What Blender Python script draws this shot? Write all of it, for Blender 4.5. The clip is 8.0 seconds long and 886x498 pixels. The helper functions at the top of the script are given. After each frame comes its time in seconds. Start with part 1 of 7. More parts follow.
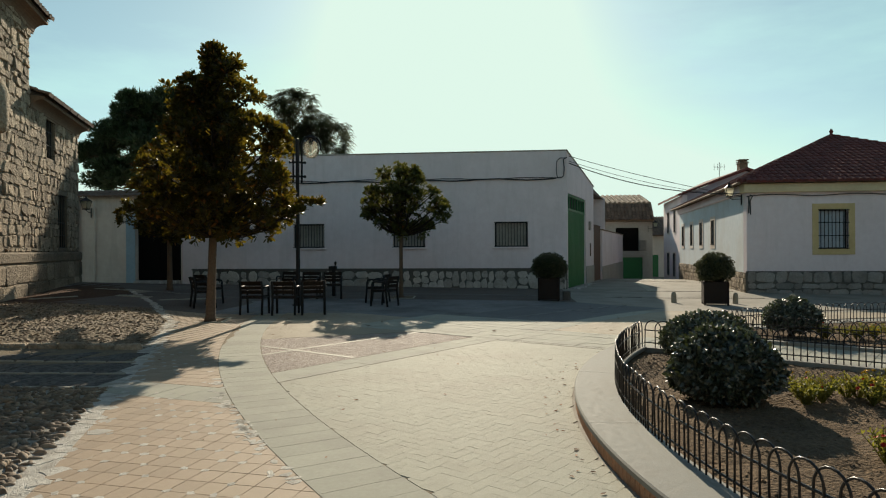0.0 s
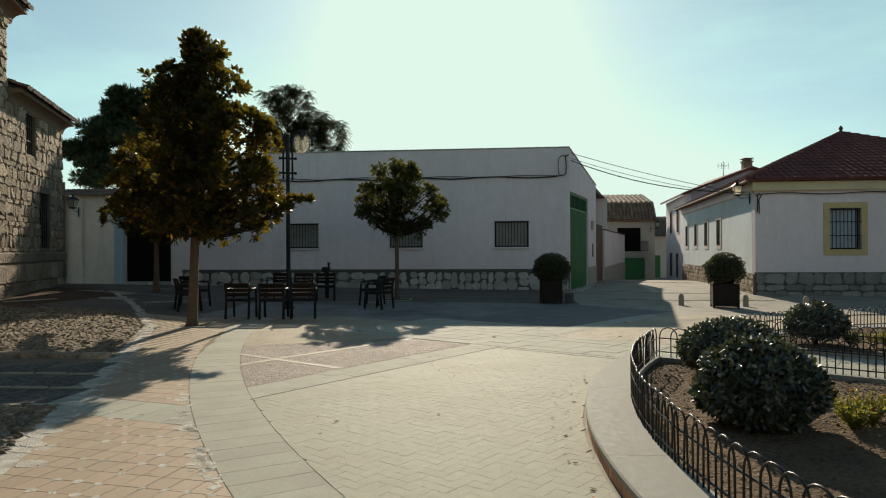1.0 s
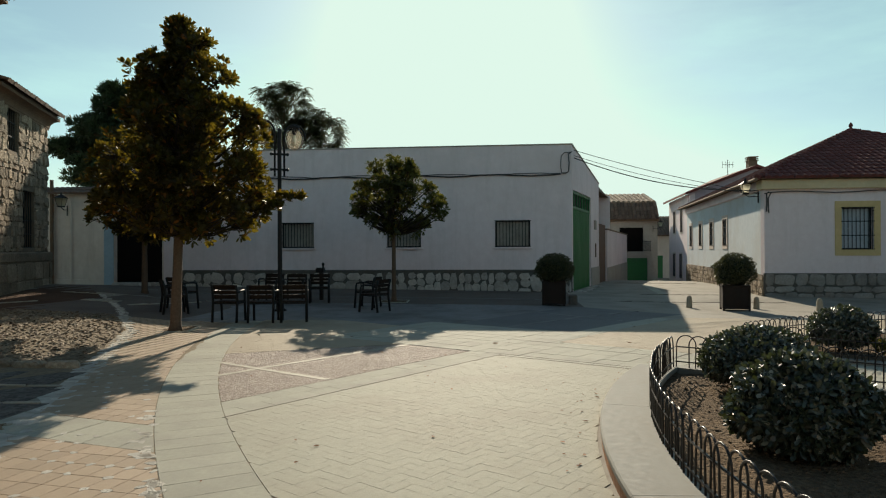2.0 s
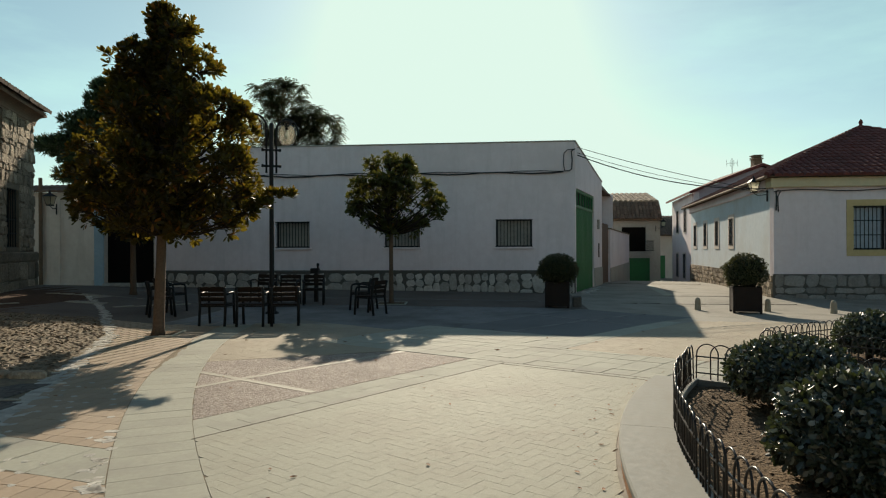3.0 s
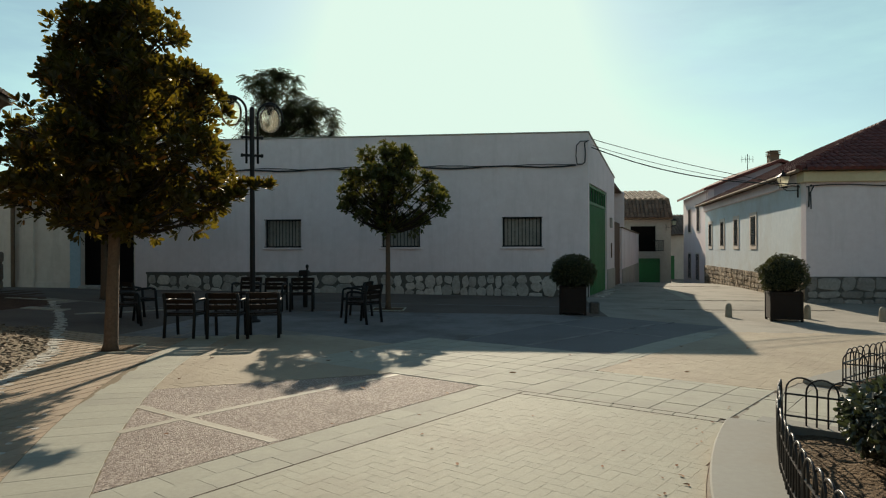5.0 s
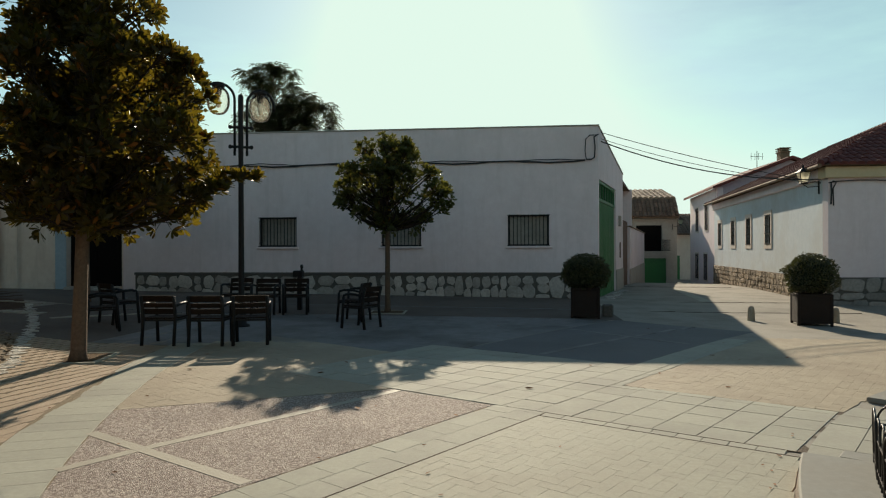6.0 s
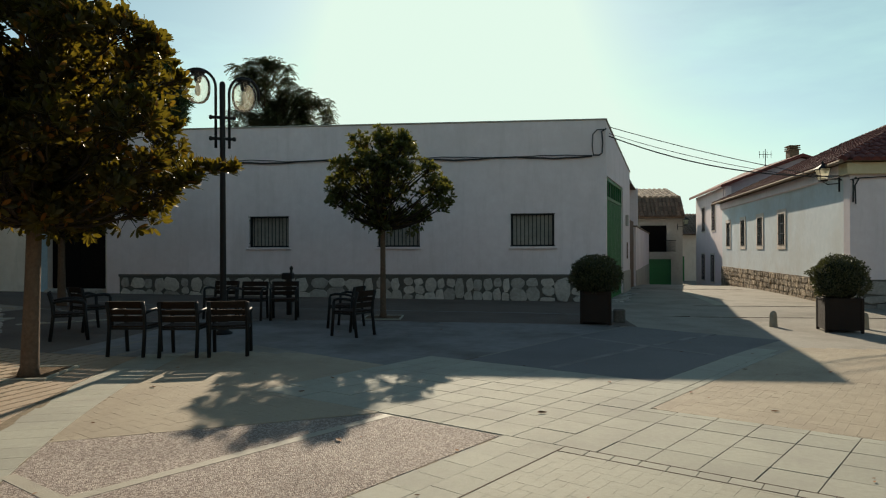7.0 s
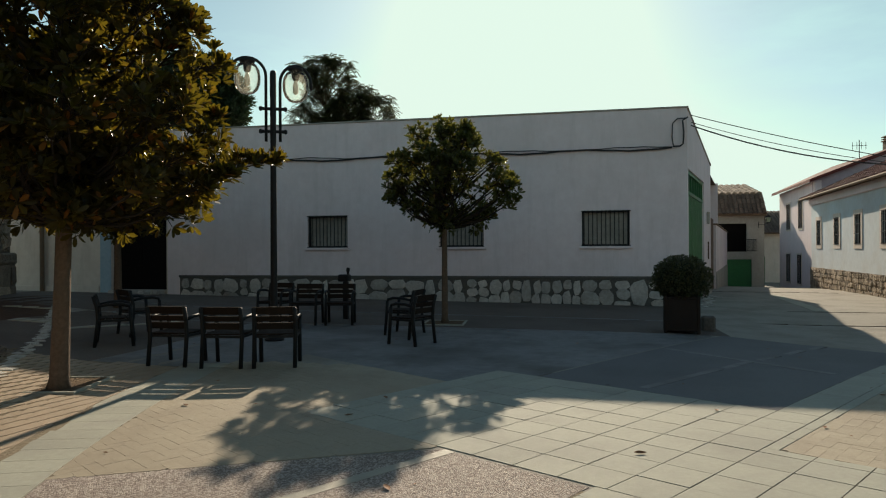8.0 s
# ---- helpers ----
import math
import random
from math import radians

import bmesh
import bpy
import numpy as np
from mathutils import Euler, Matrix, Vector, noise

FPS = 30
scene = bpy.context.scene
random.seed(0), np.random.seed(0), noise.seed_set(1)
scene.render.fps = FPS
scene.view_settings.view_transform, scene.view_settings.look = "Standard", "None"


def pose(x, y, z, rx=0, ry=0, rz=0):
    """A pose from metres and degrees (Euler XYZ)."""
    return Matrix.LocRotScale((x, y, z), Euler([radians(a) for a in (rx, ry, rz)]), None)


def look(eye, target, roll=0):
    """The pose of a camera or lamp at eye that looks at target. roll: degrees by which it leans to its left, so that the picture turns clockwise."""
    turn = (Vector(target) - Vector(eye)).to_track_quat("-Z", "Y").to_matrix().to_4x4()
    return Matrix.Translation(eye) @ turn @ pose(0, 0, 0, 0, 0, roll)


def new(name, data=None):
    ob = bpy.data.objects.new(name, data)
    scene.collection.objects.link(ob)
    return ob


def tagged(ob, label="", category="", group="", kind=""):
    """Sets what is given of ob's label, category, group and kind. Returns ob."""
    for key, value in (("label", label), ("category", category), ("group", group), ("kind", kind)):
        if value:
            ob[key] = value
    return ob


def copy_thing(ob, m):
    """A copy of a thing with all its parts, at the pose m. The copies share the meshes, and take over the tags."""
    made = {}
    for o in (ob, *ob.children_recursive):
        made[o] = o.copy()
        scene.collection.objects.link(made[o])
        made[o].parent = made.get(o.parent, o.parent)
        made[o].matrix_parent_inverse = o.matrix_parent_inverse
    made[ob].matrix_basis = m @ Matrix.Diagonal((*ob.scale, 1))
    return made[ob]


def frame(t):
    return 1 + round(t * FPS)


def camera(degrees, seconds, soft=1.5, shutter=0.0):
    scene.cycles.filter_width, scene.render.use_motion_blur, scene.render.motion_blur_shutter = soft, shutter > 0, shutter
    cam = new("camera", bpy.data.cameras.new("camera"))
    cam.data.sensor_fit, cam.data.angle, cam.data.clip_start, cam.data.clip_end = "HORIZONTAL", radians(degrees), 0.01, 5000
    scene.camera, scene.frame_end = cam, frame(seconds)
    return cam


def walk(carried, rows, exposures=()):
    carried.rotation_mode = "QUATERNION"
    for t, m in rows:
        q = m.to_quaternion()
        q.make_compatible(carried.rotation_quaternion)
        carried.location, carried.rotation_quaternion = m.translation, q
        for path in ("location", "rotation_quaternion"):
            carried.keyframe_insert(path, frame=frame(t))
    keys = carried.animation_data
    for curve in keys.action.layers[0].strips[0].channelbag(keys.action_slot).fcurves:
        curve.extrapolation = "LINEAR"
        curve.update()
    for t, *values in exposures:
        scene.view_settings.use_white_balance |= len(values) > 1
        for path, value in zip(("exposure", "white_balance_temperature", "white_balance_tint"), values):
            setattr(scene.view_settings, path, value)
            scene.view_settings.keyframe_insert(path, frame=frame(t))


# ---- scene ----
cam = camera(67.7, 8.0, 1.15)
PATH = [
    (0, (0.058, 0.038, 1.526), (-0.148, 2.027, 1.526), -0.32),
    (0.5, (0.05, 0.453, 1.525), (-0.156, 2.443, 1.526), -0.32),
    (1, (0.032, 0.864, 1.523), (-0.173, 2.854, 1.524), -0.3),
    (1.5, (0.011, 1.249, 1.523), (-0.194, 3.238, 1.524), -0.28),
    (3, (-0.05, 2.273, 1.531), (-0.255, 4.262, 1.531), -0.24),
    (3.5, (-0.095, 2.672, 1.536), (-0.301, 4.662, 1.535), -0.22),
    (4, (-0.133, 3.097, 1.541), (-0.34, 5.086, 1.540), -0.2),
    (4.5, (-0.177, 3.565, 1.548), (-0.386, 5.554, 1.547), -0.2),
    (6, (-0.432, 5.045, 1.520), (-0.642, 7.034, 1.519), -0.2),
    (6.5, (-0.485, 5.571, 1.518), (-0.695, 7.56, 1.518), -0.2),
    (7, (-0.527, 6.073, 1.519), (-0.737, 8.062, 1.52), -0.2),
    (7.5, (-0.602, 6.614, 1.523), (-0.825, 8.601, 1.523), -0.22),
    (7.6, (-0.624, 6.722, 1.523), (-0.86, 8.708, 1.521), -0.23),
    (7.7, (-0.646, 6.83, 1.522), (-0.916, 8.812, 1.519), -0.25),
    (7.8, (-0.668, 6.937, 1.522), (-0.972, 8.914, 1.519), -0.26),
    (7.9, (-0.69, 7.045, 1.521), (-1.046, 9.013, 1.52), -0.28),
    (8, (-0.712, 7.153, 1.521), (-1.11, 9.113, 1.523), -0.3),
]
EXPOSURE = [(0, 0.1, 7050, 12), (4, 0.11, 7050, 12), (8, 0.13, 7200, 14)]
walk(cam, [(t, look(eye, target, roll)) for t, eye, target, roll in PATH], EXPOSURE)
U, V = Vector((0.545, 0.838)), Vector((0.838, -0.545))
SUN = Vector((-0.09, 1.0, 0.452)).normalized()

# world: clear morning sky with thin high cloud
world = bpy.data.worlds.new("sky")
scene.world = world
world.use_nodes = True
wn, wl = world.node_tree.nodes, world.node_tree.links
sky = wn.new("ShaderNodeTexSky")
sky.sky_type, sky.sun_disc = "NISHITA", False
sky.sun_elevation = math.asin(SUN.z)
sky.sun_rotation = math.atan2(SUN.x, SUN.y)
sky.air_density, sky.dust_density, sky.ozone_density = 1.0, 0.7, 1.0
sky.altitude = 700
tc = wn.new("ShaderNodeTexCoord")
mp = wn.new("ShaderNodeMapping")
mp.inputs["Scale"].default_value = (1.0, 1.0, 4.0)
cn = wn.new("ShaderNodeTexNoise")
cn.inputs["Scale"].default_value, cn.inputs["Detail"].default_value, cn.inputs["Roughness"].default_value = 2.6, 7, 0.58
cr = wn.new("ShaderNodeValToRGB")
cr.color_ramp.elements[0].position, cr.color_ramp.elements[1].position = 0.47, 0.8
cr.color_ramp.elements[0].color, cr.color_ramp.elements[1].color = (0.16, 0.16, 0.16, 1), (0.56, 0.56, 0.56, 1)
cm = wn.new("ShaderNodeMixRGB")
cm.inputs[2].default_value = (7.5, 10.6, 10.3, 1)
bg = wn["Background"]
bg.inputs["Strength"].default_value = 0.094
wl.new(tc.outputs["Generated"], mp.inputs["Vector"])
wl.new(mp.outputs["Vector"], cn.inputs["Vector"])
wl.new(cn.outputs["Fac"], cr.inputs["Fac"])
sep = wn.new("ShaderNodeSeparateXYZ")  # the thin cloud lies low, the zenith is clear
low = wn.new("ShaderNodeMapRange")
low.inputs["From Min"].default_value, low.inputs["From Max"].default_value = 0.32, 0.62
low.inputs["To Min"].default_value, low.inputs["To Max"].default_value = 1.0, 0.0
veiled = wn.new("ShaderNodeMath")
veiled.operation = "MULTIPLY"
wl.new(tc.outputs["Generated"], sep.inputs["Vector"])
wl.new(sep.outputs["Z"], low.inputs["Value"])
wl.new(cr.outputs["Color"], veiled.inputs[0])
wl.new(low.outputs["Result"], veiled.inputs[1])
wl.new(veiled.outputs["Value"], cm.inputs[0])
wl.new(sky.outputs["Color"], cm.inputs[1])
haze = wn.new("ShaderNodeMixRGB")
haze.blend_type = "MULTIPLY"
haze.inputs[0].default_value = 1.0
haze.inputs[2].default_value = (0.81, 1.0, 0.95, 1)
wl.new(cm.outputs["Color"], haze.inputs[1])
veil = wn.new("ShaderNodeMixRGB")  # bright even veil of haze towards the sun
veil.blend_type = "DARKEN"
veil.inputs[0].default_value = 1.0
veil.inputs[2].default_value = (6.95, 9.35, 8.8, 1)
wl.new(haze.outputs["Color"], veil.inputs[1])
wl.new(veil.outputs["Color"], bg.inputs["Color"])

sun = new("sun", bpy.data.lights.new("sun", "SUN"))
sun.data.energy, sun.data.angle, sun.data.color = 5.0, radians(0.53), (1.0, 0.925, 0.765)
sun.matrix_world = look((0, 0, 30), Vector((0, 0, 30)) - SUN)


# ---- materials ----
def surface(name, a, b, grain=9.0, patch=0.7, rough=0.8, bump=0.25, bump_scale=70.0, stain=None, stain_amount=0.5, vary=0.0, island=0.0,
            metal=0.0, speckle=None, speckle_scale=90.0, gloss=0.3, streak=None, relief=0.02):
    """Two-scale procedural surface: grain between a and b, larger stains, piece-to-piece variation and fine relief."""
    m = bpy.data.materials.new(name)
    m.use_nodes = True
    n, l = m.node_tree.nodes, m.node_tree.links
    p = n["Principled BSDF"]
    p.inputs["Metallic"].default_value, p.inputs["Specular IOR Level"].default_value = metal, gloss
    geo = n.new("ShaderNodeNewGeometry")

    def tex(scale, detail, lo, hi):
        t = n.new("ShaderNodeTexNoise")
        t.inputs["Scale"].default_value, t.inputs["Detail"].default_value, t.inputs["Roughness"].default_value = scale, detail, 0.62
        r = n.new("ShaderNodeMapRange")
        r.inputs["From Min"].default_value, r.inputs["From Max"].default_value = lo, hi
        l.new(geo.outputs["Position"], t.inputs["Vector"])
        l.new(t.outputs["Fac"], r.inputs["Value"])
        return r.outputs["Result"]

    def mix(fac, c1, c2, kind="MIX"):
        x = n.new("ShaderNodeMixRGB")
        x.blend_type = kind
        for i, v in enumerate((fac, c1, c2)):
            if isinstance(v, (int, float)):
                x.inputs[i].default_value = v
            elif isinstance(v, tuple):
                x.inputs[i].default_value = (*v, 1)
            else:
                l.new(v, x.inputs[i])
        return x.outputs["Color"]

    fine = tex(grain, 6, 0.3, 0.7)
    col = mix(fine, a, b)
    if speckle:
        vor = n.new("ShaderNodeTexVoronoi")
        vor.inputs["Scale"].default_value = speckle_scale
        l.new(geo.outputs["Position"], vor.inputs["Vector"])
        ramp = n.new("ShaderNodeValToRGB")
        ramp.color_ramp.elements[0].position, ramp.color_ramp.elements[1].position = 0.35, 0.75
        l.new(vor.outputs["Color"], ramp.inputs["Fac"])
        col = mix(ramp.outputs["Color"], col, speckle)
    if stain:
        big = tex(patch, 5, 0.45, 0.72)
        scale = n.new("ShaderNodeMath")
        scale.operation = "MULTIPLY"
        scale.inputs[1].default_value = stain_amount
        l.new(big, scale.inputs[0])
        col = mix(scale.outputs["Value"], col, stain)
    if streak:
        tall = n.new("ShaderNodeMapping")
        tall.inputs["Scale"].default_value = (1.0, 1.0, 0.12)
        l.new(geo.outputs["Position"], tall.inputs["Vector"])
        t = n.new("ShaderNodeTexNoise")
        t.inputs["Scale"].default_value, t.inputs["Detail"].default_value, t.inputs["Roughness"].default_value = 3.2, 6, 0.7
        l.new(tall.outputs["Vector"], t.inputs["Vector"])
        r = n.new("ShaderNodeMapRange")
        r.inputs["From Min"].default_value, r.inputs["From Max"].default_value, r.inputs["To Max"].default_value = 0.5, 0.78, 0.5
        l.new(t.outputs["Fac"], r.inputs["Value"])
        col = mix(r.outputs["Result"], col, streak)
    if vary or island:
        if vary:
            src = n.new("ShaderNodeObjectInfo").outputs["Random"]
        else:
            src = geo.outputs["Random Per Island"]
        amount = vary or island
        r = n.new("ShaderNodeMapRange")
        r.inputs["To Min"].default_value, r.inputs["To Max"].default_value = 1 - amount, 1 + amount * 0.7
        l.new(src, r.inputs["Value"])
        hsv = n.new("ShaderNodeHueSaturation")
        l.new(r.outputs["Result"], hsv.inputs["Value"])
        l.new(col, hsv.inputs["Color"])
        col = hsv.outputs["Color"]
    l.new(col, p.inputs["Base Color"])
    rr = n.new("ShaderNodeMapRange")
    rr.inputs["To Min"].default_value, rr.inputs["To Max"].default_value = max(0.03, rough - 0.12), min(1.0, rough + 0.1)
    l.new(fine, rr.inputs["Value"])
    l.new(rr.outputs["Result"], p.inputs["Roughness"])
    if bump:
        bt = n.new("ShaderNodeTexNoise")
        bt.inputs["Scale"].default_value, bt.inputs["Detail"].default_value = bump_scale, 5
        l.new(geo.outputs["Position"], bt.inputs["Vector"])
        bn = n.new("ShaderNodeBump")
        bn.inputs["Strength"].default_value, bn.inputs["Distance"].default_value = bump, relief
        l.new(bt.outputs["Fac"], bn.inputs["Height"])
        l.new(bn.outputs["Normal"], p.inputs["Normal"])
    return m


def leafy(name, dark, light, rare=None, rough=0.35, through_light=0.35, rare_part=0.06, glow=(0.3, 0.32, 0.05), gloss=0.5):
    """Leaf: glossy front, light passing through, each leaf of its own tone, a few turned."""
    m = bpy.data.materials.new(name)
    m.use_nodes = True
    n, l = m.node_tree.nodes, m.node_tree.links
    p = n["Principled BSDF"]
    p.inputs["Roughness"].default_value, p.inputs["Specular IOR Level"].default_value = rough, gloss
    geo = n.new("ShaderNodeNewGeometry")
    ramp = n.new("ShaderNodeValToRGB")
    e = ramp.color_ramp.elements
    e[0].color, e[1].color = (*dark, 1), (*light, 1)
    e[1].position = 0.9
    if rare:
        x = e.new(1.0 - rare_part)
        x.color = (*light, 1)
        y = e.new(min(1.0, 1.0 - rare_part + 0.01))
        y.color = (*rare, 1)
        e[-1].color = (*rare, 1)
    l.new(geo.outputs["Random Per Island"], ramp.inputs["Fac"])
    l.new(ramp.outputs["Color"], p.inputs["Base Color"])
    tr = n.new("ShaderNodeBsdfTranslucent")
    tint = n.new("ShaderNodeMixRGB")
    tint.inputs[0].default_value = 0.55
    tint.inputs[2].default_value = (*glow, 1)
    l.new(ramp.outputs["Color"], tint.inputs[1])
    l.new(tint.outputs["Color"], tr.inputs["Color"])
    mx = n.new("ShaderNodeMixShader")
    mx.inputs[0].default_value = through_light
    l.new(p.outputs["BSDF"], mx.inputs[1])
    l.new(tr.outputs["BSDF"], mx.inputs[2])
    l.new(mx.outputs["Shader"], n["Material Output"].inputs["Surface"])
    return m


def glassy(name, tint=(0.9, 0.9, 0.86), rough=0.05, clear=0.75):
    """Thin glass: mostly clear, with real gloss."""
    m = bpy.data.materials.new(name)
    m.use_nodes = True
    n, l = m.node_tree.nodes, m.node_tree.links
    n.remove(n["Principled BSDF"])
    t = n.new("ShaderNodeBsdfTransparent")
    t.inputs["Color"].default_value = (*tint, 1)
    g = n.new("ShaderNodeBsdfGlossy")
    g.inputs["Roughness"].default_value = rough
    d = n.new("ShaderNodeBsdfTranslucent")
    d.inputs["Color"].default_value = (0.75, 0.72, 0.6, 1)
    f = n.new("ShaderNodeFresnel")
    f.inputs["IOR"].default_value = 1.25
    a, b = n.new("ShaderNodeMixShader"), n.new("ShaderNodeMixShader")
    b.inputs[0].default_value = 1 - clear
    l.new(t.outputs[0], b.inputs[1])
    l.new(d.outputs[0], b.inputs[2])
    l.new(f.outputs[0], a.inputs[0])
    l.new(b.outputs[0], a.inputs[1])
    l.new(g.outputs[0], a.inputs[2])
    l.new(a.outputs[0], n["Material Output"].inputs["Surface"])
    return m


# grey of the far pebble panel, darkened to carry the shadow over it
SHADED_PANEL = surface("grey_paving_shade_darkened", (0.145, 0.142, 0.14), (0.195, 0.19, 0.186), grain=26, patch=0.5, rough=0.85, bump=0.5, bump_scale=110, stain=(0.105, 0.1, 0.098), stain_amount=0.5)
SETT = surface("rough_dark_setts", (0.125, 0.11, 0.096), (0.21, 0.186, 0.162), grain=22, patch=1.2, rough=0.85, bump=1.0, bump_scale=26, speckle=(0.075, 0.065, 0.055), speckle_scale=22, stain=(0.065, 0.057, 0.05))
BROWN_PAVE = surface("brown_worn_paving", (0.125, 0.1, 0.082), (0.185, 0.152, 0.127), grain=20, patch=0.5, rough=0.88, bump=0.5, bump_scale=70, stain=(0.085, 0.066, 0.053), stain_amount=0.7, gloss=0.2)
CONCRETE = surface("blue_grey_worn_concrete", (0.17, 0.165, 0.158), (0.27, 0.262, 0.25), grain=5, patch=0.6, rough=0.8, bump=0.3, bump_scale=100, stain=(0.085, 0.072, 0.06), stain_amount=0.85)
OFFICE_STONE = surface("grey_squared_base_stone", (0.25, 0.235, 0.215), (0.37, 0.345, 0.315), grain=14, patch=1.6, rough=0.9, bump=0.7, bump_scale=40, stain=(0.14, 0.125, 0.11), stain_amount=0.6, vary=0.22)
# brown chosen so the added walls out of view bounce warm light
BOUNCE_WALL = surface("unseen_brown_bounce_wall", (0.27, 0.21, 0.16), (0.34, 0.27, 0.2), grain=5, patch=0.4, rough=0.95, bump=0.2, stain=(0.2, 0.16, 0.12))
EARTH = surface("pale_concrete_ground", (0.265, 0.243, 0.2), (0.335, 0.308, 0.257), grain=14, patch=0.8, rough=0.85, bump=0.4, stain=(0.17, 0.15, 0.122), stain_amount=0.8)
BRICK_PAVER = surface("buff_brick_paver", (0.346, 0.333, 0.26), (0.42, 0.407, 0.324), grain=30, patch=0.5, rough=0.8, bump=0.3, bump_scale=120, stain=(0.29, 0.24, 0.18), stain_amount=0.45, vary=0.03, gloss=0.25)
BRICK_PAVER_FAR = surface("buff_brick_paver_joined", (0.346, 0.333, 0.26), (0.42, 0.407, 0.324), grain=30, patch=0.5, rough=0.8, bump=0.3, bump_scale=120, stain=(0.29, 0.24, 0.18), stain_amount=0.45, island=0.03, gloss=0.25)
BRICK_WARM = surface("warm_worn_brick_paver", (0.35, 0.292, 0.208), (0.425, 0.36, 0.264), grain=30, patch=0.6, rough=0.8, bump=0.3, bump_scale=120, stain=(0.27, 0.21, 0.155), stain_amount=0.6, island=0.06, gloss=0.25)
SLAB = surface("grey_green_concrete_slab", (0.34, 0.332, 0.264), (0.412, 0.402, 0.324), grain=22, patch=1.1, rough=0.86, bump=0.25, bump_scale=140, stain=(0.25, 0.23, 0.2), stain_amount=0.5, vary=0.07, gloss=0.35)
SLAB_FAR = surface("grey_green_concrete_slab_joined", (0.34, 0.332, 0.264), (0.412, 0.402, 0.324), grain=22, patch=1.1, rough=0.86, bump=0.25, bump_scale=140, stain=(0.25, 0.23, 0.2), stain_amount=0.5, island=0.07, gloss=0.35)
PINK_TILE = surface("salmon_clay_tile", (0.37, 0.272, 0.186), (0.435, 0.332, 0.236), grain=26, patch=0.9, rough=0.72, bump=0.25, bump_scale=110, stain=(0.36, 0.28, 0.19), stain_amount=0.6, vary=0.08)
PINK_TILE_FAR = surface("salmon_clay_tile_joined", (0.37, 0.272, 0.186), (0.435, 0.332, 0.236), grain=26, patch=0.9, rough=0.72, bump=0.25, bump_scale=110, stain=(0.36, 0.28, 0.19), stain_amount=0.6, island=0.08)
WHITE_STONE = surface("worn_white_stone", (0.46, 0.43, 0.37), (0.66, 0.63, 0.56), grain=24, patch=6, rough=0.8, bump=0.7, stain=(0.24, 0.19, 0.14), stain_amount=0.7, vary=0.15)
AGGREGATE = surface("washed_pebble_concrete", (0.2, 0.152, 0.128), (0.29, 0.225, 0.19), grain=50, patch=0.8, rough=0.8, bump=0.9, bump_scale=110, speckle=(0.56, 0.475, 0.405), speckle_scale=80, stain=(0.18, 0.14, 0.115), stain_amount=0.4, gloss=0.25)
STRIP = surface("pale_concrete_strip", (0.36, 0.32, 0.25), (0.43, 0.39, 0.31), grain=24, patch=1.5, rough=0.7, bump=0.3, stain=(0.25, 0.22, 0.18))
COBBLE = surface("river_cobble", (0.13, 0.088, 0.058), (0.33, 0.25, 0.17), grain=12, patch=1.2, rough=0.75, bump=0.35, stain=(0.13, 0.1, 0.08), vary=0.32)
COBBLE_FAR = surface("river_cobble_joined", (0.12, 0.078, 0.048), (0.36, 0.265, 0.17), grain=12, patch=1.2, rough=0.75, bump=0.35, stain=(0.13, 0.1, 0.08), island=0.32)
DIRT = surface("cobble_bed_earth", (0.09, 0.066, 0.046), (0.155, 0.118, 0.085), grain=18, patch=0.8, rough=0.95, bump=0.7, stain=(0.08, 0.065, 0.05))
# red-brown earth, its colour also darkened for the shade lying there
BROWN_EARTH_SHADED = surface("red_brown_earth_shade_darkened", (0.085, 0.05, 0.034), (0.15, 0.095, 0.066), grain=9, patch=0.7, rough=0.97, bump=0.9, bump_scale=30, stain=(0.06, 0.036, 0.026), stain_amount=0.7, gloss=0.1, relief=0.03)
SOIL = surface("dry_garden_soil", (0.1, 0.067, 0.042), (0.245, 0.172, 0.108), grain=28, patch=1.1, rough=0.97, bump=1.0, bump_scale=30, stain=(0.045, 0.03, 0.02), gloss=0.1, relief=0.05)
COPING = surface("smooth_concrete_coping", (0.245, 0.24, 0.21), (0.305, 0.3, 0.265), grain=16, patch=1.3, rough=0.8, bump=0.1, bump_scale=90, stain=(0.25, 0.22, 0.18), stain_amount=0.5)
RED_BRICK = surface("terracotta_kerb_brick", (0.5, 0.24, 0.13), (0.58, 0.32, 0.19), grain=30, patch=2, rough=0.8, bump=0.3, stain=(0.2, 0.13, 0.09), vary=0.18)
RUBBLE = surface("limestone_rubble", (0.25, 0.188, 0.13), (0.49, 0.395, 0.285), grain=14, patch=1.4, rough=0.92, bump=1.0, bump_scale=16, stain=(0.18, 0.14, 0.1), stain_amount=0.65, vary=0.42, relief=0.07)
RUBBLE_FAR = surface("limestone_rubble_joined", (0.25, 0.188, 0.13), (0.49, 0.395, 0.285), grain=14, patch=1.4, rough=0.92, bump=1.0, bump_scale=16, stain=(0.18, 0.14, 0.1), stain_amount=0.65, island=0.42, relief=0.07)
MORTAR = surface("earth_lime_mortar", (0.19, 0.15, 0.108), (0.28, 0.225, 0.165), grain=25, patch=1.2, rough=0.95, bump=0.8, bump_scale=50, stain=(0.12, 0.1, 0.08))
SAND = surface("sandy_cobble_bed", (0.19, 0.15, 0.1), (0.3, 0.24, 0.165), grain=16, patch=0.9, rough=0.95, bump=0.8, bump_scale=40, stain=(0.12, 0.09, 0.065), gloss=0.15)
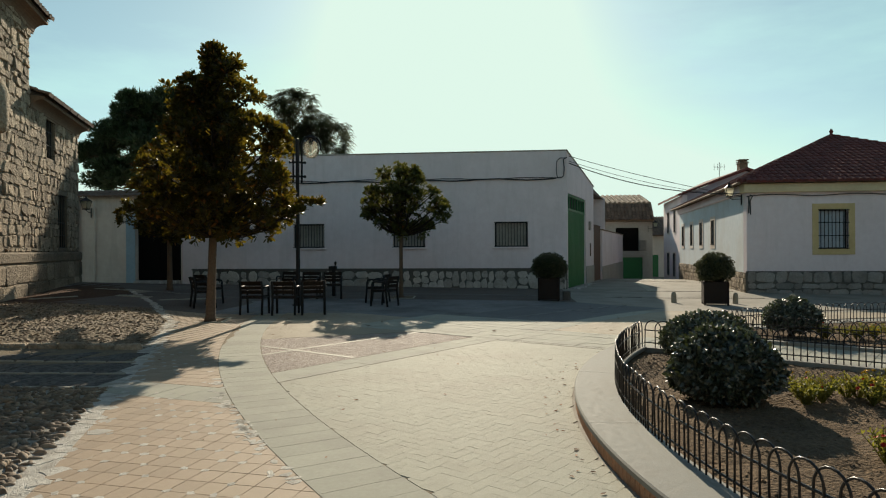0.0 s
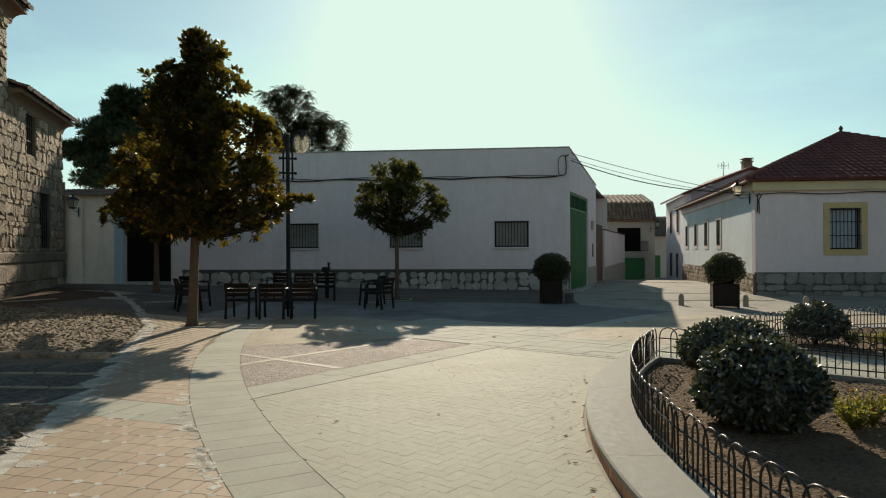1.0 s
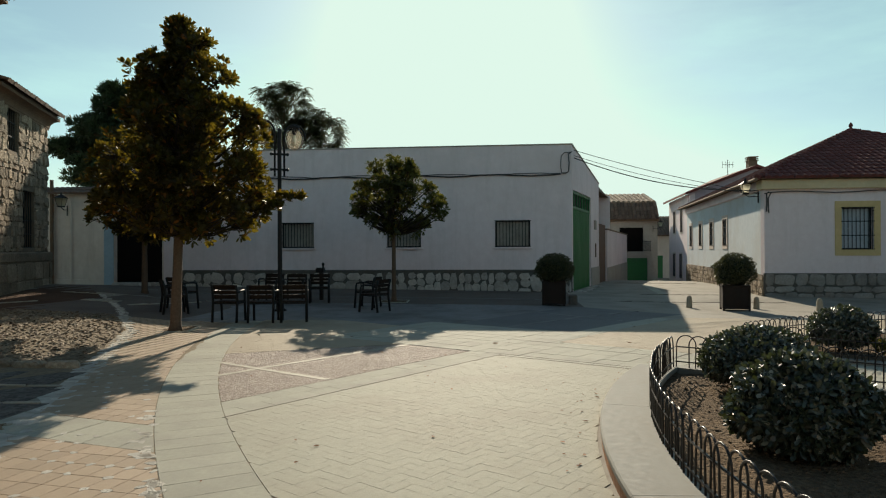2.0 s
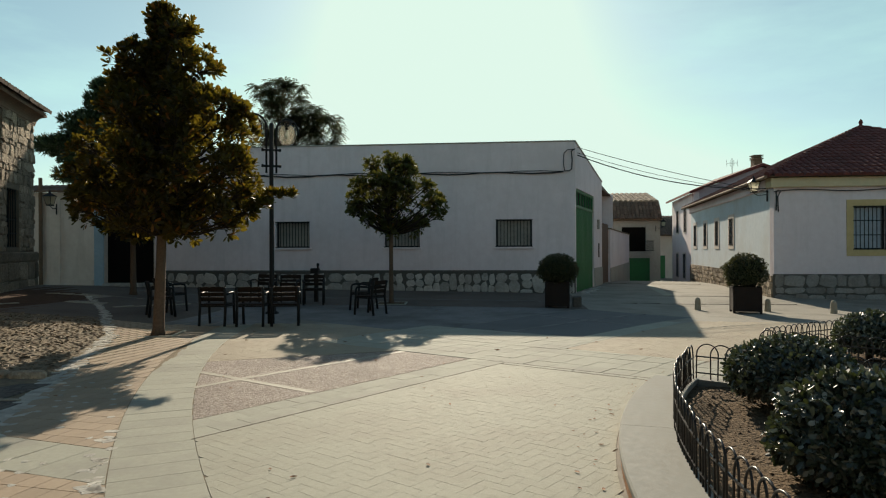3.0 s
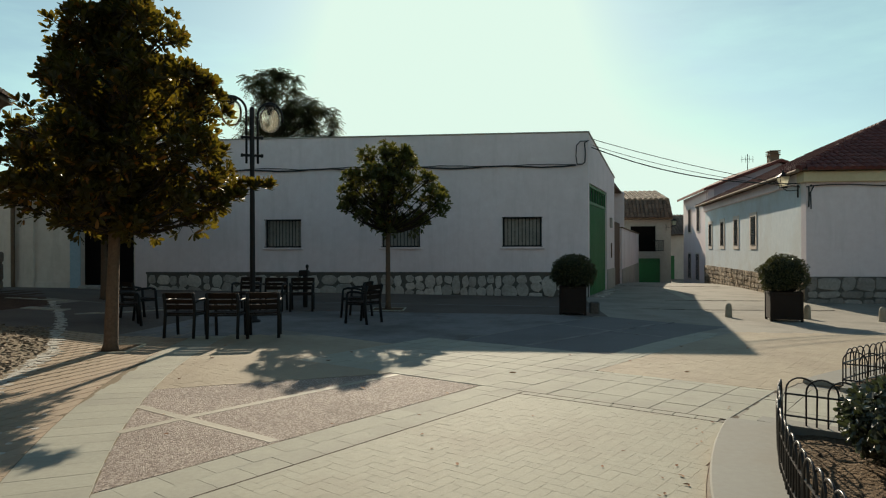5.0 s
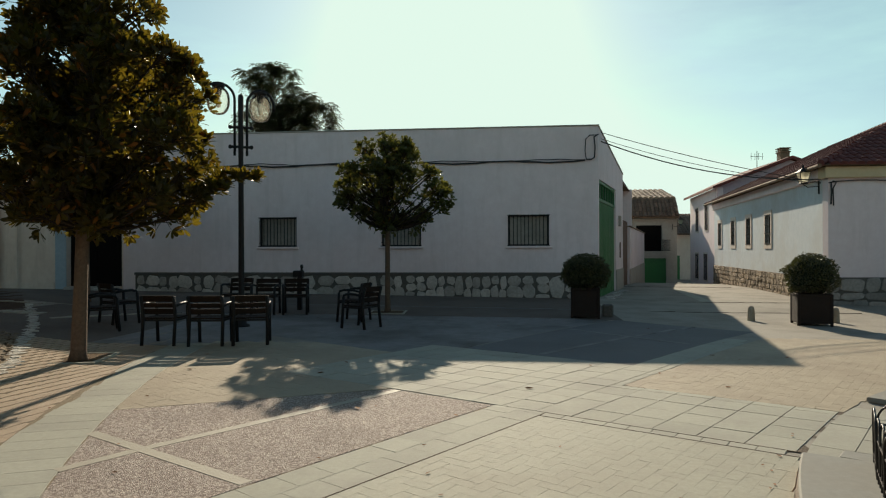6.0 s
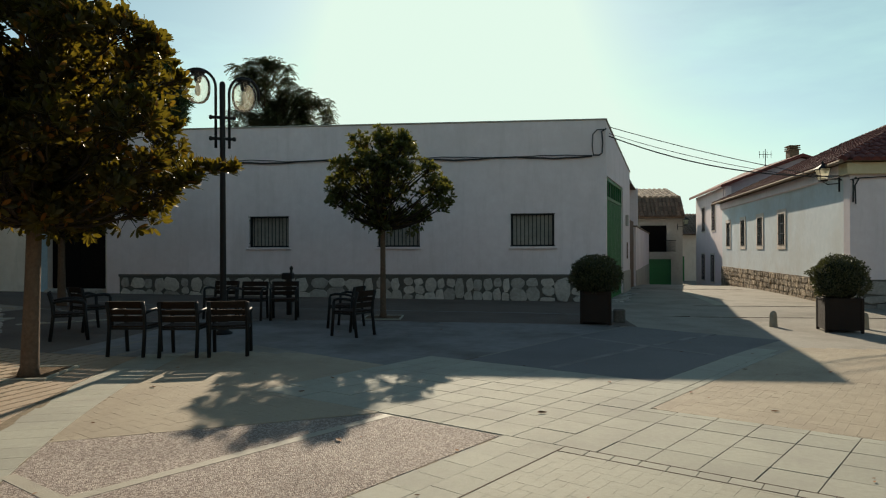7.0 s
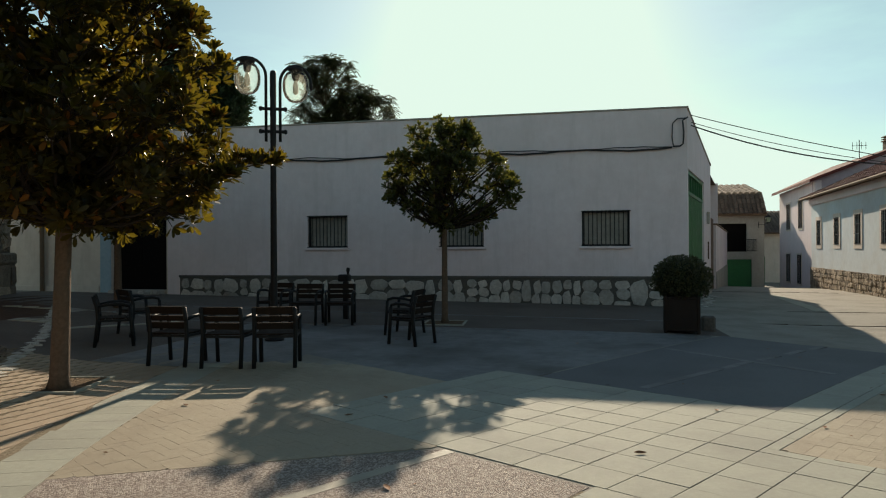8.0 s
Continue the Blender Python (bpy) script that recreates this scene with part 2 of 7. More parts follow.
BLUE_WALL = surface("pale_blue_lime_render", (0.57, 0.64, 0.675), (0.66, 0.72, 0.75), grain=5, patch=0.6, rough=0.9, bump=0.2, bump_scale=30, stain=(0.5, 0.5, 0.47), stain_amount=0.6, gloss=0.2)
PALE_STONE = surface("pale_grey_base_stone", (0.4, 0.37, 0.33), (0.6, 0.56, 0.51), grain=16, patch=2.2, rough=0.85, bump=0.5, bump_scale=45, stain=(0.22, 0.2, 0.175), vary=0.3)
DARK_MORTAR = surface("dark_base_mortar", (0.1, 0.092, 0.08), (0.16, 0.146, 0.128), grain=25, patch=1.0, rough=0.95, bump=0.6, bump_scale=60, stain=(0.09, 0.085, 0.075))
WHITE_WALL = surface("white_lime_render", (0.79, 0.675, 0.68), (0.85, 0.745, 0.75), grain=5, patch=0.35, rough=0.9, bump=0.12, bump_scale=30, stain=(0.63, 0.545, 0.53), stain_amount=0.55, gloss=0.2, streak=(0.6, 0.52, 0.5))
CREAM_WALL = surface("cream_lime_render", (0.7, 0.6, 0.52), (0.78, 0.69, 0.61), grain=5, patch=0.5, rough=0.9, bump=0.15, bump_scale=30, stain=(0.56, 0.46, 0.38), stain_amount=0.5, gloss=0.2, streak=(0.42, 0.36, 0.29))
GREY_WALL = surface("grey_cement_render", (0.36, 0.33, 0.29), (0.44, 0.41, 0.36), grain=6, patch=0.5, rough=0.92, bump=0.2, bump_scale=35, stain=(0.27, 0.24, 0.2), gloss=0.2)
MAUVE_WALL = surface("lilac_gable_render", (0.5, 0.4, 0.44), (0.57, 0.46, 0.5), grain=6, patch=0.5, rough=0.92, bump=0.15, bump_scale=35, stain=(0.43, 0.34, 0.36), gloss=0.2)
OCHRE = surface("ochre_painted_trim", (0.58, 0.44, 0.21), (0.66, 0.51, 0.27), grain=7, patch=1.0, rough=0.85, bump=0.1, stain=(0.48, 0.36, 0.18), gloss=0.25)
CORNICE = surface("pale_ochre_cornice", (0.64, 0.53, 0.33), (0.71, 0.6, 0.4), grain=7, patch=1.0, rough=0.85, bump=0.1, stain=(0.52, 0.42, 0.26), gloss=0.25)
ROOF_TILE = surface("dark_red_clay_tile", (0.118, 0.032, 0.029), (0.185, 0.058, 0.046), grain=12, patch=0.8, rough=0.85, bump=0.3, bump_scale=50, stain=(0.1, 0.045, 0.04), vary=0.2)
ROOF_TILE_FAR = surface("dark_red_clay_tile_joined", (0.118, 0.032, 0.029), (0.185, 0.058, 0.046), grain=12, patch=0.8, rough=0.85, bump=0.3, bump_scale=50, stain=(0.1, 0.045, 0.04), island=0.2)
# weathered tile, base lowered to deepen the shaded slope of the far roof
OLD_TILE = surface("weathered_brown_tile", (0.12, 0.078, 0.056), (0.24, 0.16, 0.115), grain=10, patch=0.9, rough=0.9, bump=0.4, bump_scale=40, stain=(0.13, 0.1, 0.08), island=0.3)
# lighter copy of the tile; grazing sunlight is put into its colour
SUNLIT_TILE = surface("tile_painted_sunlit", (0.24, 0.17, 0.12), (0.38, 0.29, 0.21), grain=10, patch=0.9, rough=0.9, bump=0.4, bump_scale=40, stain=(0.15, 0.11, 0.085), island=0.3)
EAVE_WOOD = surface("brown_eave_board", (0.16, 0.1, 0.065), (0.24, 0.16, 0.1), grain=14, patch=1.0, rough=0.85, bump=0.3, stain=(0.1, 0.07, 0.05))
GREEN_PAINT = surface("green_gate_paint", (0.012, 0.13, 0.035), (0.02, 0.175, 0.05), grain=8, patch=0.8, rough=0.5, bump=0.05, stain=(0.015, 0.1, 0.035), gloss=0.45)
IRON = surface("black_painted_iron", (0.011, 0.011, 0.012), (0.02, 0.019, 0.019), grain=30, patch=2, rough=0.55, bump=0.06, stain=(0.03, 0.024, 0.02), stain_amount=0.3, gloss=0.25)
DARK_IRON = surface("dark_fence_iron", (0.02, 0.018, 0.017), (0.035, 0.03, 0.027), grain=40, patch=2.5, rough=0.38, bump=0.1, stain=(0.045, 0.036, 0.03), stain_amount=0.25, gloss=0.35)
CABLE = surface("black_cable_sheath", (0.03, 0.03, 0.032), (0.05, 0.048, 0.048), grain=20, rough=0.7, bump=0)
CHAIR_WOOD = surface("dark_stained_slat", (0.014, 0.009, 0.006), (0.03, 0.018, 0.011), grain=24, patch=2, rough=0.8, bump=0.1, stain=(0.03, 0.014, 0.009), vary=0.2, gloss=0.2)
CHAIR_METAL = surface("black_chair_frame", (0.012, 0.012, 0.012), (0.02, 0.02, 0.02), grain=30, rough=0.55, bump=0.03, gloss=0.25)
PLANTER_WOOD = surface("dark_brown_planter_board", (0.013, 0.008, 0.006), (0.027, 0.016, 0.011), grain=16, patch=1.6, rough=0.75, bump=0.25, stain=(0.03, 0.02, 0.014))
BARK = surface("grey_brown_bark", (0.1, 0.062, 0.04), (0.17, 0.115, 0.078), grain=22, patch=3, rough=0.9, bump=0.7, bump_scale=30, stain=(0.09, 0.07, 0.05))
TWIG = surface("dark_twig", (0.022, 0.016, 0.011), (0.04, 0.029, 0.02), grain=20, rough=0.9, bump=0)
DARK_INSIDE = surface("dark_interior", (0.012, 0.011, 0.01), (0.02, 0.018, 0.016), grain=6, rough=0.9, bump=0)
DARK_DOOR = surface("black_brown_door", (0.006, 0.005, 0.005), (0.012, 0.01, 0.009), grain=12, rough=0.95, bump=0.1, gloss=0.05)
BROWN_DOOR = surface("brown_board_gate", (0.1, 0.055, 0.035), (0.16, 0.09, 0.06), grain=12, rough=0.8, bump=0.2)
SHUTTER = surface("grey_green_window_panel", (0.3, 0.28, 0.24), (0.4, 0.375, 0.33), grain=7, patch=1.5, rough=0.55, bump=0.05, stain=(0.16, 0.16, 0.13))
CURTAIN = surface("blue_white_blind", (0.4, 0.48, 0.54), (0.5, 0.57, 0.62), grain=6, patch=2, rough=0.6, bump=0.05, stain=(0.32, 0.4, 0.46))
BLUE_PAINT = surface("pale_blue_door_jamb", (0.3, 0.42, 0.5), (0.38, 0.5, 0.57), grain=9, patch=1.2, rough=0.7, bump=0.1, stain=(0.24, 0.32, 0.38))
BOLLARD = surface("granite_bollard", (0.33, 0.29, 0.22), (0.44, 0.39, 0.3), grain=40, patch=4, rough=0.85, bump=0.3, stain=(0.24, 0.2, 0.15))
DEAD_LEAF = surface("dry_brown_leaf", (0.2, 0.085, 0.035), (0.38, 0.17, 0.07), grain=40, rough=0.7, bump=0.1, vary=0.35)
GLASS = glassy("smoked_globe_glass", (0.95, 0.95, 0.9), 0.05, 0.9)
PANE = glassy("window_glass", (0.8, 0.85, 0.86), 0.03, 0.9)
FROSTED = glassy("lantern_glass", (0.9, 0.9, 0.86), 0.2, 0.25)
LAMP_BULB = surface("lamp_bulb_white", (0.62, 0.55, 0.42), (0.72, 0.64, 0.5), grain=10, rough=0.3, bump=0)
YOUNG_MAGNOLIA = leafy("young_magnolia_leaf", (0.01, 0.013, 0.005), (0.06, 0.068, 0.018), rare=(0.22, 0.1, 0.02), rare_part=0.03, rough=0.4, through_light=0.3, glow=(0.4, 0.38, 0.06), gloss=0.3)
MAGNOLIA = leafy("magnolia_leaf", (0.008, 0.008, 0.003), (0.042, 0.034, 0.009), rare=(0.2, 0.072, 0.015), rare_part=0.08, rough=0.42, through_light=0.3, glow=(0.46, 0.34, 0.03), gloss=0.2)
HEDGE = leafy("clipped_hedge_leaf", (0.018, 0.026, 0.009), (0.065, 0.066, 0.022), rough=0.4, through_light=0.2, glow=(0.16, 0.17, 0.04))
GLOSSY = leafy("glossy_evergreen_leaf", (0.007, 0.014, 0.008), (0.062, 0.082, 0.05), rare=(0.24, 0.26, 0.21), rare_part=0.09, rough=0.4, through_light=0.12, glow=(0.16, 0.2, 0.05), gloss=0.8)
PINE = leafy("pine_needle", (0.012, 0.028, 0.012), (0.035, 0.065, 0.025), rough=0.5, through_light=0.15, glow=(0.07, 0.12, 0.03))
FEATHER = leafy("feathery_leaf", (0.024, 0.034, 0.016), (0.075, 0.09, 0.042), rough=0.45, through_light=0.3, glow=(0.16, 0.2, 0.05))
FLOWER_LEAF = leafy("marigold_leaf", (0.06, 0.075, 0.015), (0.19, 0.19, 0.04), rough=0.55, through_light=0.45, glow=(0.5, 0.46, 0.06))
# near-black colour paints the shade deep inside the bushes
FOLIAGE_CORE = surface("foliage_core_painted_dark", (0.01, 0.016, 0.007), (0.02, 0.03, 0.012), grain=20, rough=0.95, bump=0.5, bump_scale=30)
COVE = surface("brown_lime_cove", (0.17, 0.108, 0.07), (0.25, 0.17, 0.115), grain=12, patch=1.4, rough=0.92, bump=0.4, bump_scale=35, stain=(0.16, 0.115, 0.08), stain_amount=0.6)
PETAL_RED = surface("red_petal", (0.45, 0.02, 0.015), (0.6, 0.06, 0.02), grain=40, rough=0.6, bump=0)
PETAL_YELLOW = surface("yellow_petal", (0.65, 0.4, 0.03), (0.75, 0.5, 0.05), grain=40, rough=0.6, bump=0)


# ---- building helpers ----
class Shape:
    """Vertices and faces of one mesh."""

    def __init__(self):
        self.v, self.f = [], []

    def add(self, verts, faces, m=None):
        k = len(self.v)
        self.v += [tuple(m @ Vector(p)) for p in verts] if m else [tuple(p) for p in verts]
        self.f += [tuple(k + i for i in f) for f in faces]
        return self

    def box(self, x0, y0, z0, x1, y1, z1, m=None, c=0.0):
        """A box, with chamfered edges where c is given."""
        if not c:
            p = [(x, y, z) for z in (z0, z1) for y in (y0, y1) for x in (x0, x1)]
            return self.add(p, [(0, 2, 3, 1), (4, 5, 7, 6), (0, 1, 5, 4), (2, 6, 7, 3), (0, 4, 6, 2), (1, 3, 7, 5)], m)
        v, f, ids = [], [], {}
        for i in range(8):
            s = [(i >> k) & 1 for k in range(3)]
            q = [(x0, x1)[s[0]], (y0, y1)[s[1]], (z0, z1)[s[2]]]
            for a in range(3):
                w = [q[k] + (0 if k == a else (c if s[k] == 0 else -c)) for k in range(3)]
                ids[i, a] = len(v)
                v.append(w)
        for a in range(3):
            b, d = (a + 1) % 3, (a + 2) % 3
            for s in (0, 1):
                ring = [(s << a) | (x << b) | (y << d) for x, y in ((0, 0), (1, 0), (1, 1), (0, 1))]
                face = [ids[i, a] for i in ring]
                f.append(face if s else face[::-1])
            for x in (0, 1):
                for y in (0, 1):
                    lo = (x << b) | (y << d)
                    hi = lo | (1 << a)
                    face = [ids[lo, b], ids[hi, b], ids[hi, d], ids[lo, d]]
                    f.append(face if (x ^ y) else face[::-1])
        for i in range(8):
            n = bin(i).count("1")
            face = [ids[i, 0], ids[i, 1], ids[i, 2]]
            f.append(face if n % 2 else face[::-1])
        return self.add(v, f, m)

    def prism(self, poly, z0, z1, c=0.0, m=None, bottom=True):
        """A polygon (counter-clockwise) raised from z0 to z1, its upper rim chamfered by c."""
        n = len(poly)
        v = [(x, y, z0) for x, y in poly]
        cx, cy = sum(p[0] for p in poly) / n, sum(p[1] for p in poly) / n
        rings = [(0.0, z1)] if not c else [(0.0, z1 - c), (c, z1)]
        for inset, z in rings:
            for x, y in poly:
                d = math.hypot(x - cx, y - cy) or 1
                k = max(0.0, 1 - inset / d)
                v.append((cx + (x - cx) * k, cy + (y - cy) * k, z))
        f = [tuple(range(n))[::-1]] if bottom else []
        for r in range(len(rings)):
            f += [(r * n + i, r * n + (i + 1) % n, (r + 1) * n + (i + 1) % n, (r + 1) * n + i) for i in range(n)]
        f.append(tuple(range(len(rings) * n, len(rings) * n + n)))
        return self.add(v, f, m)

    def tube(self, path, r, n=8, closed=False, cap=True):
        """A round bar along the path; r is one radius or one for each point."""
        path = [Vector(p) for p in path]
        k = len(path)
        rs = r if isinstance(r, (list, tuple)) else [r] * k
        base = len(self.v)
        side = None
        for i, p in enumerate(path):
            a = path[(i - 1) % k] if closed or i else p
            b = path[(i + 1) % k] if closed or i < k - 1 else p
            d = (b - a).normalized()
            if side is None:
                side = d.cross(Vector((0, 0, 1)) if abs(d.z) < 0.9 else Vector((1, 0, 0))).normalized()
            else:
                side = (side - d * side.dot(d)).normalized()
            up = d.cross(side)
            for j in range(n):
                w = 2 * math.pi * j / n
                self.v.append(tuple(p + (side * math.cos(w) + up * math.sin(w)) * rs[i]))
        for i in range(k if closed else k - 1):
            for j in range(n):
                self.f.append((base + i * n + j, base + i * n + (j + 1) % n, base + ((i + 1) % k) * n + (j + 1) % n, base + ((i + 1) % k) * n + j))
        if cap and not closed:
            self.f.append(tuple(base + j for j in range(n))[::-1])
            self.f.append(tuple(base + (k - 1) * n + j for j in range(n)))
        return self

    def lathe(self, profile, n=16, m=None):
        """Turned round z: profile of (radius, z) from bottom to top."""
        v = [(r * math.cos(2 * math.pi * j / n), r * math.sin(2 * math.pi * j / n), z) for r, z in profile for j in range(n)]
        f = [(i * n + j, i * n + (j + 1) % n, (i + 1) * n + (j + 1) % n, (i + 1) * n + j) for i in range(len(profile) - 1) for j in range(n)]
        f += [tuple(range(n))[::-1], tuple(range((len(profile) - 1) * n, len(profile) * n))]
        return self.add(v, f, m)

    def mesh(self, name, material, smooth=False):
        me = bpy.data.meshes.new(name)
        me.from_pydata(self.v, [], self.f)
        me.materials.append(material)
        if smooth:
            me.polygons.foreach_set("use_smooth", [True] * len(me.polygons))
        me.update()
        return me


def part(name, shape, material, parent, label="", smooth=False, m=None):
    """Links a shape as one mesh under a thing or a part."""
    ob = new(name, shape if isinstance(shape, bpy.types.Mesh) else shape.mesh(name, material, smooth))
    ob.parent = parent
    if m is not None:
        ob.matrix_basis = m
    if label:
        tagged(ob, label)
    return ob


def thing(name, label, category, group="", m=None, kind=""):
    ob = tagged(new(name), label, category, group, kind)
    if m is not None:
        ob.matrix_basis = m
    return ob


def solid(name, shape, material, label="", category="", kind="structure", smooth=False, group=""):
    return tagged(new(name, shape.mesh(name, material, smooth)), label, category, group, kind)


STONE_WALL = (Vector((-13.02, 16.81)), Vector((-0.3665, 0.9304)), Vector((0.9304, 0.3665)))  # a point, along, outwards


def ease(a, b, x):
    s = min(1.0, max(0.0, (x - a) / (b - a)))
    return s * s * (3 - 2 * s)


def gz(x, y):
    """The height of the ground: flat square, dipping towards the street, rising to the stone house."""
    z = -0.0135 * max(-22.0, min(22.0, x)) * ease(14, 24, y)
    z -= 0.09 * ease(14, 20, y) * (1 - ease(21.5, 25, y)) * ease(0, 5, x)
    z -= 0.85 * (min(1.0, max(0.0, (y - 30) / 21))) ** 2 * ease(-2, 3, x)
    d = (Vector((x, y)) - STONE_WALL[0]).dot(STONE_WALL[2])
    z += 0.33 * (1 - ease(0.0, 6.0, d)) * ease(7.0, 13.0, y) * (1 - ease(20.5, 25.0, y))
    return z


def stand(x, y, turn=0.0, dz=-0.004):
    return pose(x, y, gz(x, y) + dz, 0, 0, turn)


def rand(a, b):
    return random.uniform(a, b)


# ---- ground ----
def ground_sheet():
    xs = [-2600, -700, -220, -90, -50, -34] + [-26 + 0.5 * i for i in range(97)] + [26, 34, 50, 90, 220, 700, 2600]
    ys = [-2600, -700, -220, -90, -40, -20, -12] + [-8 + 0.5 * i for i in range(137)] + [64, 72, 90, 140, 260, 700, 2600]
    xs = sorted(set(xs))
    s = Shape()
    s.v = [(x, y, gz(x, y) - 0.006) for y in ys for x in xs]
    n = len(xs)
    s.f = [(j * n + i, j * n + i + 1, (j + 1) * n + i + 1, (j + 1) * n + i) for j in range(len(ys) - 1) for i in range(n - 1)]
    return solid("ground", s, EARTH, "pale worn concrete ground of a village square", "ground", smooth=True)


ground_sheet()
# added walls out of view: cut sky light, bounce warm sun into shade
for k, q in enumerate(((-32, -16.4, 32, -16), (24, -16, 24.4, 23), (-12.9, -16, -12.5, 10))):
    solid(("wall_south", "wall_east", "wall_west_near")[k], Shape().box(q[0], q[1], -0.3, q[2], q[3], 7.5), BOUNCE_WALL, "added unseen brown wall that closes the square and warms the shade", "wall")

Q0 = Vector((-0.12, 11.23))  # corner where the diagonal band meets the slab strip
SLAB_0, SLAB_A, SLAB_B = Vector((-0.019, 11.575)), Vector((0.3143, -0.1785)), Vector((0.2072, 0.2965))  # slab lattice: a corner, along, across
ALONG = SLAB_A.normalized()
SLAB_N, SLAB_D = Vector((-ALONG.y, ALONG.x)), 9.695  # its near edge
SIDE_N = Vector((SLAB_B.y, -SLAB_B.x)).normalized()
SIDE_D = SIDE_N.dot(SLAB_0)  # the line where the wide slab field ends
ARC = Vector((18.5, 19.0))
GARDEN = Vector((9.28, 5.98))


def lw(x, y):
    p = Vector((x, y)) - Q0
    return p.dot(U), p.dot(V)


def xy(l, w):
    return Q0 + U * l + V * w


def arc_r(x, y):
    return math.hypot(x - ARC.x, y - ARC.y)


def garden_r(x, y):
    return math.hypot(x - GARDEN.x, y - GARDEN.y)


LEFT_EDGE = [(-1.2, -2.0), (-2.25, 1.9), (-3.12, 4.15), (-3.76, 5.73), (-4.28, 6.92), (-5.03, 8.71), (-6.97, 13.06), (-9.54, 16.7), (-13.6, 21.6)]


def left_edge_x(y):
    for (xa, ya), (xb, yb) in zip(LEFT_EDGE, LEFT_EDGE[1:]):
        if ya <= y <= yb:
            return xa + (xb - xa) * (y - ya) / (yb - ya)
    return -13.6 if y > 0 else -1.2


def above_pebbles(x, y):
    return (x + 4.19) * -1.25 + (y - 10.95) * 2.56 > 0


def zone(x, y):
    l, w = lw(x, y)
    r = arc_r(x, y)
    if y < -3 or garden_r(x, y) < 8.66:
        return ""
    if y < 15.3 and 24.09 < r < 24.68:
        return "arc"
    if r >= 24.68 and y < 15.0:
        return "tiles" if x > left_edge_x(y) + 0.06 else "cobbles"
    if x < left_edge_x(y) + 0.06:
        return "cobbles" if y < 21.5 else ""
    if l < 0:
        if w > 0:
            return "herring_near"
        if w > -0.55:
            return "band"
        return "herring_mid" if above_pebbles(x, y) else "pebbles"
    if l < 0.13 and w > -0.3:
        return "double"
    if l < 1.72 and -3.6 < w < 4.6:
        return "slabs"
    if l < 1.72 and w <= -3.6:
        return "herring_mid"
    if l < 2.88 and -3.6 < w < 0.05:
        return "slabs"
    if l < 8.2 and -0.47 < w < 0.05:
        return "slabs"
    if 2.88 < l < 8.2 and -3.0 < w < -0.47:
        return "pebbles_far"
    if l > 1.72 and 0.05 < w < 6.5 and y < 17.5:
        return "herring_far"
    return ""


def tile_mesh(name, sx, sy, h, c, material):
    return Shape().box(-sx / 2, -sy / 2, -h, sx / 2, sy / 2, 0, None, c).mesh(name, material)


def clip_half(poly, n, d):
    """Keeps the side of a polygon where n.p <= d."""
    out = []
    for i, a in enumerate(poly):
        b = poly[(i + 1) % len(poly)]
        fa, fb = n[0] * a[0] + n[1] * a[1] - d, n[0] * b[0] + n[1] * b[1] - d
        if fa <= 0:
            out.append(a)
        if (fa < 0 < fb) or (fb < 0 < fa):
            k = fa / (fa - fb)
            out.append((a[0] + (b[0] - a[0]) * k, a[1] + (b[1] - a[1]) * k))
    return out


def area_of(poly):
    return 0.5 * sum(poly[i][0] * poly[(i + 1) % len(poly)][1] - poly[(i + 1) % len(poly)][0] * poly[i][1] for i in range(len(poly)))


def inside_ring(centre, r, x, y):
    n = (Vector((x, y)) - centre).normalized()
    return n, n.dot(centre) + r


def outside_ring(centre, r, x, y):
    n = -(Vector((x, y)) - centre).normalized()
    return n, n.dot(centre) - r


def lay(owner, name, cells, mesh, size, material_far, near, limit=300, tilt=0.35, rise=0.0015, outline=None):
    """Lays pieces (x, y, turn, cutting planes): whole ones nearest to the point near are parts of their own; the rest, and the cut ones, one joined part."""
    cells = sorted(cells, key=lambda c: math.hypot(c[0] - near[0], c[1] - near[1]))
    sx, sy, h = size
    rest, count = Shape(), 0
    for x, y, turn, planes in cells:
        m = pose(x, y, gz(x, y) + rand(-rise, rise), rand(-tilt, tilt), rand(-tilt, tilt), turn)
        rect = outline or [(-sx / 2, -sy / 2), (sx / 2, -sy / 2), (sx / 2, sy / 2), (-sx / 2, sy / 2)]
        flat = pose(x, y, 0, 0, 0, turn)
        poly = [tuple((flat @ Vector((a, b, 0)))[:2]) for a, b in rect]
        for n, d in planes:
            poly = clip_half(poly, n, d)
            if len(poly) < 3:
                break
        if len(poly) < 3 or area_of(poly) < 0.1 * area_of(rect):
            continue
        if area_of(poly) > 0.985 * area_of(rect):
            if count < limit:
                part(name, mesh, None, owner, m=m)
                count += 1
                continue
            poly = rect
        else:
            back = flat.inverted()
            poly = [tuple((back @ Vector((a, b, 0)))[:2]) for a, b in poly]
        rest.prism(poly, -h, 0.0, 0.0012, m, False)
    if rest.v:
        tagged(part(name + "_rest", rest, material_far, owner), kind="stuff")


TURN_UV = math.degrees(math.atan2(V.y, V.x))


def paving_structure(name, label):
    return thing(name, label, "pavement", kind="structure")


def bar_on_ground(shape, a, b, width, top=0.0, depth=0.03, c=0.003):
    a, b = Vector(a), Vector(b)
    d = (b - a).normalized()
    n = Vector((-d.y, d.x)) * width / 2
    poly = [tuple(a - n), tuple(b - n), tuple(b + n), tuple(a + n)]
    z = (gz(*a) + gz(*b)) / 2
    shape.prism(poly, z - depth, z + top, c)


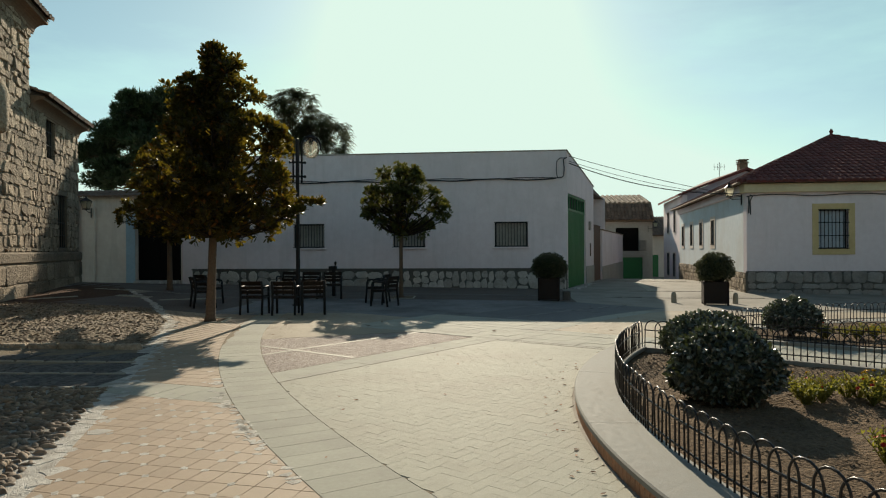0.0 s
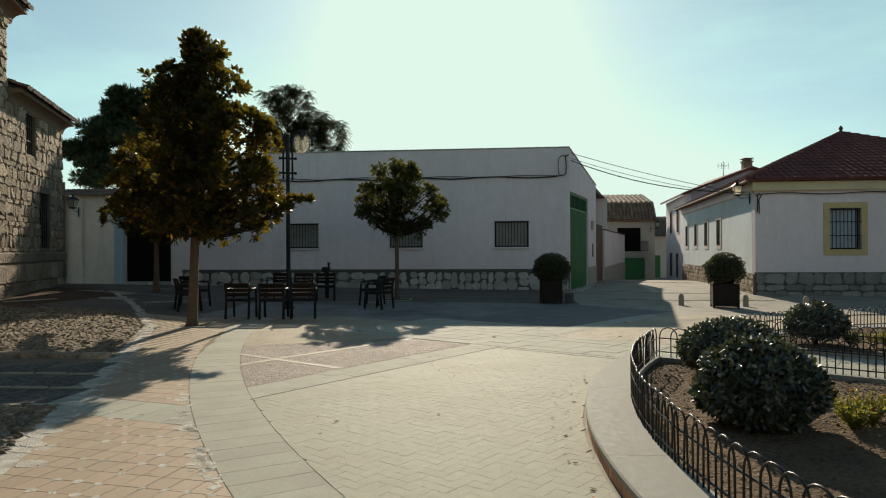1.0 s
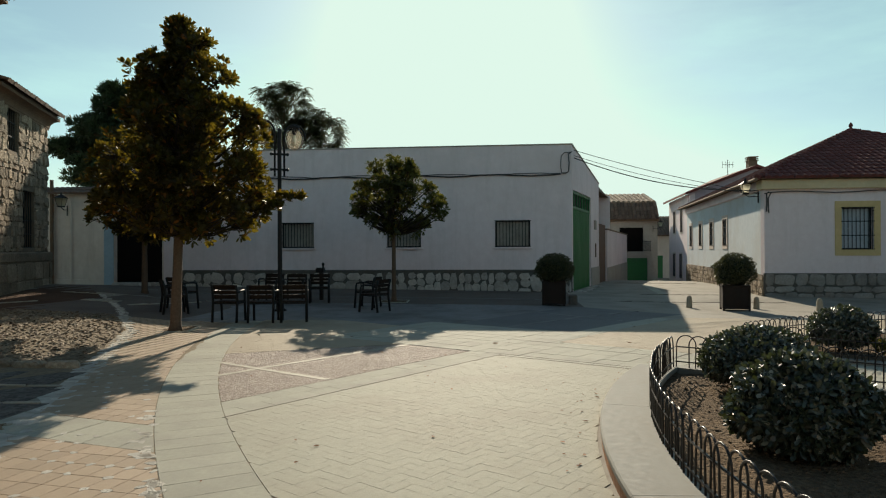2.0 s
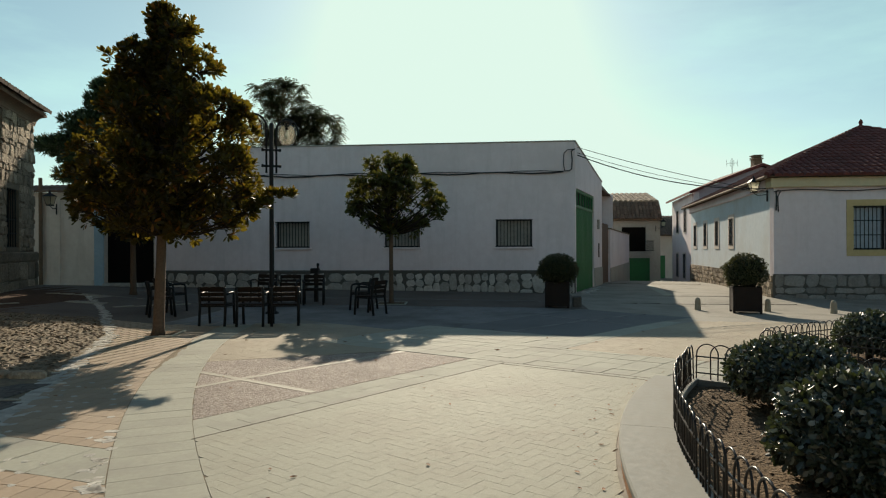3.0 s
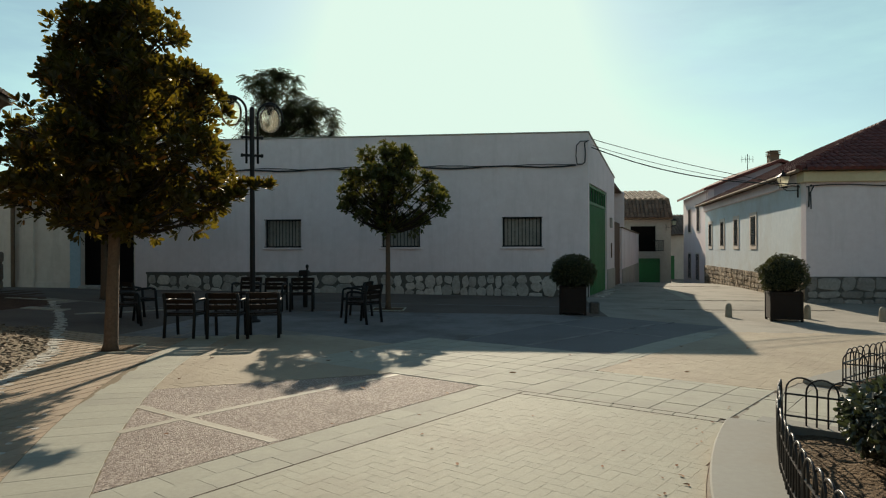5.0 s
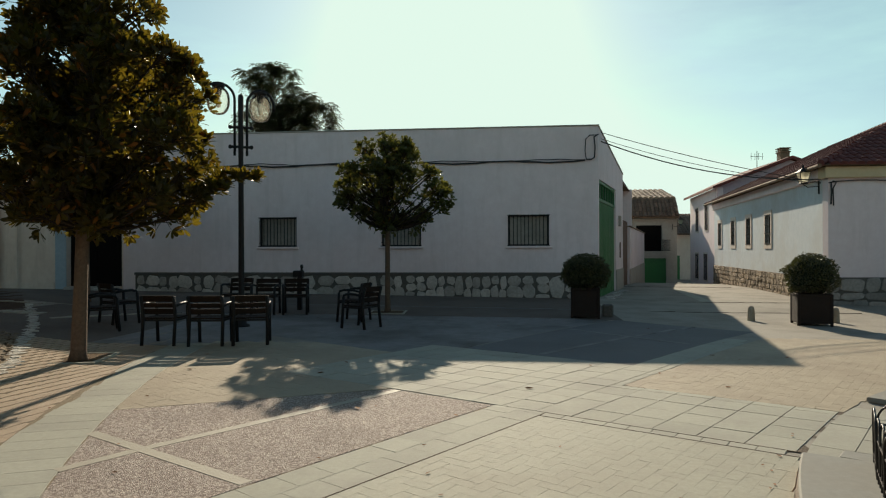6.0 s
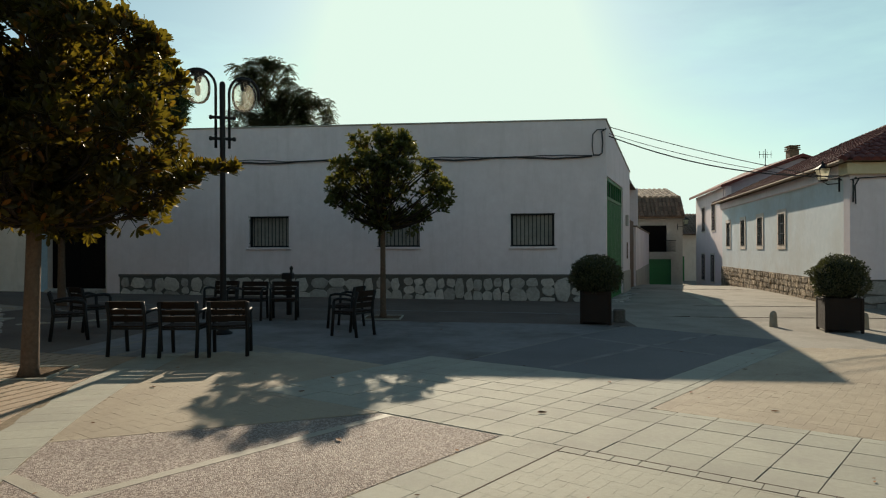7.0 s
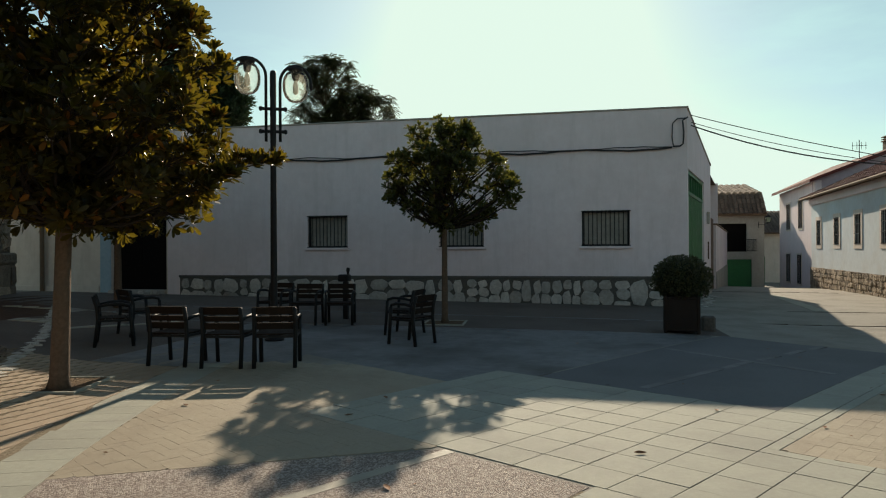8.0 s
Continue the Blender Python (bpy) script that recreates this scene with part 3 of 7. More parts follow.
# ---- building helpers for walls ----
def wall_frame(p, d, z=0.0):
    """Local x runs along d, y goes into the wall, z up."""
    d = Vector(d).normalized()
    return Matrix(((d.x, -d.y, 0, p[0]), (d.y, d.x, 0, p[1]), (0, 0, 1, z), (0, 0, 0, 1)))


FLAT_TO_WALL = pose(0, 0, 0, 90)


def pierced(shape, x0, x1, z0, z1, thick, holes=(), m=None, y0=0.0):
    """One wall slab with rectangular holes (x0, z0, x1, z1), in a single skin."""
    xs = [c for c in sorted({x0, x1, *[h[0] for h in holes], *[h[2] for h in holes]}) if x0 <= c <= x1]
    zs = [c for c in sorted({z0, z1, *[h[1] for h in holes], *[h[3] for h in holes]}) if z0 <= c <= z1]
    nx, nz = len(xs), len(zs)

    def full(i, j):
        if not (0 <= i < nx - 1 and 0 <= j < nz - 1):
            return False
        x, z = (xs[i] + xs[i + 1]) / 2, (zs[j] + zs[j + 1]) / 2
        return not any(h[0] < x < h[2] and h[1] < z < h[3] for h in holes)

    ids, v, f = {}, [], []

    def at(i, j, k):
        if (i, j, k) not in ids:
            ids[i, j, k] = len(v)
            v.append((xs[i], y0 + k * thick, zs[j]))
        return ids[i, j, k]

    for i in range(nx - 1):
        for j in range(nz - 1):
            if not full(i, j):
                continue
            f.append((at(i, j, 0), at(i + 1, j, 0), at(i + 1, j + 1, 0), at(i, j + 1, 0)))
            f.append((at(i, j, 1), at(i, j + 1, 1), at(i + 1, j + 1, 1), at(i + 1, j, 1)))
            if not full(i, j - 1):
                f.append((at(i, j, 0), at(i, j, 1), at(i + 1, j, 1), at(i + 1, j, 0)))
            if not full(i, j + 1):
                f.append((at(i, j + 1, 0), at(i + 1, j + 1, 0), at(i + 1, j + 1, 1), at(i, j + 1, 1)))
            if not full(i - 1, j):
                f.append((at(i, j, 0), at(i, j + 1, 0), at(i, j + 1, 1), at(i, j, 1)))
            if not full(i + 1, j):
                f.append((at(i + 1, j, 0), at(i + 1, j, 1), at(i + 1, j + 1, 1), at(i + 1, j + 1, 0)))
    return shape.add(v, f, m)


def stone_poly(w, h, jitter, round_corner=0.25):
    """An irregular rounded stone outline about (0, 0)."""
    c = round_corner * min(w, h)
    pts = [(-w / 2 + c, -h / 2), (w / 2 - c, -h / 2), (w / 2, -h / 2 + c), (w / 2, h / 2 - c), (w / 2 - c, h / 2), (-w / 2 + c, h / 2), (-w / 2, h / 2 - c), (-w / 2, -h / 2 + c)]
    return [(x + rand(-jitter, jitter), y + rand(-jitter, jitter)) for x, y in pts]


def rubble_cells(x0, x1, z0, z1, hs, ws, holes=()):
    """Courses of stones, skipping holes: (x, z, width, height)."""
    out, z = [], z0
    while z < z1 - 0.05:
        h = min(rand(*hs), z1 - z)
        if z1 - z - h < hs[0] * 0.6:
            h = z1 - z
        x = x0
        while x < x1 - 0.05:
            w = min(rand(*ws), x1 - x)
            if x1 - x - w < ws[0] * 0.6:
                w = x1 - x
            hit = False
            for a, b, c, d in holes:
                if x + w > a and x < c and z + h > b and z < d:
                    if x < a - ws[0] * 0.5:
                        w = a - x
                    else:
                        hit = True
                        w = max(0.06, min(w, c - x)) if x < c else w
                    break
            if not hit:
                out.append((x + w / 2, z + h / 2, w, h))
            x += w
        z += h
    return out


def stone_facing(owner, cells, m, material, material_far, near, limit=290, gap=0.022, proud=(0.02, 0.05), jitter=0.02, name="stone", rc=0.25, chamfer=0.018, lean=1.5):
    """Facing stones on a wall: a few outlines shared by the nearest, scaled to each cell; the rest joined."""
    kinds = []
    for _ in range(14):
        kinds.append(Shape().prism(stone_poly(0.4, 0.28, jitter, rc), -0.05, 0.035, chamfer, FLAT_TO_WALL, False).mesh(name, material))
    cells = sorted(cells, key=lambda c: math.hypot(c[0] - near[0], c[1] - near[1]))
    rest = Shape()
    for i, (x, z, w, h) in enumerate(cells):
        if i < limit:
            sc = Matrix.Diagonal(((w - gap) / 0.4, rand(0.7, 1.25), (h - gap) / 0.28, 1))
            part(name, random.choice(kinds), None, owner, m=m @ pose(x, 0, z, rand(-lean, lean), rand(-2, 2), rand(-lean, lean)) @ sc)
        else:
            rest.prism(stone_poly(w - gap, h - gap, jitter * 0.8, rc), -0.05, rand(*proud), chamfer, m @ pose(x, 0, z, rand(-lean, lean), 0, rand(-lean, lean)) @ FLAT_TO_WALL, False)
    if rest.v:
        tagged(part(name + "_rest", rest, material_far, owner), kind="stuff")


def tile_slope(owner, m, polygon, pitch, course, material, material_far, near, limit=290, lift=0.045, n=5):
    """Curved roof tiles on a slope: in m's plane x runs along the eave, y up the slope. The nearest are parts, the rest joined."""
    def strip(y0, y1):
        v, f = [], []
        for yy, up in ((y0 - 0.03, 0.03), (y1, 0.004)):
            for j in range(n + 1):
                a = math.pi * j / n
                v.append((-math.cos(a) * pitch * 0.5, yy, math.sin(a) * lift + up))
        for j in range(n):
            f.append((j, j + 1, n + 2 + j, n + 1 + j))
        v += [(-pitch * 0.5, y0 - 0.03, 0.0), (pitch * 0.5, y0 - 0.03, 0.0)]
        f.append(tuple(range(n, -1, -1)) + (2 * n + 2, 2 * n + 3))
        return v, f

    v, f = strip(0, course)
    one = Shape().add(v, f).mesh("roof_tile", material)
    xs, ys = [p[0] for p in polygon], [p[1] for p in polygon]
    cells = []
    k = int((max(xs) - min(xs)) / pitch)
    for i in range(k + 1):
        for j in range(int((max(ys) - min(ys)) / course) + 1):
            x, y = min(xs) + (i + 0.5) * pitch, min(ys) + j * course
            inside, py = False, y + course * 0.45
            for (xa, ya), (xb, yb) in zip(polygon, polygon[1:] + polygon[:1]):
                if (ya > py) != (yb > py) and x < (xb - xa) * (py - ya) / (yb - ya) + xa:
                    inside = not inside
            if inside:
                cells.append((x, y))
    cells.sort(key=lambda c: math.hypot(c[0] - near[0], c[1] - near[1]))
    rest = Shape()
    for i, (x, y) in enumerate(cells):
        q = m @ pose(x + rand(-0.008, 0.008), y + rand(-0.01, 0.01), rand(0, 0.006), 0, 0, rand(-0.8, 0.8))
        if i < limit:
            part("roof_tile", one, None, owner, m=q)
        else:
            rest.add(v, f, q)
    if rest.v:
        tagged(part("roof_tile_rest", rest, material_far, owner), kind="stuff")


def slope_frame(a, b, c):
    """Plane of a roof slope: a to b along the eave, c a point up the slope."""
    a, b, c = Vector(a), Vector(b), Vector(c)
    x = (b - a).normalized()
    up = (c - a) - x * (c - a).dot(x)
    y = up.normalized()
    z = x.cross(y)
    return Matrix(((x.x, y.x, z.x, a.x), (x.y, y.y, z.y, a.y), (x.z, y.z, z.z, a.z), (0, 0, 0, 1)))


def barred_window(number, m, x0, z0, x1, z1, recess, bars, fill, label, surround=None, surround_material=None, rails=(), sill=True, proud=0.04, knobs=False):
    """A window in a wall's frame: reveal panel, frame, upright bars of their own, rails, sill and surround."""
    w = thing("window_%d" % number, label, "window", "barred windows", kind="structure")
    part("pane", Shape().box(x0, recess, z0, x1, recess + 0.03, z1, m), fill, w)
    t = 0.045
    s = Shape()
    pierced(s, x0, x1, z0, z1, 0.043, [(x0 + t, z0 + t, x1 - t, z1 - t)], m, recess - 0.045)
    part("window_frame", s, IRON, w)
    yb = -proud
    for i in range(bars):
        x = x0 + (x1 - x0) * (i + 0.5) / bars
        b = Shape().tube([m @ Vector((x, yb, z0 - 0.01)), m @ Vector((x, yb, z1 + 0.01))], 0.013, 6)
        if knobs:
            b.tube([m @ Vector((x, yb, z0 + 0.13)), m @ Vector((x, yb, z0 + 0.155)), m @ Vector((x, yb, z0 + 0.18))], [0.009, 0.02, 0.009], 6)
        part("window_bar", b, IRON, w)
    for z in (z0 + 0.01, z1 - 0.01, *rails):
        part("grille_rail", Shape().box(x0 - 0.02, yb - 0.008, z - 0.014, x1 + 0.02, yb + 0.008, z + 0.014, m), IRON, w)
    for x in (x0 + 0.01, x1 - 0.01):
        for z in (z0 + 0.12, z1 - 0.12):
            part("grille_anchor", Shape().tube([m @ Vector((x, yb, z)), m @ Vector((x, 0.05, z))], 0.01, 6), IRON, w)
    if sill:
        part("window_sill", Shape().box(x0 - 0.08, -0.07, z0 - 0.075, x1 + 0.08, recess - 0.05, z0 - 0.004, m, 0.01), WHITE_WALL, w)
    if surround:
        k = surround
        s = Shape()
        pierced(s, x0 - k, x1 + k, z0 - k, z1 + k, 0.028, [(x0, z0, x1, z1)], m, -0.03)
        part("window_surround", s, surround_material, w, "ochre painted window surround")
    return w


# ---- white warehouse ----
WF = wall_frame((-13.25, 25.67), (1, 0))
WX = 13.25
WIN = [(WX - 8.58, 1.6, WX - 7.34, 2.54), (WX - 4.57, 1.6, WX - 3.30, 2.54), (WX - 0.58, 1.6, WX + 0.69, 2.56)]
warehouse = thing("warehouse", "long white rendered warehouse with flat parapet and stone base", "building")
part("wall", pierced(Shape(), 0, 15.42, -0.2, 5.265, 0.32, WIN, WF), WHITE_WALL, warehouse)
ws = Shape()
ws.box(0.0, -0.035, 5.265, 15.46, 0.34, 5.31, WF, 0.012)
part("parapet_cap", ws, GREY_WALL, warehouse, "thin grey cement parapet cap")
# side wall running back along the street, its top falling
WS_A, WS_B = Vector((2.17, 25.67)), Vector((3.97, 32.2))
WS_L = (WS_B - WS_A).length
WS = wall_frame(WS_A, WS_B - WS_A)
GATE = (0.25, -0.3, 4.45, 3.67)
side = Shape()
pierced(side, 0.0, WS_L, -0.6, 4.46, 0.3, [GATE], WS, 0.0)
part("wall", side, WHITE_WALL, warehouse)
side = Shape()
side.add([(0, 0, 4.46), (WS_L, 0, 4.46), (0, 0, 5.265), (0, 0.3, 4.46), (WS_L, 0.3, 4.46), (0, 0.3, 5.265)], [(0, 1, 2), (5, 4, 3), (1, 4, 5, 2), (0, 2, 5, 3)], WS)
part("gable", side, WHITE_WALL, warehouse)
cap = Shape()
cap.add([(0.0, -0.03, 5.27), (WS_L, -0.03, 4.465), (WS_L, 0.32, 4.465), (0.0, 0.32, 5.27), (0.0, -0.03, 5.31), (WS_L, -0.03, 4.505), (WS_L, 0.32, 4.505), (0.0, 0.32, 5.31)],
        [(0, 3, 2, 1), (4, 5, 6, 7), (0, 1, 5, 4), (1, 2, 6, 5), (2, 3, 7, 6), (3, 0, 4, 7)], WS)
part("parapet_cap", cap, GREY_WALL, warehouse, "thin grey cement parapet cap")
for q in ((-13.25, 25.99, -0.2, -12.95, 37.2, 4.3), (-13.25, 37.2, -0.6, 5.2, 37.5, 4.3)):
    part("wall", Shape().box(*q), WHITE_WALL, warehouse)
part("roof", Shape().add([(-13.2, 26.0, 5.0), (2.1, 26.0, 5.0), (3.9, 32.2, 4.2), (5.2, 37.5, 4.2), (-13.2, 37.5, 4.2)], [(0, 1, 2, 3, 4)]), OLD_TILE, warehouse)
base_backing = Shape().box(0.45, -0.045, -0.25, 15.44, -0.002, 0.70, WF)
part("base_mortar", base_backing, DARK_MORTAR, warehouse, "dark mortar of the stone base")
part("base_cap", Shape().box(0.42, -0.075, 0.70, 15.46, -0.002, 0.775, WF, 0.012), DARK_MORTAR, warehouse, "dark cement ledge above the stones")
part("base_side", Shape().box(4.46, -0.03, -0.7, WS_L, -0.002, 0.72, WS), GREY_WALL, warehouse, "grey painted plinth")
gate = thing("sliding_gate", "tall bright green corrugated metal warehouse gate, closed", "gate")
gate_leaf = part("gate_leaf", Shape().box(GATE[0], 0.1, -0.2, GATE[2], 0.14, 3.05, WS), GREEN_PAINT, gate)
for i in range(21):
    x = GATE[0] + 0.1 + i * 0.2
    part("gate_rib", Shape().box(x - 0.05, 0.06, -0.15, x + 0.05, 0.102, 3.0, WS, 0.015), GREEN_PAINT, gate_leaf)
for a, b in ((-0.2, -0.1), (3.0, 3.1), (3.57, 3.67)):
    part("gate_rail", Shape().box(GATE[0], 0.04, a, GATE[2], 0.15, b, WS, 0.008), GREEN_PAINT, gate)
for i in range(8):
    x = GATE[0] + 0.02 + i * (GATE[2] - GATE[0] - 0.09) / 7
    part("gate_stile", Shape().box(x, 0.05, 3.1, x + 0.05, 0.14, 3.57, WS, 0.006), GREEN_PAINT, gate)
part("gate_glazing", Shape().box(GATE[0], 0.1, 3.1, GATE[2], 0.12, 3.57, WS), DARK_INSIDE, gate, "dark glazed strip over the gate")
for i, h in enumerate(WIN):
    barred_window(i + 1, WF, *h, 0.16, 11, SHUTTER, "barred warehouse window with grey-green panel and white sill", knobs=True)
wb = thing("wall_box", "small grey metal service box on the warehouse wall", "service box")
part("box_body", Shape().box(5.25, -0.09, 2.35, 5.5, -0.002, 2.75, WS, 0.01), GREY_WALL, wb)
ws2 = thing("wall_vent", "narrow rusty brown vent plate on white wall", "vent")
part("vent_plate", Shape().box(5.6, -0.03, 1.15, 5.8, -0.002, 1.75, WS, 0.01), BROWN_DOOR, ws2)


def stone_base(owner):
    """Irregular pale stones: mostly two courses, some standing slabs."""
    cells, x = [], 0.5
    while x < 15.35:
        w = rand(0.24, 0.6)
        w = min(w, 15.4 - x)
        k = random.random()
        top, bot = 0.665, -0.06
        if k < 0.16:
            cells.append((x + w / 2, (top + bot) / 2 + 0.02, w, top - bot - 0.1))
        elif k < 0.82:
            c = rand(0.25, 0.4)
            cells.append((x + w / 2, (c + bot) / 2, w, c - bot))
            cells.append((x + w / 2 + rand(-0.05, 0.05), (c + top) / 2, w * rand(0.8, 1.0), top - c))
        else:
            c, d = rand(0.12, 0.2), rand(0.36, 0.46)
            for a, b in ((bot, c), (c, d), (d, top)):
                cells.append((x + w / 2 + rand(-0.04, 0.04), (a + b) / 2, w * rand(0.75, 1.0), b - a))
        x += w
    mm = WF @ pose(0, -0.045, 0)
    stone_facing(owner, cells, mm, PALE_STONE, PALE_STONE, (9, 0.3), 300, gap=0.017, jitter=0.03, rc=0.3, chamfer=0.016)


# ---- wall and gateway beside the warehouse ----
LW = wall_frame((-19.5, 25.8), (1, 0))
left_wall = thing("wall_west", "cream rendered yard wall with tiled coping, stained at the foot", "wall", kind="structure")
part("wall_body", pierced(Shape(), 0, 6.245, -0.1, 3.75, 0.3, [(4.15, -0.1, 6.12, 3.05)], LW), CREAM_WALL, left_wall)
part("pale_pier", Shape().box(3.75, -0.03, -0.1, 4.15, -0.002, 3.05, LW, 0.01), BLUE_PAINT, left_wall, "pale blue painted door jamb")
part("plinth", Shape().box(0, -0.04, -0.1, 3.72, -0.002, 0.42, LW, 0.015), CREAM_WALL, left_wall)
yard_gate = thing("door_1", "dark brown double gate, closed, in shadow", "gate", kind="structure")
for a in (4.16, 5.13):
    part("gate_leaf", Shape().box(a, 0.2, 0.05, a + 0.97, 0.25, 3.04, LW, 0.01), DARK_DOOR, yard_gate)
part("threshold", Shape().box(4.16, -0.1, -0.1, 6.1, 0.19, 0.3, LW, 0.02), GREY_WALL, yard_gate)
pipe = thing("downpipe", "grey-brown rain pipe beside the stone house", "pipe")
part("pipe_run", Shape().tube([(-17.85, 25.7, 0.2), (-17.85, 25.7, 4.3)], 0.07, 10), EAVE_WOOD, pipe)
pipe2 = thing("downpipe", "thin cream rain pipe on the yard wall", "pipe")
part("pipe_run", Shape().tube([(-17.1, 25.74, 0.25), (-17.1, 25.74, 3.6)], 0.03, 8), CREAM_WALL, pipe2)

# ---- stone house ----
SH = wall_frame(STONE_WALL[0], STONE_WALL[1])
stone_house = thing("stone_house", "two-height limestone rubble house with brown tiled eaves", "building")
SHW = [(1.45, 4.3, 2.25, 5.5), (2.65, 1.63, 3.65, 3.3)]
NICHE = (-2.75, 4.35, -1.75, 5.6)
part("wall", pierced(Shape(), -6.0, 0.0, -0.3, 7.8, 0.55, [], SH), MORTAR, stone_house, "earthen mortar between the stones")
part("wall", pierced(Shape(), 0.0, 4.95, -0.3, 5.72, 0.55, SHW, SH), MORTAR, stone_house, "earthen mortar between the stones")
for q in ((4.4, 0.55, -0.3, 4.95, 6.5, 5.72), (-0.5, 0.55, 5.0, 0.0, 6.5, 7.8), (-6.0, 0.55, -0.3, -5.5, 6.5, 7.8), (-6.0, 6.5, -0.3, 4.95, 7.0, 5.72)):
    part("wall", Shape().box(*q, SH), MORTAR, stone_house)
part("ledge", Shape().box(-6.0, -0.13, 1.2, 5.05, -0.002, 1.5, SH, 0.04), RUBBLE, stone_house, "projecting dressed stone ledge")
part("base_course", Shape().box(-6.0, -0.09, -0.3, 5.02, -0.002, 1.2, SH), MORTAR, stone_house)
for i, h in enumerate(SHW):
    barred_window(4 + i, SH, *h, 0.3, 5, DARK_INSIDE, "dark barred window in a thick stone wall", rails=(h[1] + 0.4, h[1] + 0.8), sill=False, proud=-0.06)
niche = Shape()
niche.lathe([(0.28, 0.0), (0.36, 0.05), (0.4, 0.25), (0.4, 0.95), (0.3, 1.2), (0.1, 1.3)], 14, SH @ pose(-2.85, -0.02, 4.3))
part("corbel", niche, RUBBLE, stone_house, "rounded stone corbel", smooth=True)


def eaves(owner, x0, x1, z, out, depth, slope, near):
    """Boarded eave with tile ends and a sloping tiled roof behind it."""
    prof = [(0.02, z - 0.3), (-0.03, z - 0.3), (-0.035, z - 0.25)]
    prof += [(-0.05 - (out - 0.07) * (1 - math.cos(k * math.pi / 12)), z - 0.24 + 0.22 * math.sin(k * math.pi / 12)) for k in range(7)]
    prof += [(-out, z - 0.02), (-out, z + 0.06), (0.02, z + 0.09)]
    n = len(prof)
    faces = [(i, i + n, (i + 1) % n + n, (i + 1) % n) for i in range(n)] + [tuple(range(n)), tuple(range(2 * n - 1, n - 1, -1))]
    part("cove", Shape().add([(x0, a, b) for a, b in prof] + [(x1, a, b) for a, b in prof], faces, SH), COVE, owner, "curved brown plaster cove under the tiles")
    a, b, c = SH @ Vector((x0, -out - 0.1, z + 0.09)), SH @ Vector((x1, -out - 0.1, z + 0.09)), SH @ Vector((x0, depth, z + 0.09 + slope))
    part("roof_deck", Shape().add([(x0, -out - 0.05, z + 0.075), (x1, -out - 0.05, z + 0.075), (x1, depth, z + 0.075 + slope), (x0, depth, z + 0.075 + slope)], [(0, 1, 2, 3)], SH), EAVE_WOOD, owner)
    fm = slope_frame(a, b, c)
    w, h = x1 - x0, math.hypot(depth + out + 0.1, slope)
    tile_slope(owner, fm, [(0, 0), (w, 0), (w, h), (0, h)], 0.21, 0.36, OLD_TILE, OLD_TILE, (w / 2, 0), 90, lift=0.085)


# ---- office with the hipped roof ----
OF = wall_frame((8.55, 25.0), (1, 0))
office = thing("office_house", "white single-storey house with hipped red tile roof and ochre trim", "building")
OW = (11.15 - 8.68, 1.46, 12.17 - 8.68, 2.87)
part("wall", pierced(Shape(), 0, 10.7, -0.5, 3.5, 0.35, [OW], OF), WHITE_WALL, office)
OS_A, OS_B = Vector((10.27, 41.6)), Vector((8.55, 25.0))
OS_L = (OS_B - OS_A).length
OS = wall_frame(OS_A, OS_B - OS_A)
side_windows = []
for y in (31.22, 34.2, 37.1, 40.1):
    s = OS_L * (41.6 - y) / 16.6
    side_windows.append((s - 0.36, 1.65, s + 0.36, 2.76))
part("wall", pierced(Shape(), 0, OS_L - 0.055, -0.9, 3.5, 0.35, side_windows, OS), BLUE_WALL, office)
for q in ((18.9, 25.35, -0.6, 19.25, 41.6, 3.5), (10.63, 41.25, -0.6, 18.9, 41.6, 3.5)):
    part("wall", Shape().box(*q), WHITE_WALL, office)
part("cornice", Shape().box(-0.14, -0.16, 3.5, 10.8, 0.34, 3.82, OF, 0.02), CORNICE, office, "pale ochre painted cornice")
part("cornice", Shape().box(0, -0.12, 3.5, OS_L - 0.02, 0.34, 3.82, OS, 0.02), WHITE_WALL, office, "white side cornice")
part("base_mortar", Shape().box(-0.04, -0.04, -0.55, 10.7, -0.002, 0.66, OF), DARK_MORTAR, office)
part("base_mortar", Shape().box(0, -0.04, -0.95, OS_L - 0.004, -0.002, 0.6, OS), MORTAR, office)
barred_window(6, OF, *OW, 0.2, 8, CURTAIN, "barred house window with pale blind and ochre surround", 0.21, OCHRE, rails=(1.93, 2.4), sill=False)
for i, h in enumerate(side_windows):
    barred_window(7 + i, OS, *h, 0.16, 4, DARK_INSIDE, "narrow barred house window with cream stone surround", 0.17, CREAM_WALL, rails=(h[1] + 0.4, h[1] + 0.75), sill=False)
PEAK, PEAK2 = Vector((13.85, 30.2, 6.28)), Vector((14.8, 38.5, 6.28))
C1, C2, C3, C4 = Vector((8.2, 24.66, 3.84)), Vector((19.57, 24.66, 3.84)), Vector((19.57, 42.0, 3.84)), Vector((9.92, 42.0, 3.84))
rf = Shape().add([C1, C2, C3, C4, PEAK, PEAK2], [(0, 1, 4), (1, 2, 5, 4), (2, 3, 5), (3, 0, 4, 5), (3, 2, 1, 0)])
part("roof_deck", rf, EAVE_WOOD, office)
for a, b in ((C1, PEAK), (C2, PEAK), (PEAK, PEAK2)):
    s = Shape()
    k = int((b - a).length / 0.36)
    for i in range(k):
        p, q = a.lerp(b, i / k), a.lerp(b, (i + 1.08) / k)
        s.tube([p + Vector((0, 0, 0.055)), q + Vector((0, 0, 0.035))], [0.1, 0.085], 8)
    part("ridge_tiles", s, ROOF_TILE_FAR, office, "red clay ridge tiles")
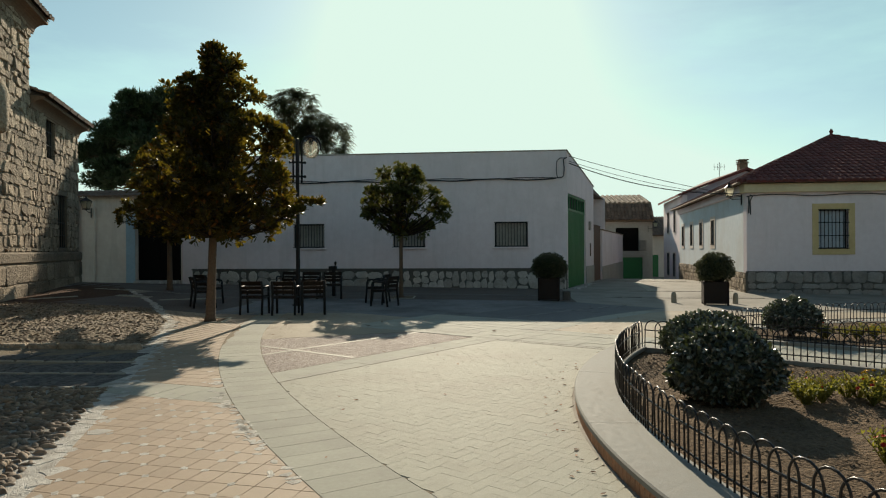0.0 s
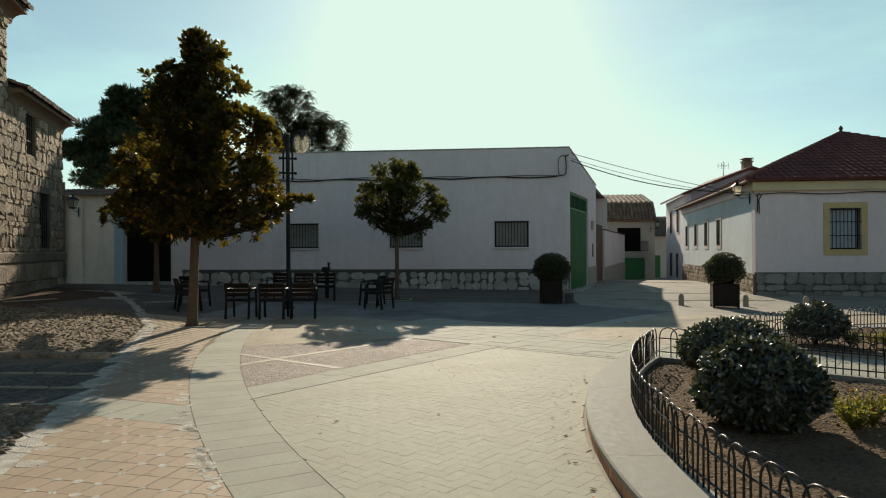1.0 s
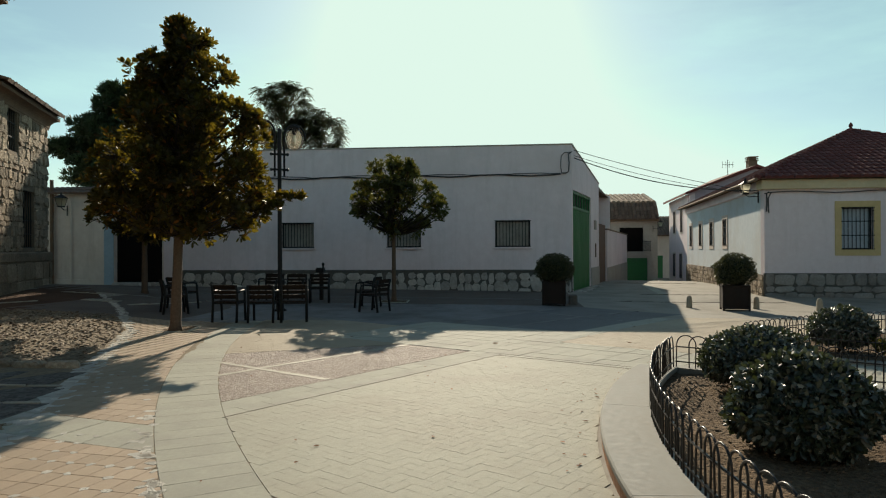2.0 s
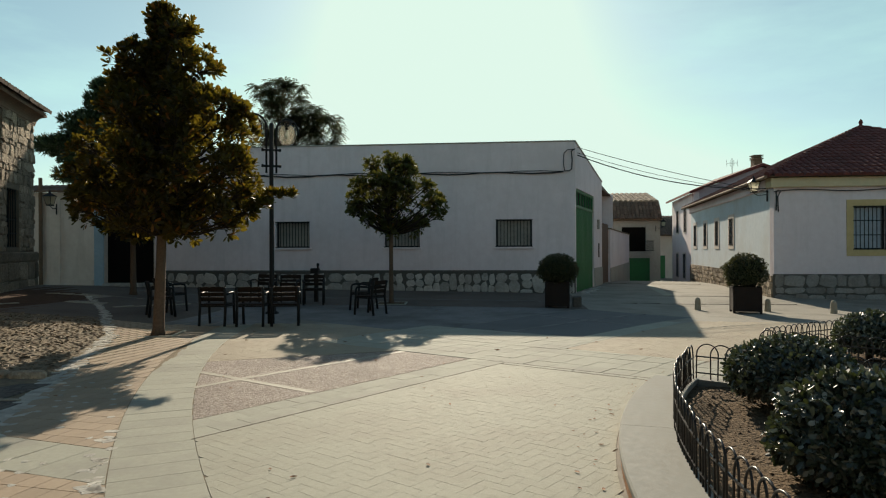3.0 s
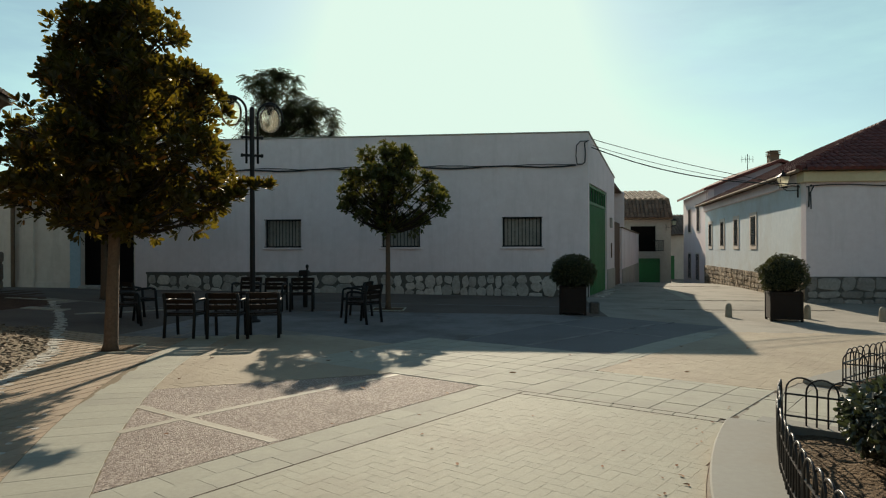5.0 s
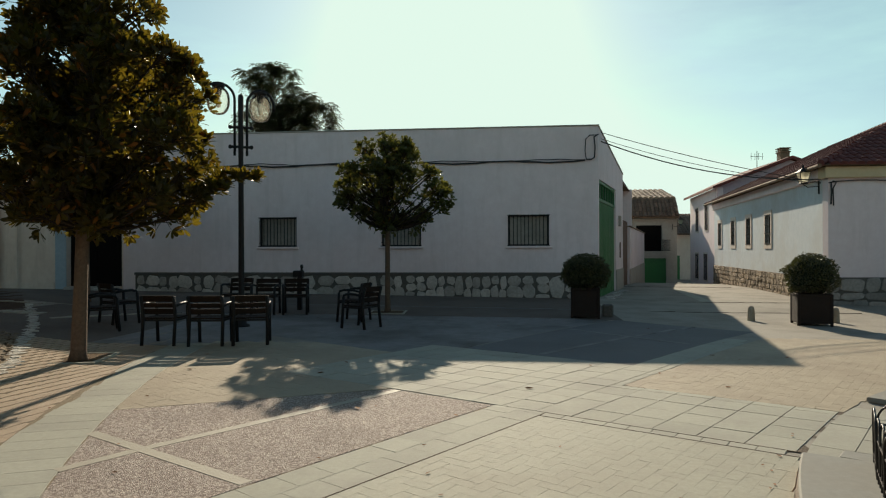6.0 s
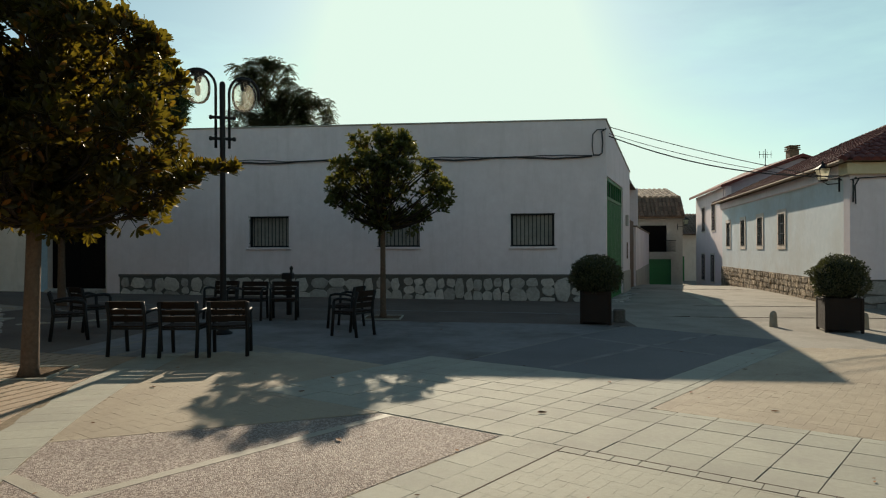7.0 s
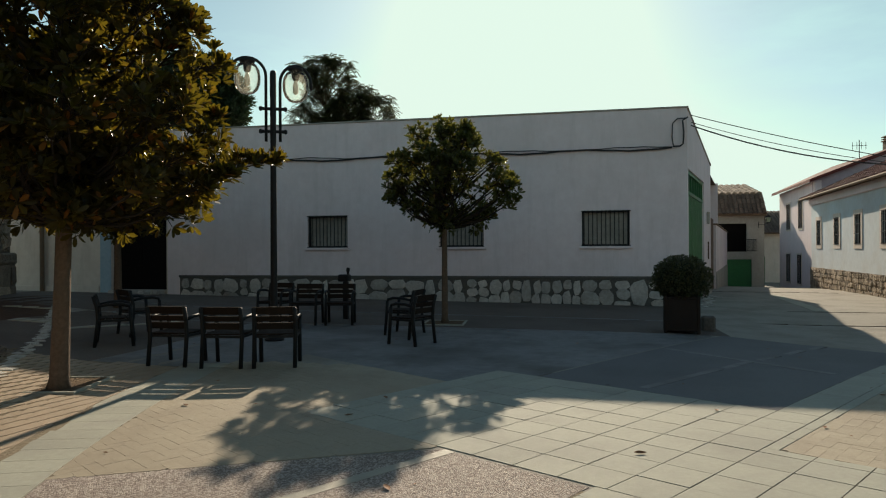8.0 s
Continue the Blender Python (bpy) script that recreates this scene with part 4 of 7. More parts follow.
part("hip_finial", Shape().lathe([(0.1, 0.0), (0.08, 0.1), (0.05, 0.16), (0.09, 0.22), (0.06, 0.3), (0.01, 0.36)], 8, Matrix.Translation(PEAK)), ROOF_TILE_FAR, office, "small dark finial on the hip")
gut = Shape().tube([C4 + Vector((-0.05, 0, -0.02)), C1 + Vector((-0.05, -0.05, -0.02))], 0.06, 8)
part("gutter", gut, EAVE_WOOD, office, "brown eave gutter")


def office_roof(owner):
    f1 = slope_frame(C1 + Vector((0, 0, 0.01)), C2 + Vector((0, 0, 0.01)), PEAK + Vector((0, 0, 0.01)))
    inv = f1.inverted()
    tri = [tuple((inv @ p)[:2]) for p in (C1, C2, PEAK)]
    tile_slope(owner, f1, tri, 0.235, 0.37, ROOF_TILE, ROOF_TILE_FAR, (2.5, 1.0), 290, lift=0.078)
    f2 = slope_frame(C4, C1, PEAK)
    inv = f2.inverted()
    quad = [tuple((inv @ p)[:2]) for p in (C4, C1, PEAK, PEAK2)]
    tile_slope(owner, f2, quad, 0.235, 0.37, ROOF_TILE, ROOF_TILE_FAR, (16, 1.0), 0, lift=0.078)


def office_base(owner):
    cells = rubble_cells(0.0, 10.6, -0.35, 0.655, (0.17, 0.36), (0.24, 0.7))
    stone_facing(owner, cells, OF @ pose(0, -0.04, 0), OFFICE_STONE, OFFICE_STONE, (2, 0.3), 160, gap=0.034, jitter=0.028, rc=0.22, chamfer=0.014)
    cells = rubble_cells(0.0, OS_L - 0.02, -0.75, 0.59, (0.1, 0.24), (0.1, 0.36))
    stone_facing(owner, cells, OS @ pose(0, -0.04, 0), RUBBLE, RUBBLE_FAR, (OS_L, 0.3), 200, gap=0.022, jitter=0.045, chamfer=0.014, lean=4)


# ---- two-storey house behind it ----
TA, TB = Vector((11.2, 50.0)), Vector((10.45, 41.7))
TL = (TB - TA).length
TF = wall_frame(TA, TB - TA)
town = thing("two_storey_house", "white two-storey house with lilac gable and red verge", "building")
TW = [(2.1, 2.55, 2.95, 3.95), (5.0, 2.55, 5.85, 3.95), (2.0, -0.35, 2.9, 1.15), (4.7, -0.35, 5.6, 1.15)]
part("wall", pierced(Shape(), 0, TL, -1.2, 4.75, 0.3, TW, TF), WHITE_WALL, town)
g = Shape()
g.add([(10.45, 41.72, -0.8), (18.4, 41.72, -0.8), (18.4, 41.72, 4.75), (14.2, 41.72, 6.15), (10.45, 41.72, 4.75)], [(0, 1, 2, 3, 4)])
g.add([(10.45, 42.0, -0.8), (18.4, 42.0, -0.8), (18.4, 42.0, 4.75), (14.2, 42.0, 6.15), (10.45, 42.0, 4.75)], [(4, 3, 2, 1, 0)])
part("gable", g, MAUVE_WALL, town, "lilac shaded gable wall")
rt = Shape()
for z, flip in ((4.78, True), (4.93, False)):
    rt.add([(10.15, 41.45, z - 0.14), (14.2, 41.45, z + 1.42), (14.2, 50.3, z + 1.42), (10.85, 50.3, z - 0.14), (18.6, 41.45, z - 0.14), (18.6, 50.3, z - 0.14)],
           [(0, 3, 2, 1), (1, 2, 5, 4)] if flip else [(0, 1, 2, 3), (1, 4, 5, 2)])
rt.add([(10.15, 41.45, 4.64), (14.2, 41.45, 6.2), (14.2, 41.45, 6.35), (10.15, 41.45, 4.79), (18.6, 41.45, 4.64), (18.6, 41.45, 4.79)], [(0, 1, 2, 3), (1, 4, 5, 2)])
rt.add([(10.15, 41.45, 4.64), (10.15, 41.45, 4.79), (10.85, 50.3, 4.79), (10.85, 50.3, 4.64)], [(0, 1, 2, 3)])
part("roof", rt, ROOF_TILE_FAR, town, "dark red tile roof with overhanging eave")
for i, h in enumerate(TW):
    barred_window(11 + i, TF, *h, 0.15, 4, DARK_INSIDE if i > 1 else EAVE_WOOD, "dark house window with cream surround", 0.1, CREAM_WALL, sill=False)
chim = Shape().box(14.85, 44.7, 5.7, 15.35, 45.3, 6.98, None, 0.02)
ch = part("chimney", chim, EAVE_WOOD, town, "brick chimney with grey slatted cap")
part("chimney_cap", Shape().box(14.8, 44.65, 6.98, 15.4, 45.35, 7.04).box(14.9, 44.75, 7.04, 15.3, 45.25, 7.2).box(14.8, 44.65, 7.1, 15.4, 45.35, 7.13).box(14.8, 44.65, 7.2, 15.4, 45.35, 7.25), EAVE_WOOD, ch)
aerial = thing("tv_aerial", "thin metal television aerial on the roof", "aerial")
s = Shape().tube([(13.65, 45.0, 5.8), (13.65, 45.0, 7.1)], 0.02, 6)
for dx in (-0.32, -0.11, 0.1, 0.31):
    s.tube([(13.65 + dx, 45.0, 6.6), (13.65 + dx, 45.0, 7.0)], 0.012, 5)
s.tube([(13.3, 45.0, 6.8), (14.0, 45.0, 6.8)], 0.013, 5)
part("aerial_rods", s, IRON, aerial)

# ---- far end of the street ----
far = thing("far_house", "grey rendered house with weathered tile roof and green garage", "building")
FF = wall_frame((2.5, 51.0), (1, 0))
FH = [(5.7, -0.9, 7.38, 0.82), (5.4, 1.3, 7.1, 3.05)]
part("wall", pierced(Shape(), 0, 8.1, -1.3, 3.65, 0.3, FH, FF), GREY_WALL, far)
part("wall", Shape().box(7.8, 0.3, -1.3, 8.1, 8, 3.65, FF), GREY_WALL, far)
part("garage_door", Shape().box(5.7, 0.12, -0.95, 7.38, 0.16, 0.82, FF).box(5.7, 0.09, 0.42, 7.38, 0.12, 0.47, FF).box(5.8, 0.1, 0.5, 6.48, 0.13, 0.74, FF).box(6.62, 0.1, 0.5, 7.28, 0.13, 0.74, FF), GREEN_PAINT, far, "green painted garage door")
part("window", Shape().box(5.4, 0.15, 1.3, 7.1, 0.2, 3.05, FF), DARK_DOOR, far, "wide dark roller-shuttered window")
bal = Shape()
for i in range(9):
    bal.tube([FF @ Vector((7.0 + i * 0.07, -0.25, 1.35)), FF @ Vector((7.0 + i * 0.07, -0.25, 2.05))], 0.012, 5)
bal.tube([FF @ Vector((6.95, -0.25, 2.05)), FF @ Vector((7.6, -0.25, 2.05))], 0.018, 5)
bal.tube([FF @ Vector((6.95, -0.25, 1.35)), FF @ Vector((7.6, -0.25, 1.35))], 0.018, 5)
bal.tube([FF @ Vector((6.95, -0.25, 2.05)), FF @ Vector((6.95, 0.02, 2.05))], 0.012, 5)
bal.tube([FF @ Vector((7.6, -0.25, 1.35)), FF @ Vector((7.6, 0.02, 1.35))], 0.012, 5)
part("balcony_rail", bal, IRON, far)
part("eave", Shape().box(-0.2, -0.5, 3.5, 8.1, 0.3, 3.6, FF, 0.02), EAVE_WOOD, far)


def far_roof(owner):
    a, b, c = FF @ Vector((-0.2, -0.55, 3.62)), FF @ Vector((8.15, -0.55, 3.62)), FF @ Vector((-0.2, 0.45, 4.86))
    part("roof_deck", Shape().add([(-0.2, -0.5, 3.6), (8.1, -0.5, 3.6), (8.1, 0.45, 4.84), (-0.2, 0.45, 4.84), (8.1, 4.5, 5.75), (-0.2, 4.5, 5.75), (8.1, 9, 4.6), (-0.2, 9, 4.6)], [(0, 1, 2, 3), (3, 2, 4, 5), (5, 4, 6, 7)], FF), EAVE_WOOD, owner)
    h = math.hypot(1.0, 1.24)
    # steep lower slope: darker tile copy, some of its shade in the colour
    tile_slope(owner, slope_frame(a, b, c), [(0, 0), (8.3, 0), (8.3, h), (0, h)], 0.26, 0.4, OLD_TILE, OLD_TILE, (8, 0.5), 0, lift=0.1)
    a, b, c = FF @ Vector((-0.2, 0.4, 4.87)), FF @ Vector((8.15, 0.4, 4.87)), FF @ Vector((-0.2, 4.5, 5.78))
    h = math.hypot(4.1, 0.91)
    # upper slope: sunlight painted in with the lighter tile copy
    tile_slope(owner, slope_frame(a, b, c), [(0, 0), (8.3, 0), (8.3, h), (0, h)], 0.36, 0.5, SUNLIT_TILE, SUNLIT_TILE, (8, 0.5), 0, lift=0.15)


far_roof(far)
annex = thing("yard_wall", "low white yard wall with grey foot along the street", "wall")
AN_A, AN_B = Vector((4.87, 35.9)), Vector((8.3, 50.3))
AN = wall_frame(AN_A, AN_B - AN_A)
AL = (AN_B - AN_A).length
part("wall_body", Shape().box(0, 0, -1.2, AL, 0.25, 2.48, AN), WHITE_WALL, annex)
part("wall_foot", Shape().box(-0.01, -0.025, -1.2, AL, -0.002, 0.55, AN), GREY_WALL, annex)
part("wall_cap", Shape().box(-0.05, -0.06, 2.48, AL, 0.3, 2.54, AN, 0.01), EAVE_WOOD, annex)
bg_gate = thing("board_gate", "brown timber gate between two street walls", "gate")
BG = wall_frame(WS_B, AN_A - WS_B)
part("gate_leaf", Shape().box(0.02, 0.1, -0.6, (AN_A - WS_B).length - 0.02, 0.16, 2.7, BG), BROWN_DOOR, bg_gate)
house3 = thing("street_end_house", "cream house with lit tile roof at the street's end", "building")
H3 = wall_frame((11.2, 60.0), (1, 0))
part("wall", Shape().box(0, 0, -1.6, 7, 4, 2.6, H3), CREAM_WALL, house3)
part("door", Shape().box(0.95, -0.04, -1.4, 1.75, -0.004, 0.9, H3), GREEN_PAINT, house3, "green painted street door")
part("roof_deck", Shape().add([(-0.3, -0.4, 2.55), (7.3, -0.4, 2.55), (7.3, 3.5, 4.4), (-0.3, 3.5, 4.4)], [(0, 1, 2, 3)], H3), EAVE_WOOD, house3)
h = math.hypot(3.9, 1.85)
tile_slope(house3, slope_frame(H3 @ Vector((-0.3, -0.45, 2.6)), H3 @ Vector((7.3, -0.45, 2.6)), H3 @ Vector((-0.3, 3.5, 4.45))), [(0, 0), (7.6, 0), (7.6, h), (0, h)], 0.25, 0.42, OLD_TILE, OLD_TILE, (0, 0), 0, lift=0.07)


# ---- planting helpers ----
def leaf(shape, p, d, up, length, width, fold=0.25, droop=0.0):
    """One leaf: two halves folded along the rib."""
    d = d.normalized()
    side = d.cross(up)
    if side.length < 1e-4:
        side = d.cross(Vector((1, 0.3, 0.2)))
    side.normalize()
    n = side.cross(d)
    k = len(shape.v)
    tip = p + d * length - n * droop * length
    for t, w in ((0.0, 0.0), (0.34, 0.36), (0.7, 0.48), (0.92, 0.28), (1.0, 0.0), (0.92, -0.28), (0.7, -0.48), (0.34, -0.36)):
        q = p.lerp(tip, t) + side * w * width + n * abs(w) * width * fold
        shape.v.append(tuple(q))
    shape.f += [(k, k + 1, k + 2, k + 3, k + 4), (k, k + 4, k + 5, k + 6, k + 7)]


def small_leaf(shape, p, d, up, length, width):
    side = d.cross(up)
    side = side.normalized() if side.length > 1e-4 else Vector((1, 0, 0))
    k = len(shape.v)
    shape.v += [tuple(p), tuple(p + d * length * 0.5 + side * width * 0.5), tuple(p + d * length), tuple(p + d * length * 0.5 - side * width * 0.5)]
    shape.f.append((k, k + 1, k + 2, k + 3))


def aim(spread=1.0):
    while True:
        v = Vector((rand(-1, 1), rand(-1, 1), rand(-1, 1)))
        if 0.05 < v.length < 1:
            return v.normalized() * spread


def rosette(shape, p, axis, n, length):
    """A whorl of large leaves at a twig's tip."""
    axis = axis.normalized()
    a = axis.orthogonal().normalized()
    b = axis.cross(a)
    w0 = rand(0, 6.28)
    for i in range(n):
        w = w0 + i * 2.4
        tilt = rand(0.25, 1.25)
        d = (axis * math.cos(tilt) + (a * math.cos(w) + b * math.sin(w)) * math.sin(tilt)).normalized()
        leaf(shape, p + d * 0.02, d, axis + aim(0.3), length * rand(0.7, 1.15), length * rand(0.36, 0.46), rand(0.1, 0.35), rand(0, 0.18))


def at_profile(profile, z, side=0.0):
    """Crown radius at a height, between its west (side -1) and east (side 1) reach."""
    for (za, wa, ea), (zb, wb, eb) in zip(profile, profile[1:]):
        if za <= z <= zb:
            k = (z - za) / (zb - za)
            return (wa + (wb - wa) * k) * (1 - side) / 2 + (ea + (eb - ea) * k) * (1 + side) / 2
    return 0.1


def magnolia(name, label, x, y, profile, lean, bole, limbs, per_limb, length, seed, clump, extra=(), gaps=-0.9, leaves=None, deep=(1.0, 1.0)):
    """A clear bole, rising limbs and whorls of leathery leaves; profile is the crown's radius by height, deep its reach to the south and north."""
    random.seed(seed)
    noise.seed_set(seed)
    t = thing(name, label, "tree", m=stand(x, y))
    zlo, zhi = profile[0][0], profile[-1][0]
    bole_wood, wood, crown = Shape(), Shape(), Shape()
    axis = [Vector((lean[0] * k, lean[1] * k, z)) for k, z in ((0.0, -0.02), (0.1, 0.12), (0.5, zlo * 0.6), (0.85, zlo + 0.2), (1.0, (zlo + zhi) * 0.55), (1.0, zhi - 0.15))]
    bole_wood.tube(axis, [bole * 1.45, bole * 1.08, bole * 0.9, bole * 0.85, bole * 0.5, 0.012], 12)

    def axis_at(z):
        for a, b in zip(axis, axis[1:]):
            if a.z <= z <= b.z:
                return a.lerp(b, (z - a.z) / (b.z - a.z))
        return axis[-1].copy()

    tips = []
    while len(tips) < limbs:
        z = rand(zlo, zhi)
        if random.random() < (at_profile(profile, z) + 0.2) / (max(q[1] for q in profile) + 0.2):
            tips.append(z)
    for i, z in enumerate(tips):
        w = i * 2.39996 + rand(-0.4, 0.4)
        inner = i % 3 == 2
        swell = 0.97 + 0.22 * noise.noise(Vector((math.cos(w) * 1.6, math.sin(w) * 1.6, z * 1.7)))
        reach = at_profile(profile, z, math.cos(w)) * min(1.06, max(0.55, swell))
        puff = clump * rand(0.75, 1.25)
        r = max(0.03, reach * (rand(0.3, 0.62) if inner else rand(0.9, 1.02)) - puff * 0.55)
        start = axis_at(max(zlo - 0.05, z - 0.25 - 0.45 * r))
        end = Vector((axis_at(z).x + r * math.cos(w), axis_at(z).y + r * math.sin(w) * deep[math.sin(w) > 0], z))
        mid = start.lerp(end, 0.55) + Vector((rand(-0.08, 0.08), rand(-0.08, 0.08), -0.08 * r))
        wood.tube([start, mid, end], [bole * 0.25, 0.017, 0.008], 5, cap=False)
        out = (end - start).normalized()
        rosette(crown, end + out * puff * 0.4, out + Vector((0, 0, 0.6)), 9, length)
        for _ in range(per_limb // 2 if inner and gaps > -0.9 else per_limb):
            d = aim()
            d = (d + out * 0.45 + Vector((0, 0, 0.25))).normalized()
            q = end + Vector((d.x, d.y, d.z * 0.8)) * puff * rand(0.35, 1.0)
            if noise.noise(q * 2.1 + Vector((seed, 0, 0))) < gaps:
                continue
            wood.tube([end.lerp(mid, rand(0.0, 0.3)), q], [0.006, 0.004], 4, cap=False)
            rosette(crown, q, d + Vector((0, 0, 0.7)), random.choice((6, 7, 8)), length)
        for _ in range(per_limb // 3):
            k = rand(0.25, 0.9)
            q = start.lerp(end, k) + aim(rand(0.05, 0.2))
            if noise.noise(q * 2.1 + Vector((seed, 0, 0))) > gaps:
                rosette(crown, q, aim() + Vector((0, 0, 0.5)), 6, length)
    for (ax, ay, az), (bx, by, bz), n in extra:
        a, b = Vector((ax, ay, az)), Vector((bx, by, bz))
        wood.tube([a, a.lerp(b, 0.5) + Vector((0, 0, -0.04)), b], [0.02, 0.012, 0.005], 5)
        for i in range(n):
            q = a.lerp(b, ((i + 1) / n) ** 0.8) + aim(rand(0.04, 0.2) * (1.15 - 0.75 * i / n))
            rosette(crown, q, (b - a).normalized() * 0.5 + Vector((0, 0, 0.7)) + aim(0.3), 8, length)
    part("trunk", bole_wood, BARK, t, "slender grey-brown trunk", smooth=True)
    part("branching", wood, TWIG, t, "dark thin limbs and twigs", smooth=True)
    part("crown", crown, leaves or MAGNOLIA, t, "glossy dark leaves with some rust-brown ones")
    return t


def leaf_ball(owner, centre, radii, count, size, material, seed, lumps=0.12, core=0.86, flare=1.0):
    """A dense bush: a coat of leaves facing outwards round an uneven core, coloured dark for inner shade."""
    random.seed(seed)
    noise.seed_set(seed)
    c = Vector(centre)

    def reach(d):
        return 1 + lumps * noise.noise(d * 2.2 + Vector((seed, 0, 0))) + lumps * 0.5 * noise.noise(d * 6)

    s = Shape()
    for _ in range(count):
        d = aim()
        if d.z < -0.75:
            continue
        k = reach(d) * rand(0.88, 1.03)
        p = c + Vector((d.x * radii[0], d.y * radii[1], d.z * radii[2])) * k
        way = (aim() + d * flare + Vector((0, 0, -0.15 if flare < 0.6 else 0.3))).normalized()
        leaf(s, p, way, d + aim(0.45), size * rand(0.65, 1.2), size * rand(0.42, 0.6), rand(0.05, 0.3))
    part("leaves", s, material, owner)
    # added solid core; its dark colour stands for shade among the leaves
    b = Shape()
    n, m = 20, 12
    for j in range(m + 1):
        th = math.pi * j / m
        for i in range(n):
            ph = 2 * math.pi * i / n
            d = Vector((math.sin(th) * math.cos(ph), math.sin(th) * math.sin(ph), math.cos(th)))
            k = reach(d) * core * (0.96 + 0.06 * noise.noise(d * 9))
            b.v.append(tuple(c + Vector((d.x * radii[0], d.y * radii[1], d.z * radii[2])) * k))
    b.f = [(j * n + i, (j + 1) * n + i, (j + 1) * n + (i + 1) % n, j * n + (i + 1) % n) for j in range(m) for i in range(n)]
    part("inner_foliage", b, FOLIAGE_CORE, owner, "solid bush core painted dark as the shade between leaves", smooth=True)


# ---- trees ----
TREE_A = [(1.84, 0.8, 0.85), (1.93, 1.2, 1.3), (2.25, 1.52, 1.64), (2.65, 1.7, 1.58), (3.2, 1.72, 1.6), (3.55, 1.25, 1.66), (3.9, 0.88, 1.56), (4.3, 0.8, 0.88), (4.7, 0.82, 1.04), (5.2, 0.54, 0.68), (5.5, 0.28, 0.36), (5.77, 0.08, 0.08)]
magnolia("magnolia_tree", "tall conical magnolia with glossy leaves, some rust-brown, beside the chairs", -6.28, 13.4, TREE_A, (0.1, 0.0), 0.094, 200, 18, 0.138, 11, 0.28,
         [((0.5, 0.5, 2.25), (2.12, 0.95, 2.56), 62), ((0.9, 0.2, 2.35), (1.85, 0.5, 2.34), 30), ((-0.5, 0.7, 2.25), (-1.8, 1.9, 2.02), 50), ((0.0, 0.7, 2.25), (-0.5, 2.0, 2.0), 36), ((-0.2, 0.0, 4.6), (-0.88, -0.1, 5.0), 9), ((0.8, 0.0, 3.6), (1.78, 0.0, 3.78), 22)], -0.27, None, (0.85, 1.25))
TREE_B = [(1.96, 0.36, 0.41), (2.12, 0.83, 1.03), (2.36, 1.24, 1.42), (2.63, 1.36, 1.59), (2.84, 1.31, 1.55), (3.22, 1.32, 1.38), (3.56, 1.03, 0.95), (3.87, 0.7, 0.6), (4.14, 0.1, 0.1)]
magnolia("magnolia_tree", "young round-headed magnolia on a thin straight trunk by the warehouse", -3.36, 20.35, TREE_B, (0.0, 0.0), 0.064, 135, 10, 0.12, 23, 0.2, (), -0.36, YOUNG_MAGNOLIA, (0.8, 0.85))
TREE_C = [(1.7, 0.6, 0.6), (2.0, 1.35, 1.35), (2.5, 1.75, 1.75), (3.0, 1.7, 1.7), (3.6, 1.3, 1.3), (4.2, 0.9, 0.9), (4.7, 0.4, 0.4), (4.9, 0.1, 0.1)]
magnolia("magnolia_tree", "shaded magnolia standing before the dark yard gate", -10.95, 20.4, TREE_C, (0.0, 0.0), 0.085, 80, 12, 0.15, 37, 0.3)


def pine_tree(x, y, pads, top):
    random.seed(5)
    t = thing("pine_tree", "dark dense round-topped pine behind the wall", "tree", m=stand(x, y))
    wood, crown = Shape(), Shape()
    wood.tube([(0, 0, -0.1), (0.1, 0, 3.0), (0.0, 0.1, 6.0), (0.1, 0, top - 1.2)], [0.3, 0.24, 0.18, 0.04], 10)
    spots = []
    for cx, cz, rx, rz, n in pads:
        for i in range(n):
            d = aim()
            k = rand(0.1, 1.0) ** 0.5
            spots.append(Vector((cx + d.x * rx * k, d.y * rx * 1.1 * k, cz + d.z * rz * k)))
    for c in spots:
        wood.tube([(0.05, 0, max(3.5, c.z - 1.0)), c], [0.035, 0.01], 5, cap=False)
        r = rand(0.4, 0.7)
        for _ in range(60):
            d = aim()
            d.z = d.z * 0.7 + 0.25
            p = c + Vector((d.x, d.y, d.z * 0.75)) * r * rand(0.5, 1.0)
            for _ in range(9):
                w = (d + aim(0.75) + Vector((0, 0, 0.35))).normalized()
                small_leaf(crown, p, w, aim(), rand(0.22, 0.4), 0.05)
    part("trunk", wood, BARK, t, smooth=True)
    part("crown", crown, PINE, t, "dark green needle tufts")


pine_tree(-17.5, 33.0, [(-1.7, 8.6, 1.4, 0.7, 44), (0.6, 8.8, 1.4, 0.75, 40), (1.3, 9.0, 0.6, 0.4, 14), (1.5, 7.5, 0.7, 0.7, 20), (2.2, 7.0, 0.6, 0.7, 18), (1.7, 8.3, 0.8, 0.6, 22), (2.0, 7.6, 0.7, 0.6, 18), (-3.9, 4.95, 0.7, 0.25, 9), (-2.5, 5.0, 0.8, 0.3, 10), (-3.1, 7.35, 1.2, 0.6, 30), (-4.6, 6.35, 0.9, 0.4, 18), (-3.3, 5.6, 0.9, 0.4, 14), (-1.0, 6.8, 1.6, 0.9, 36)], 9.6)


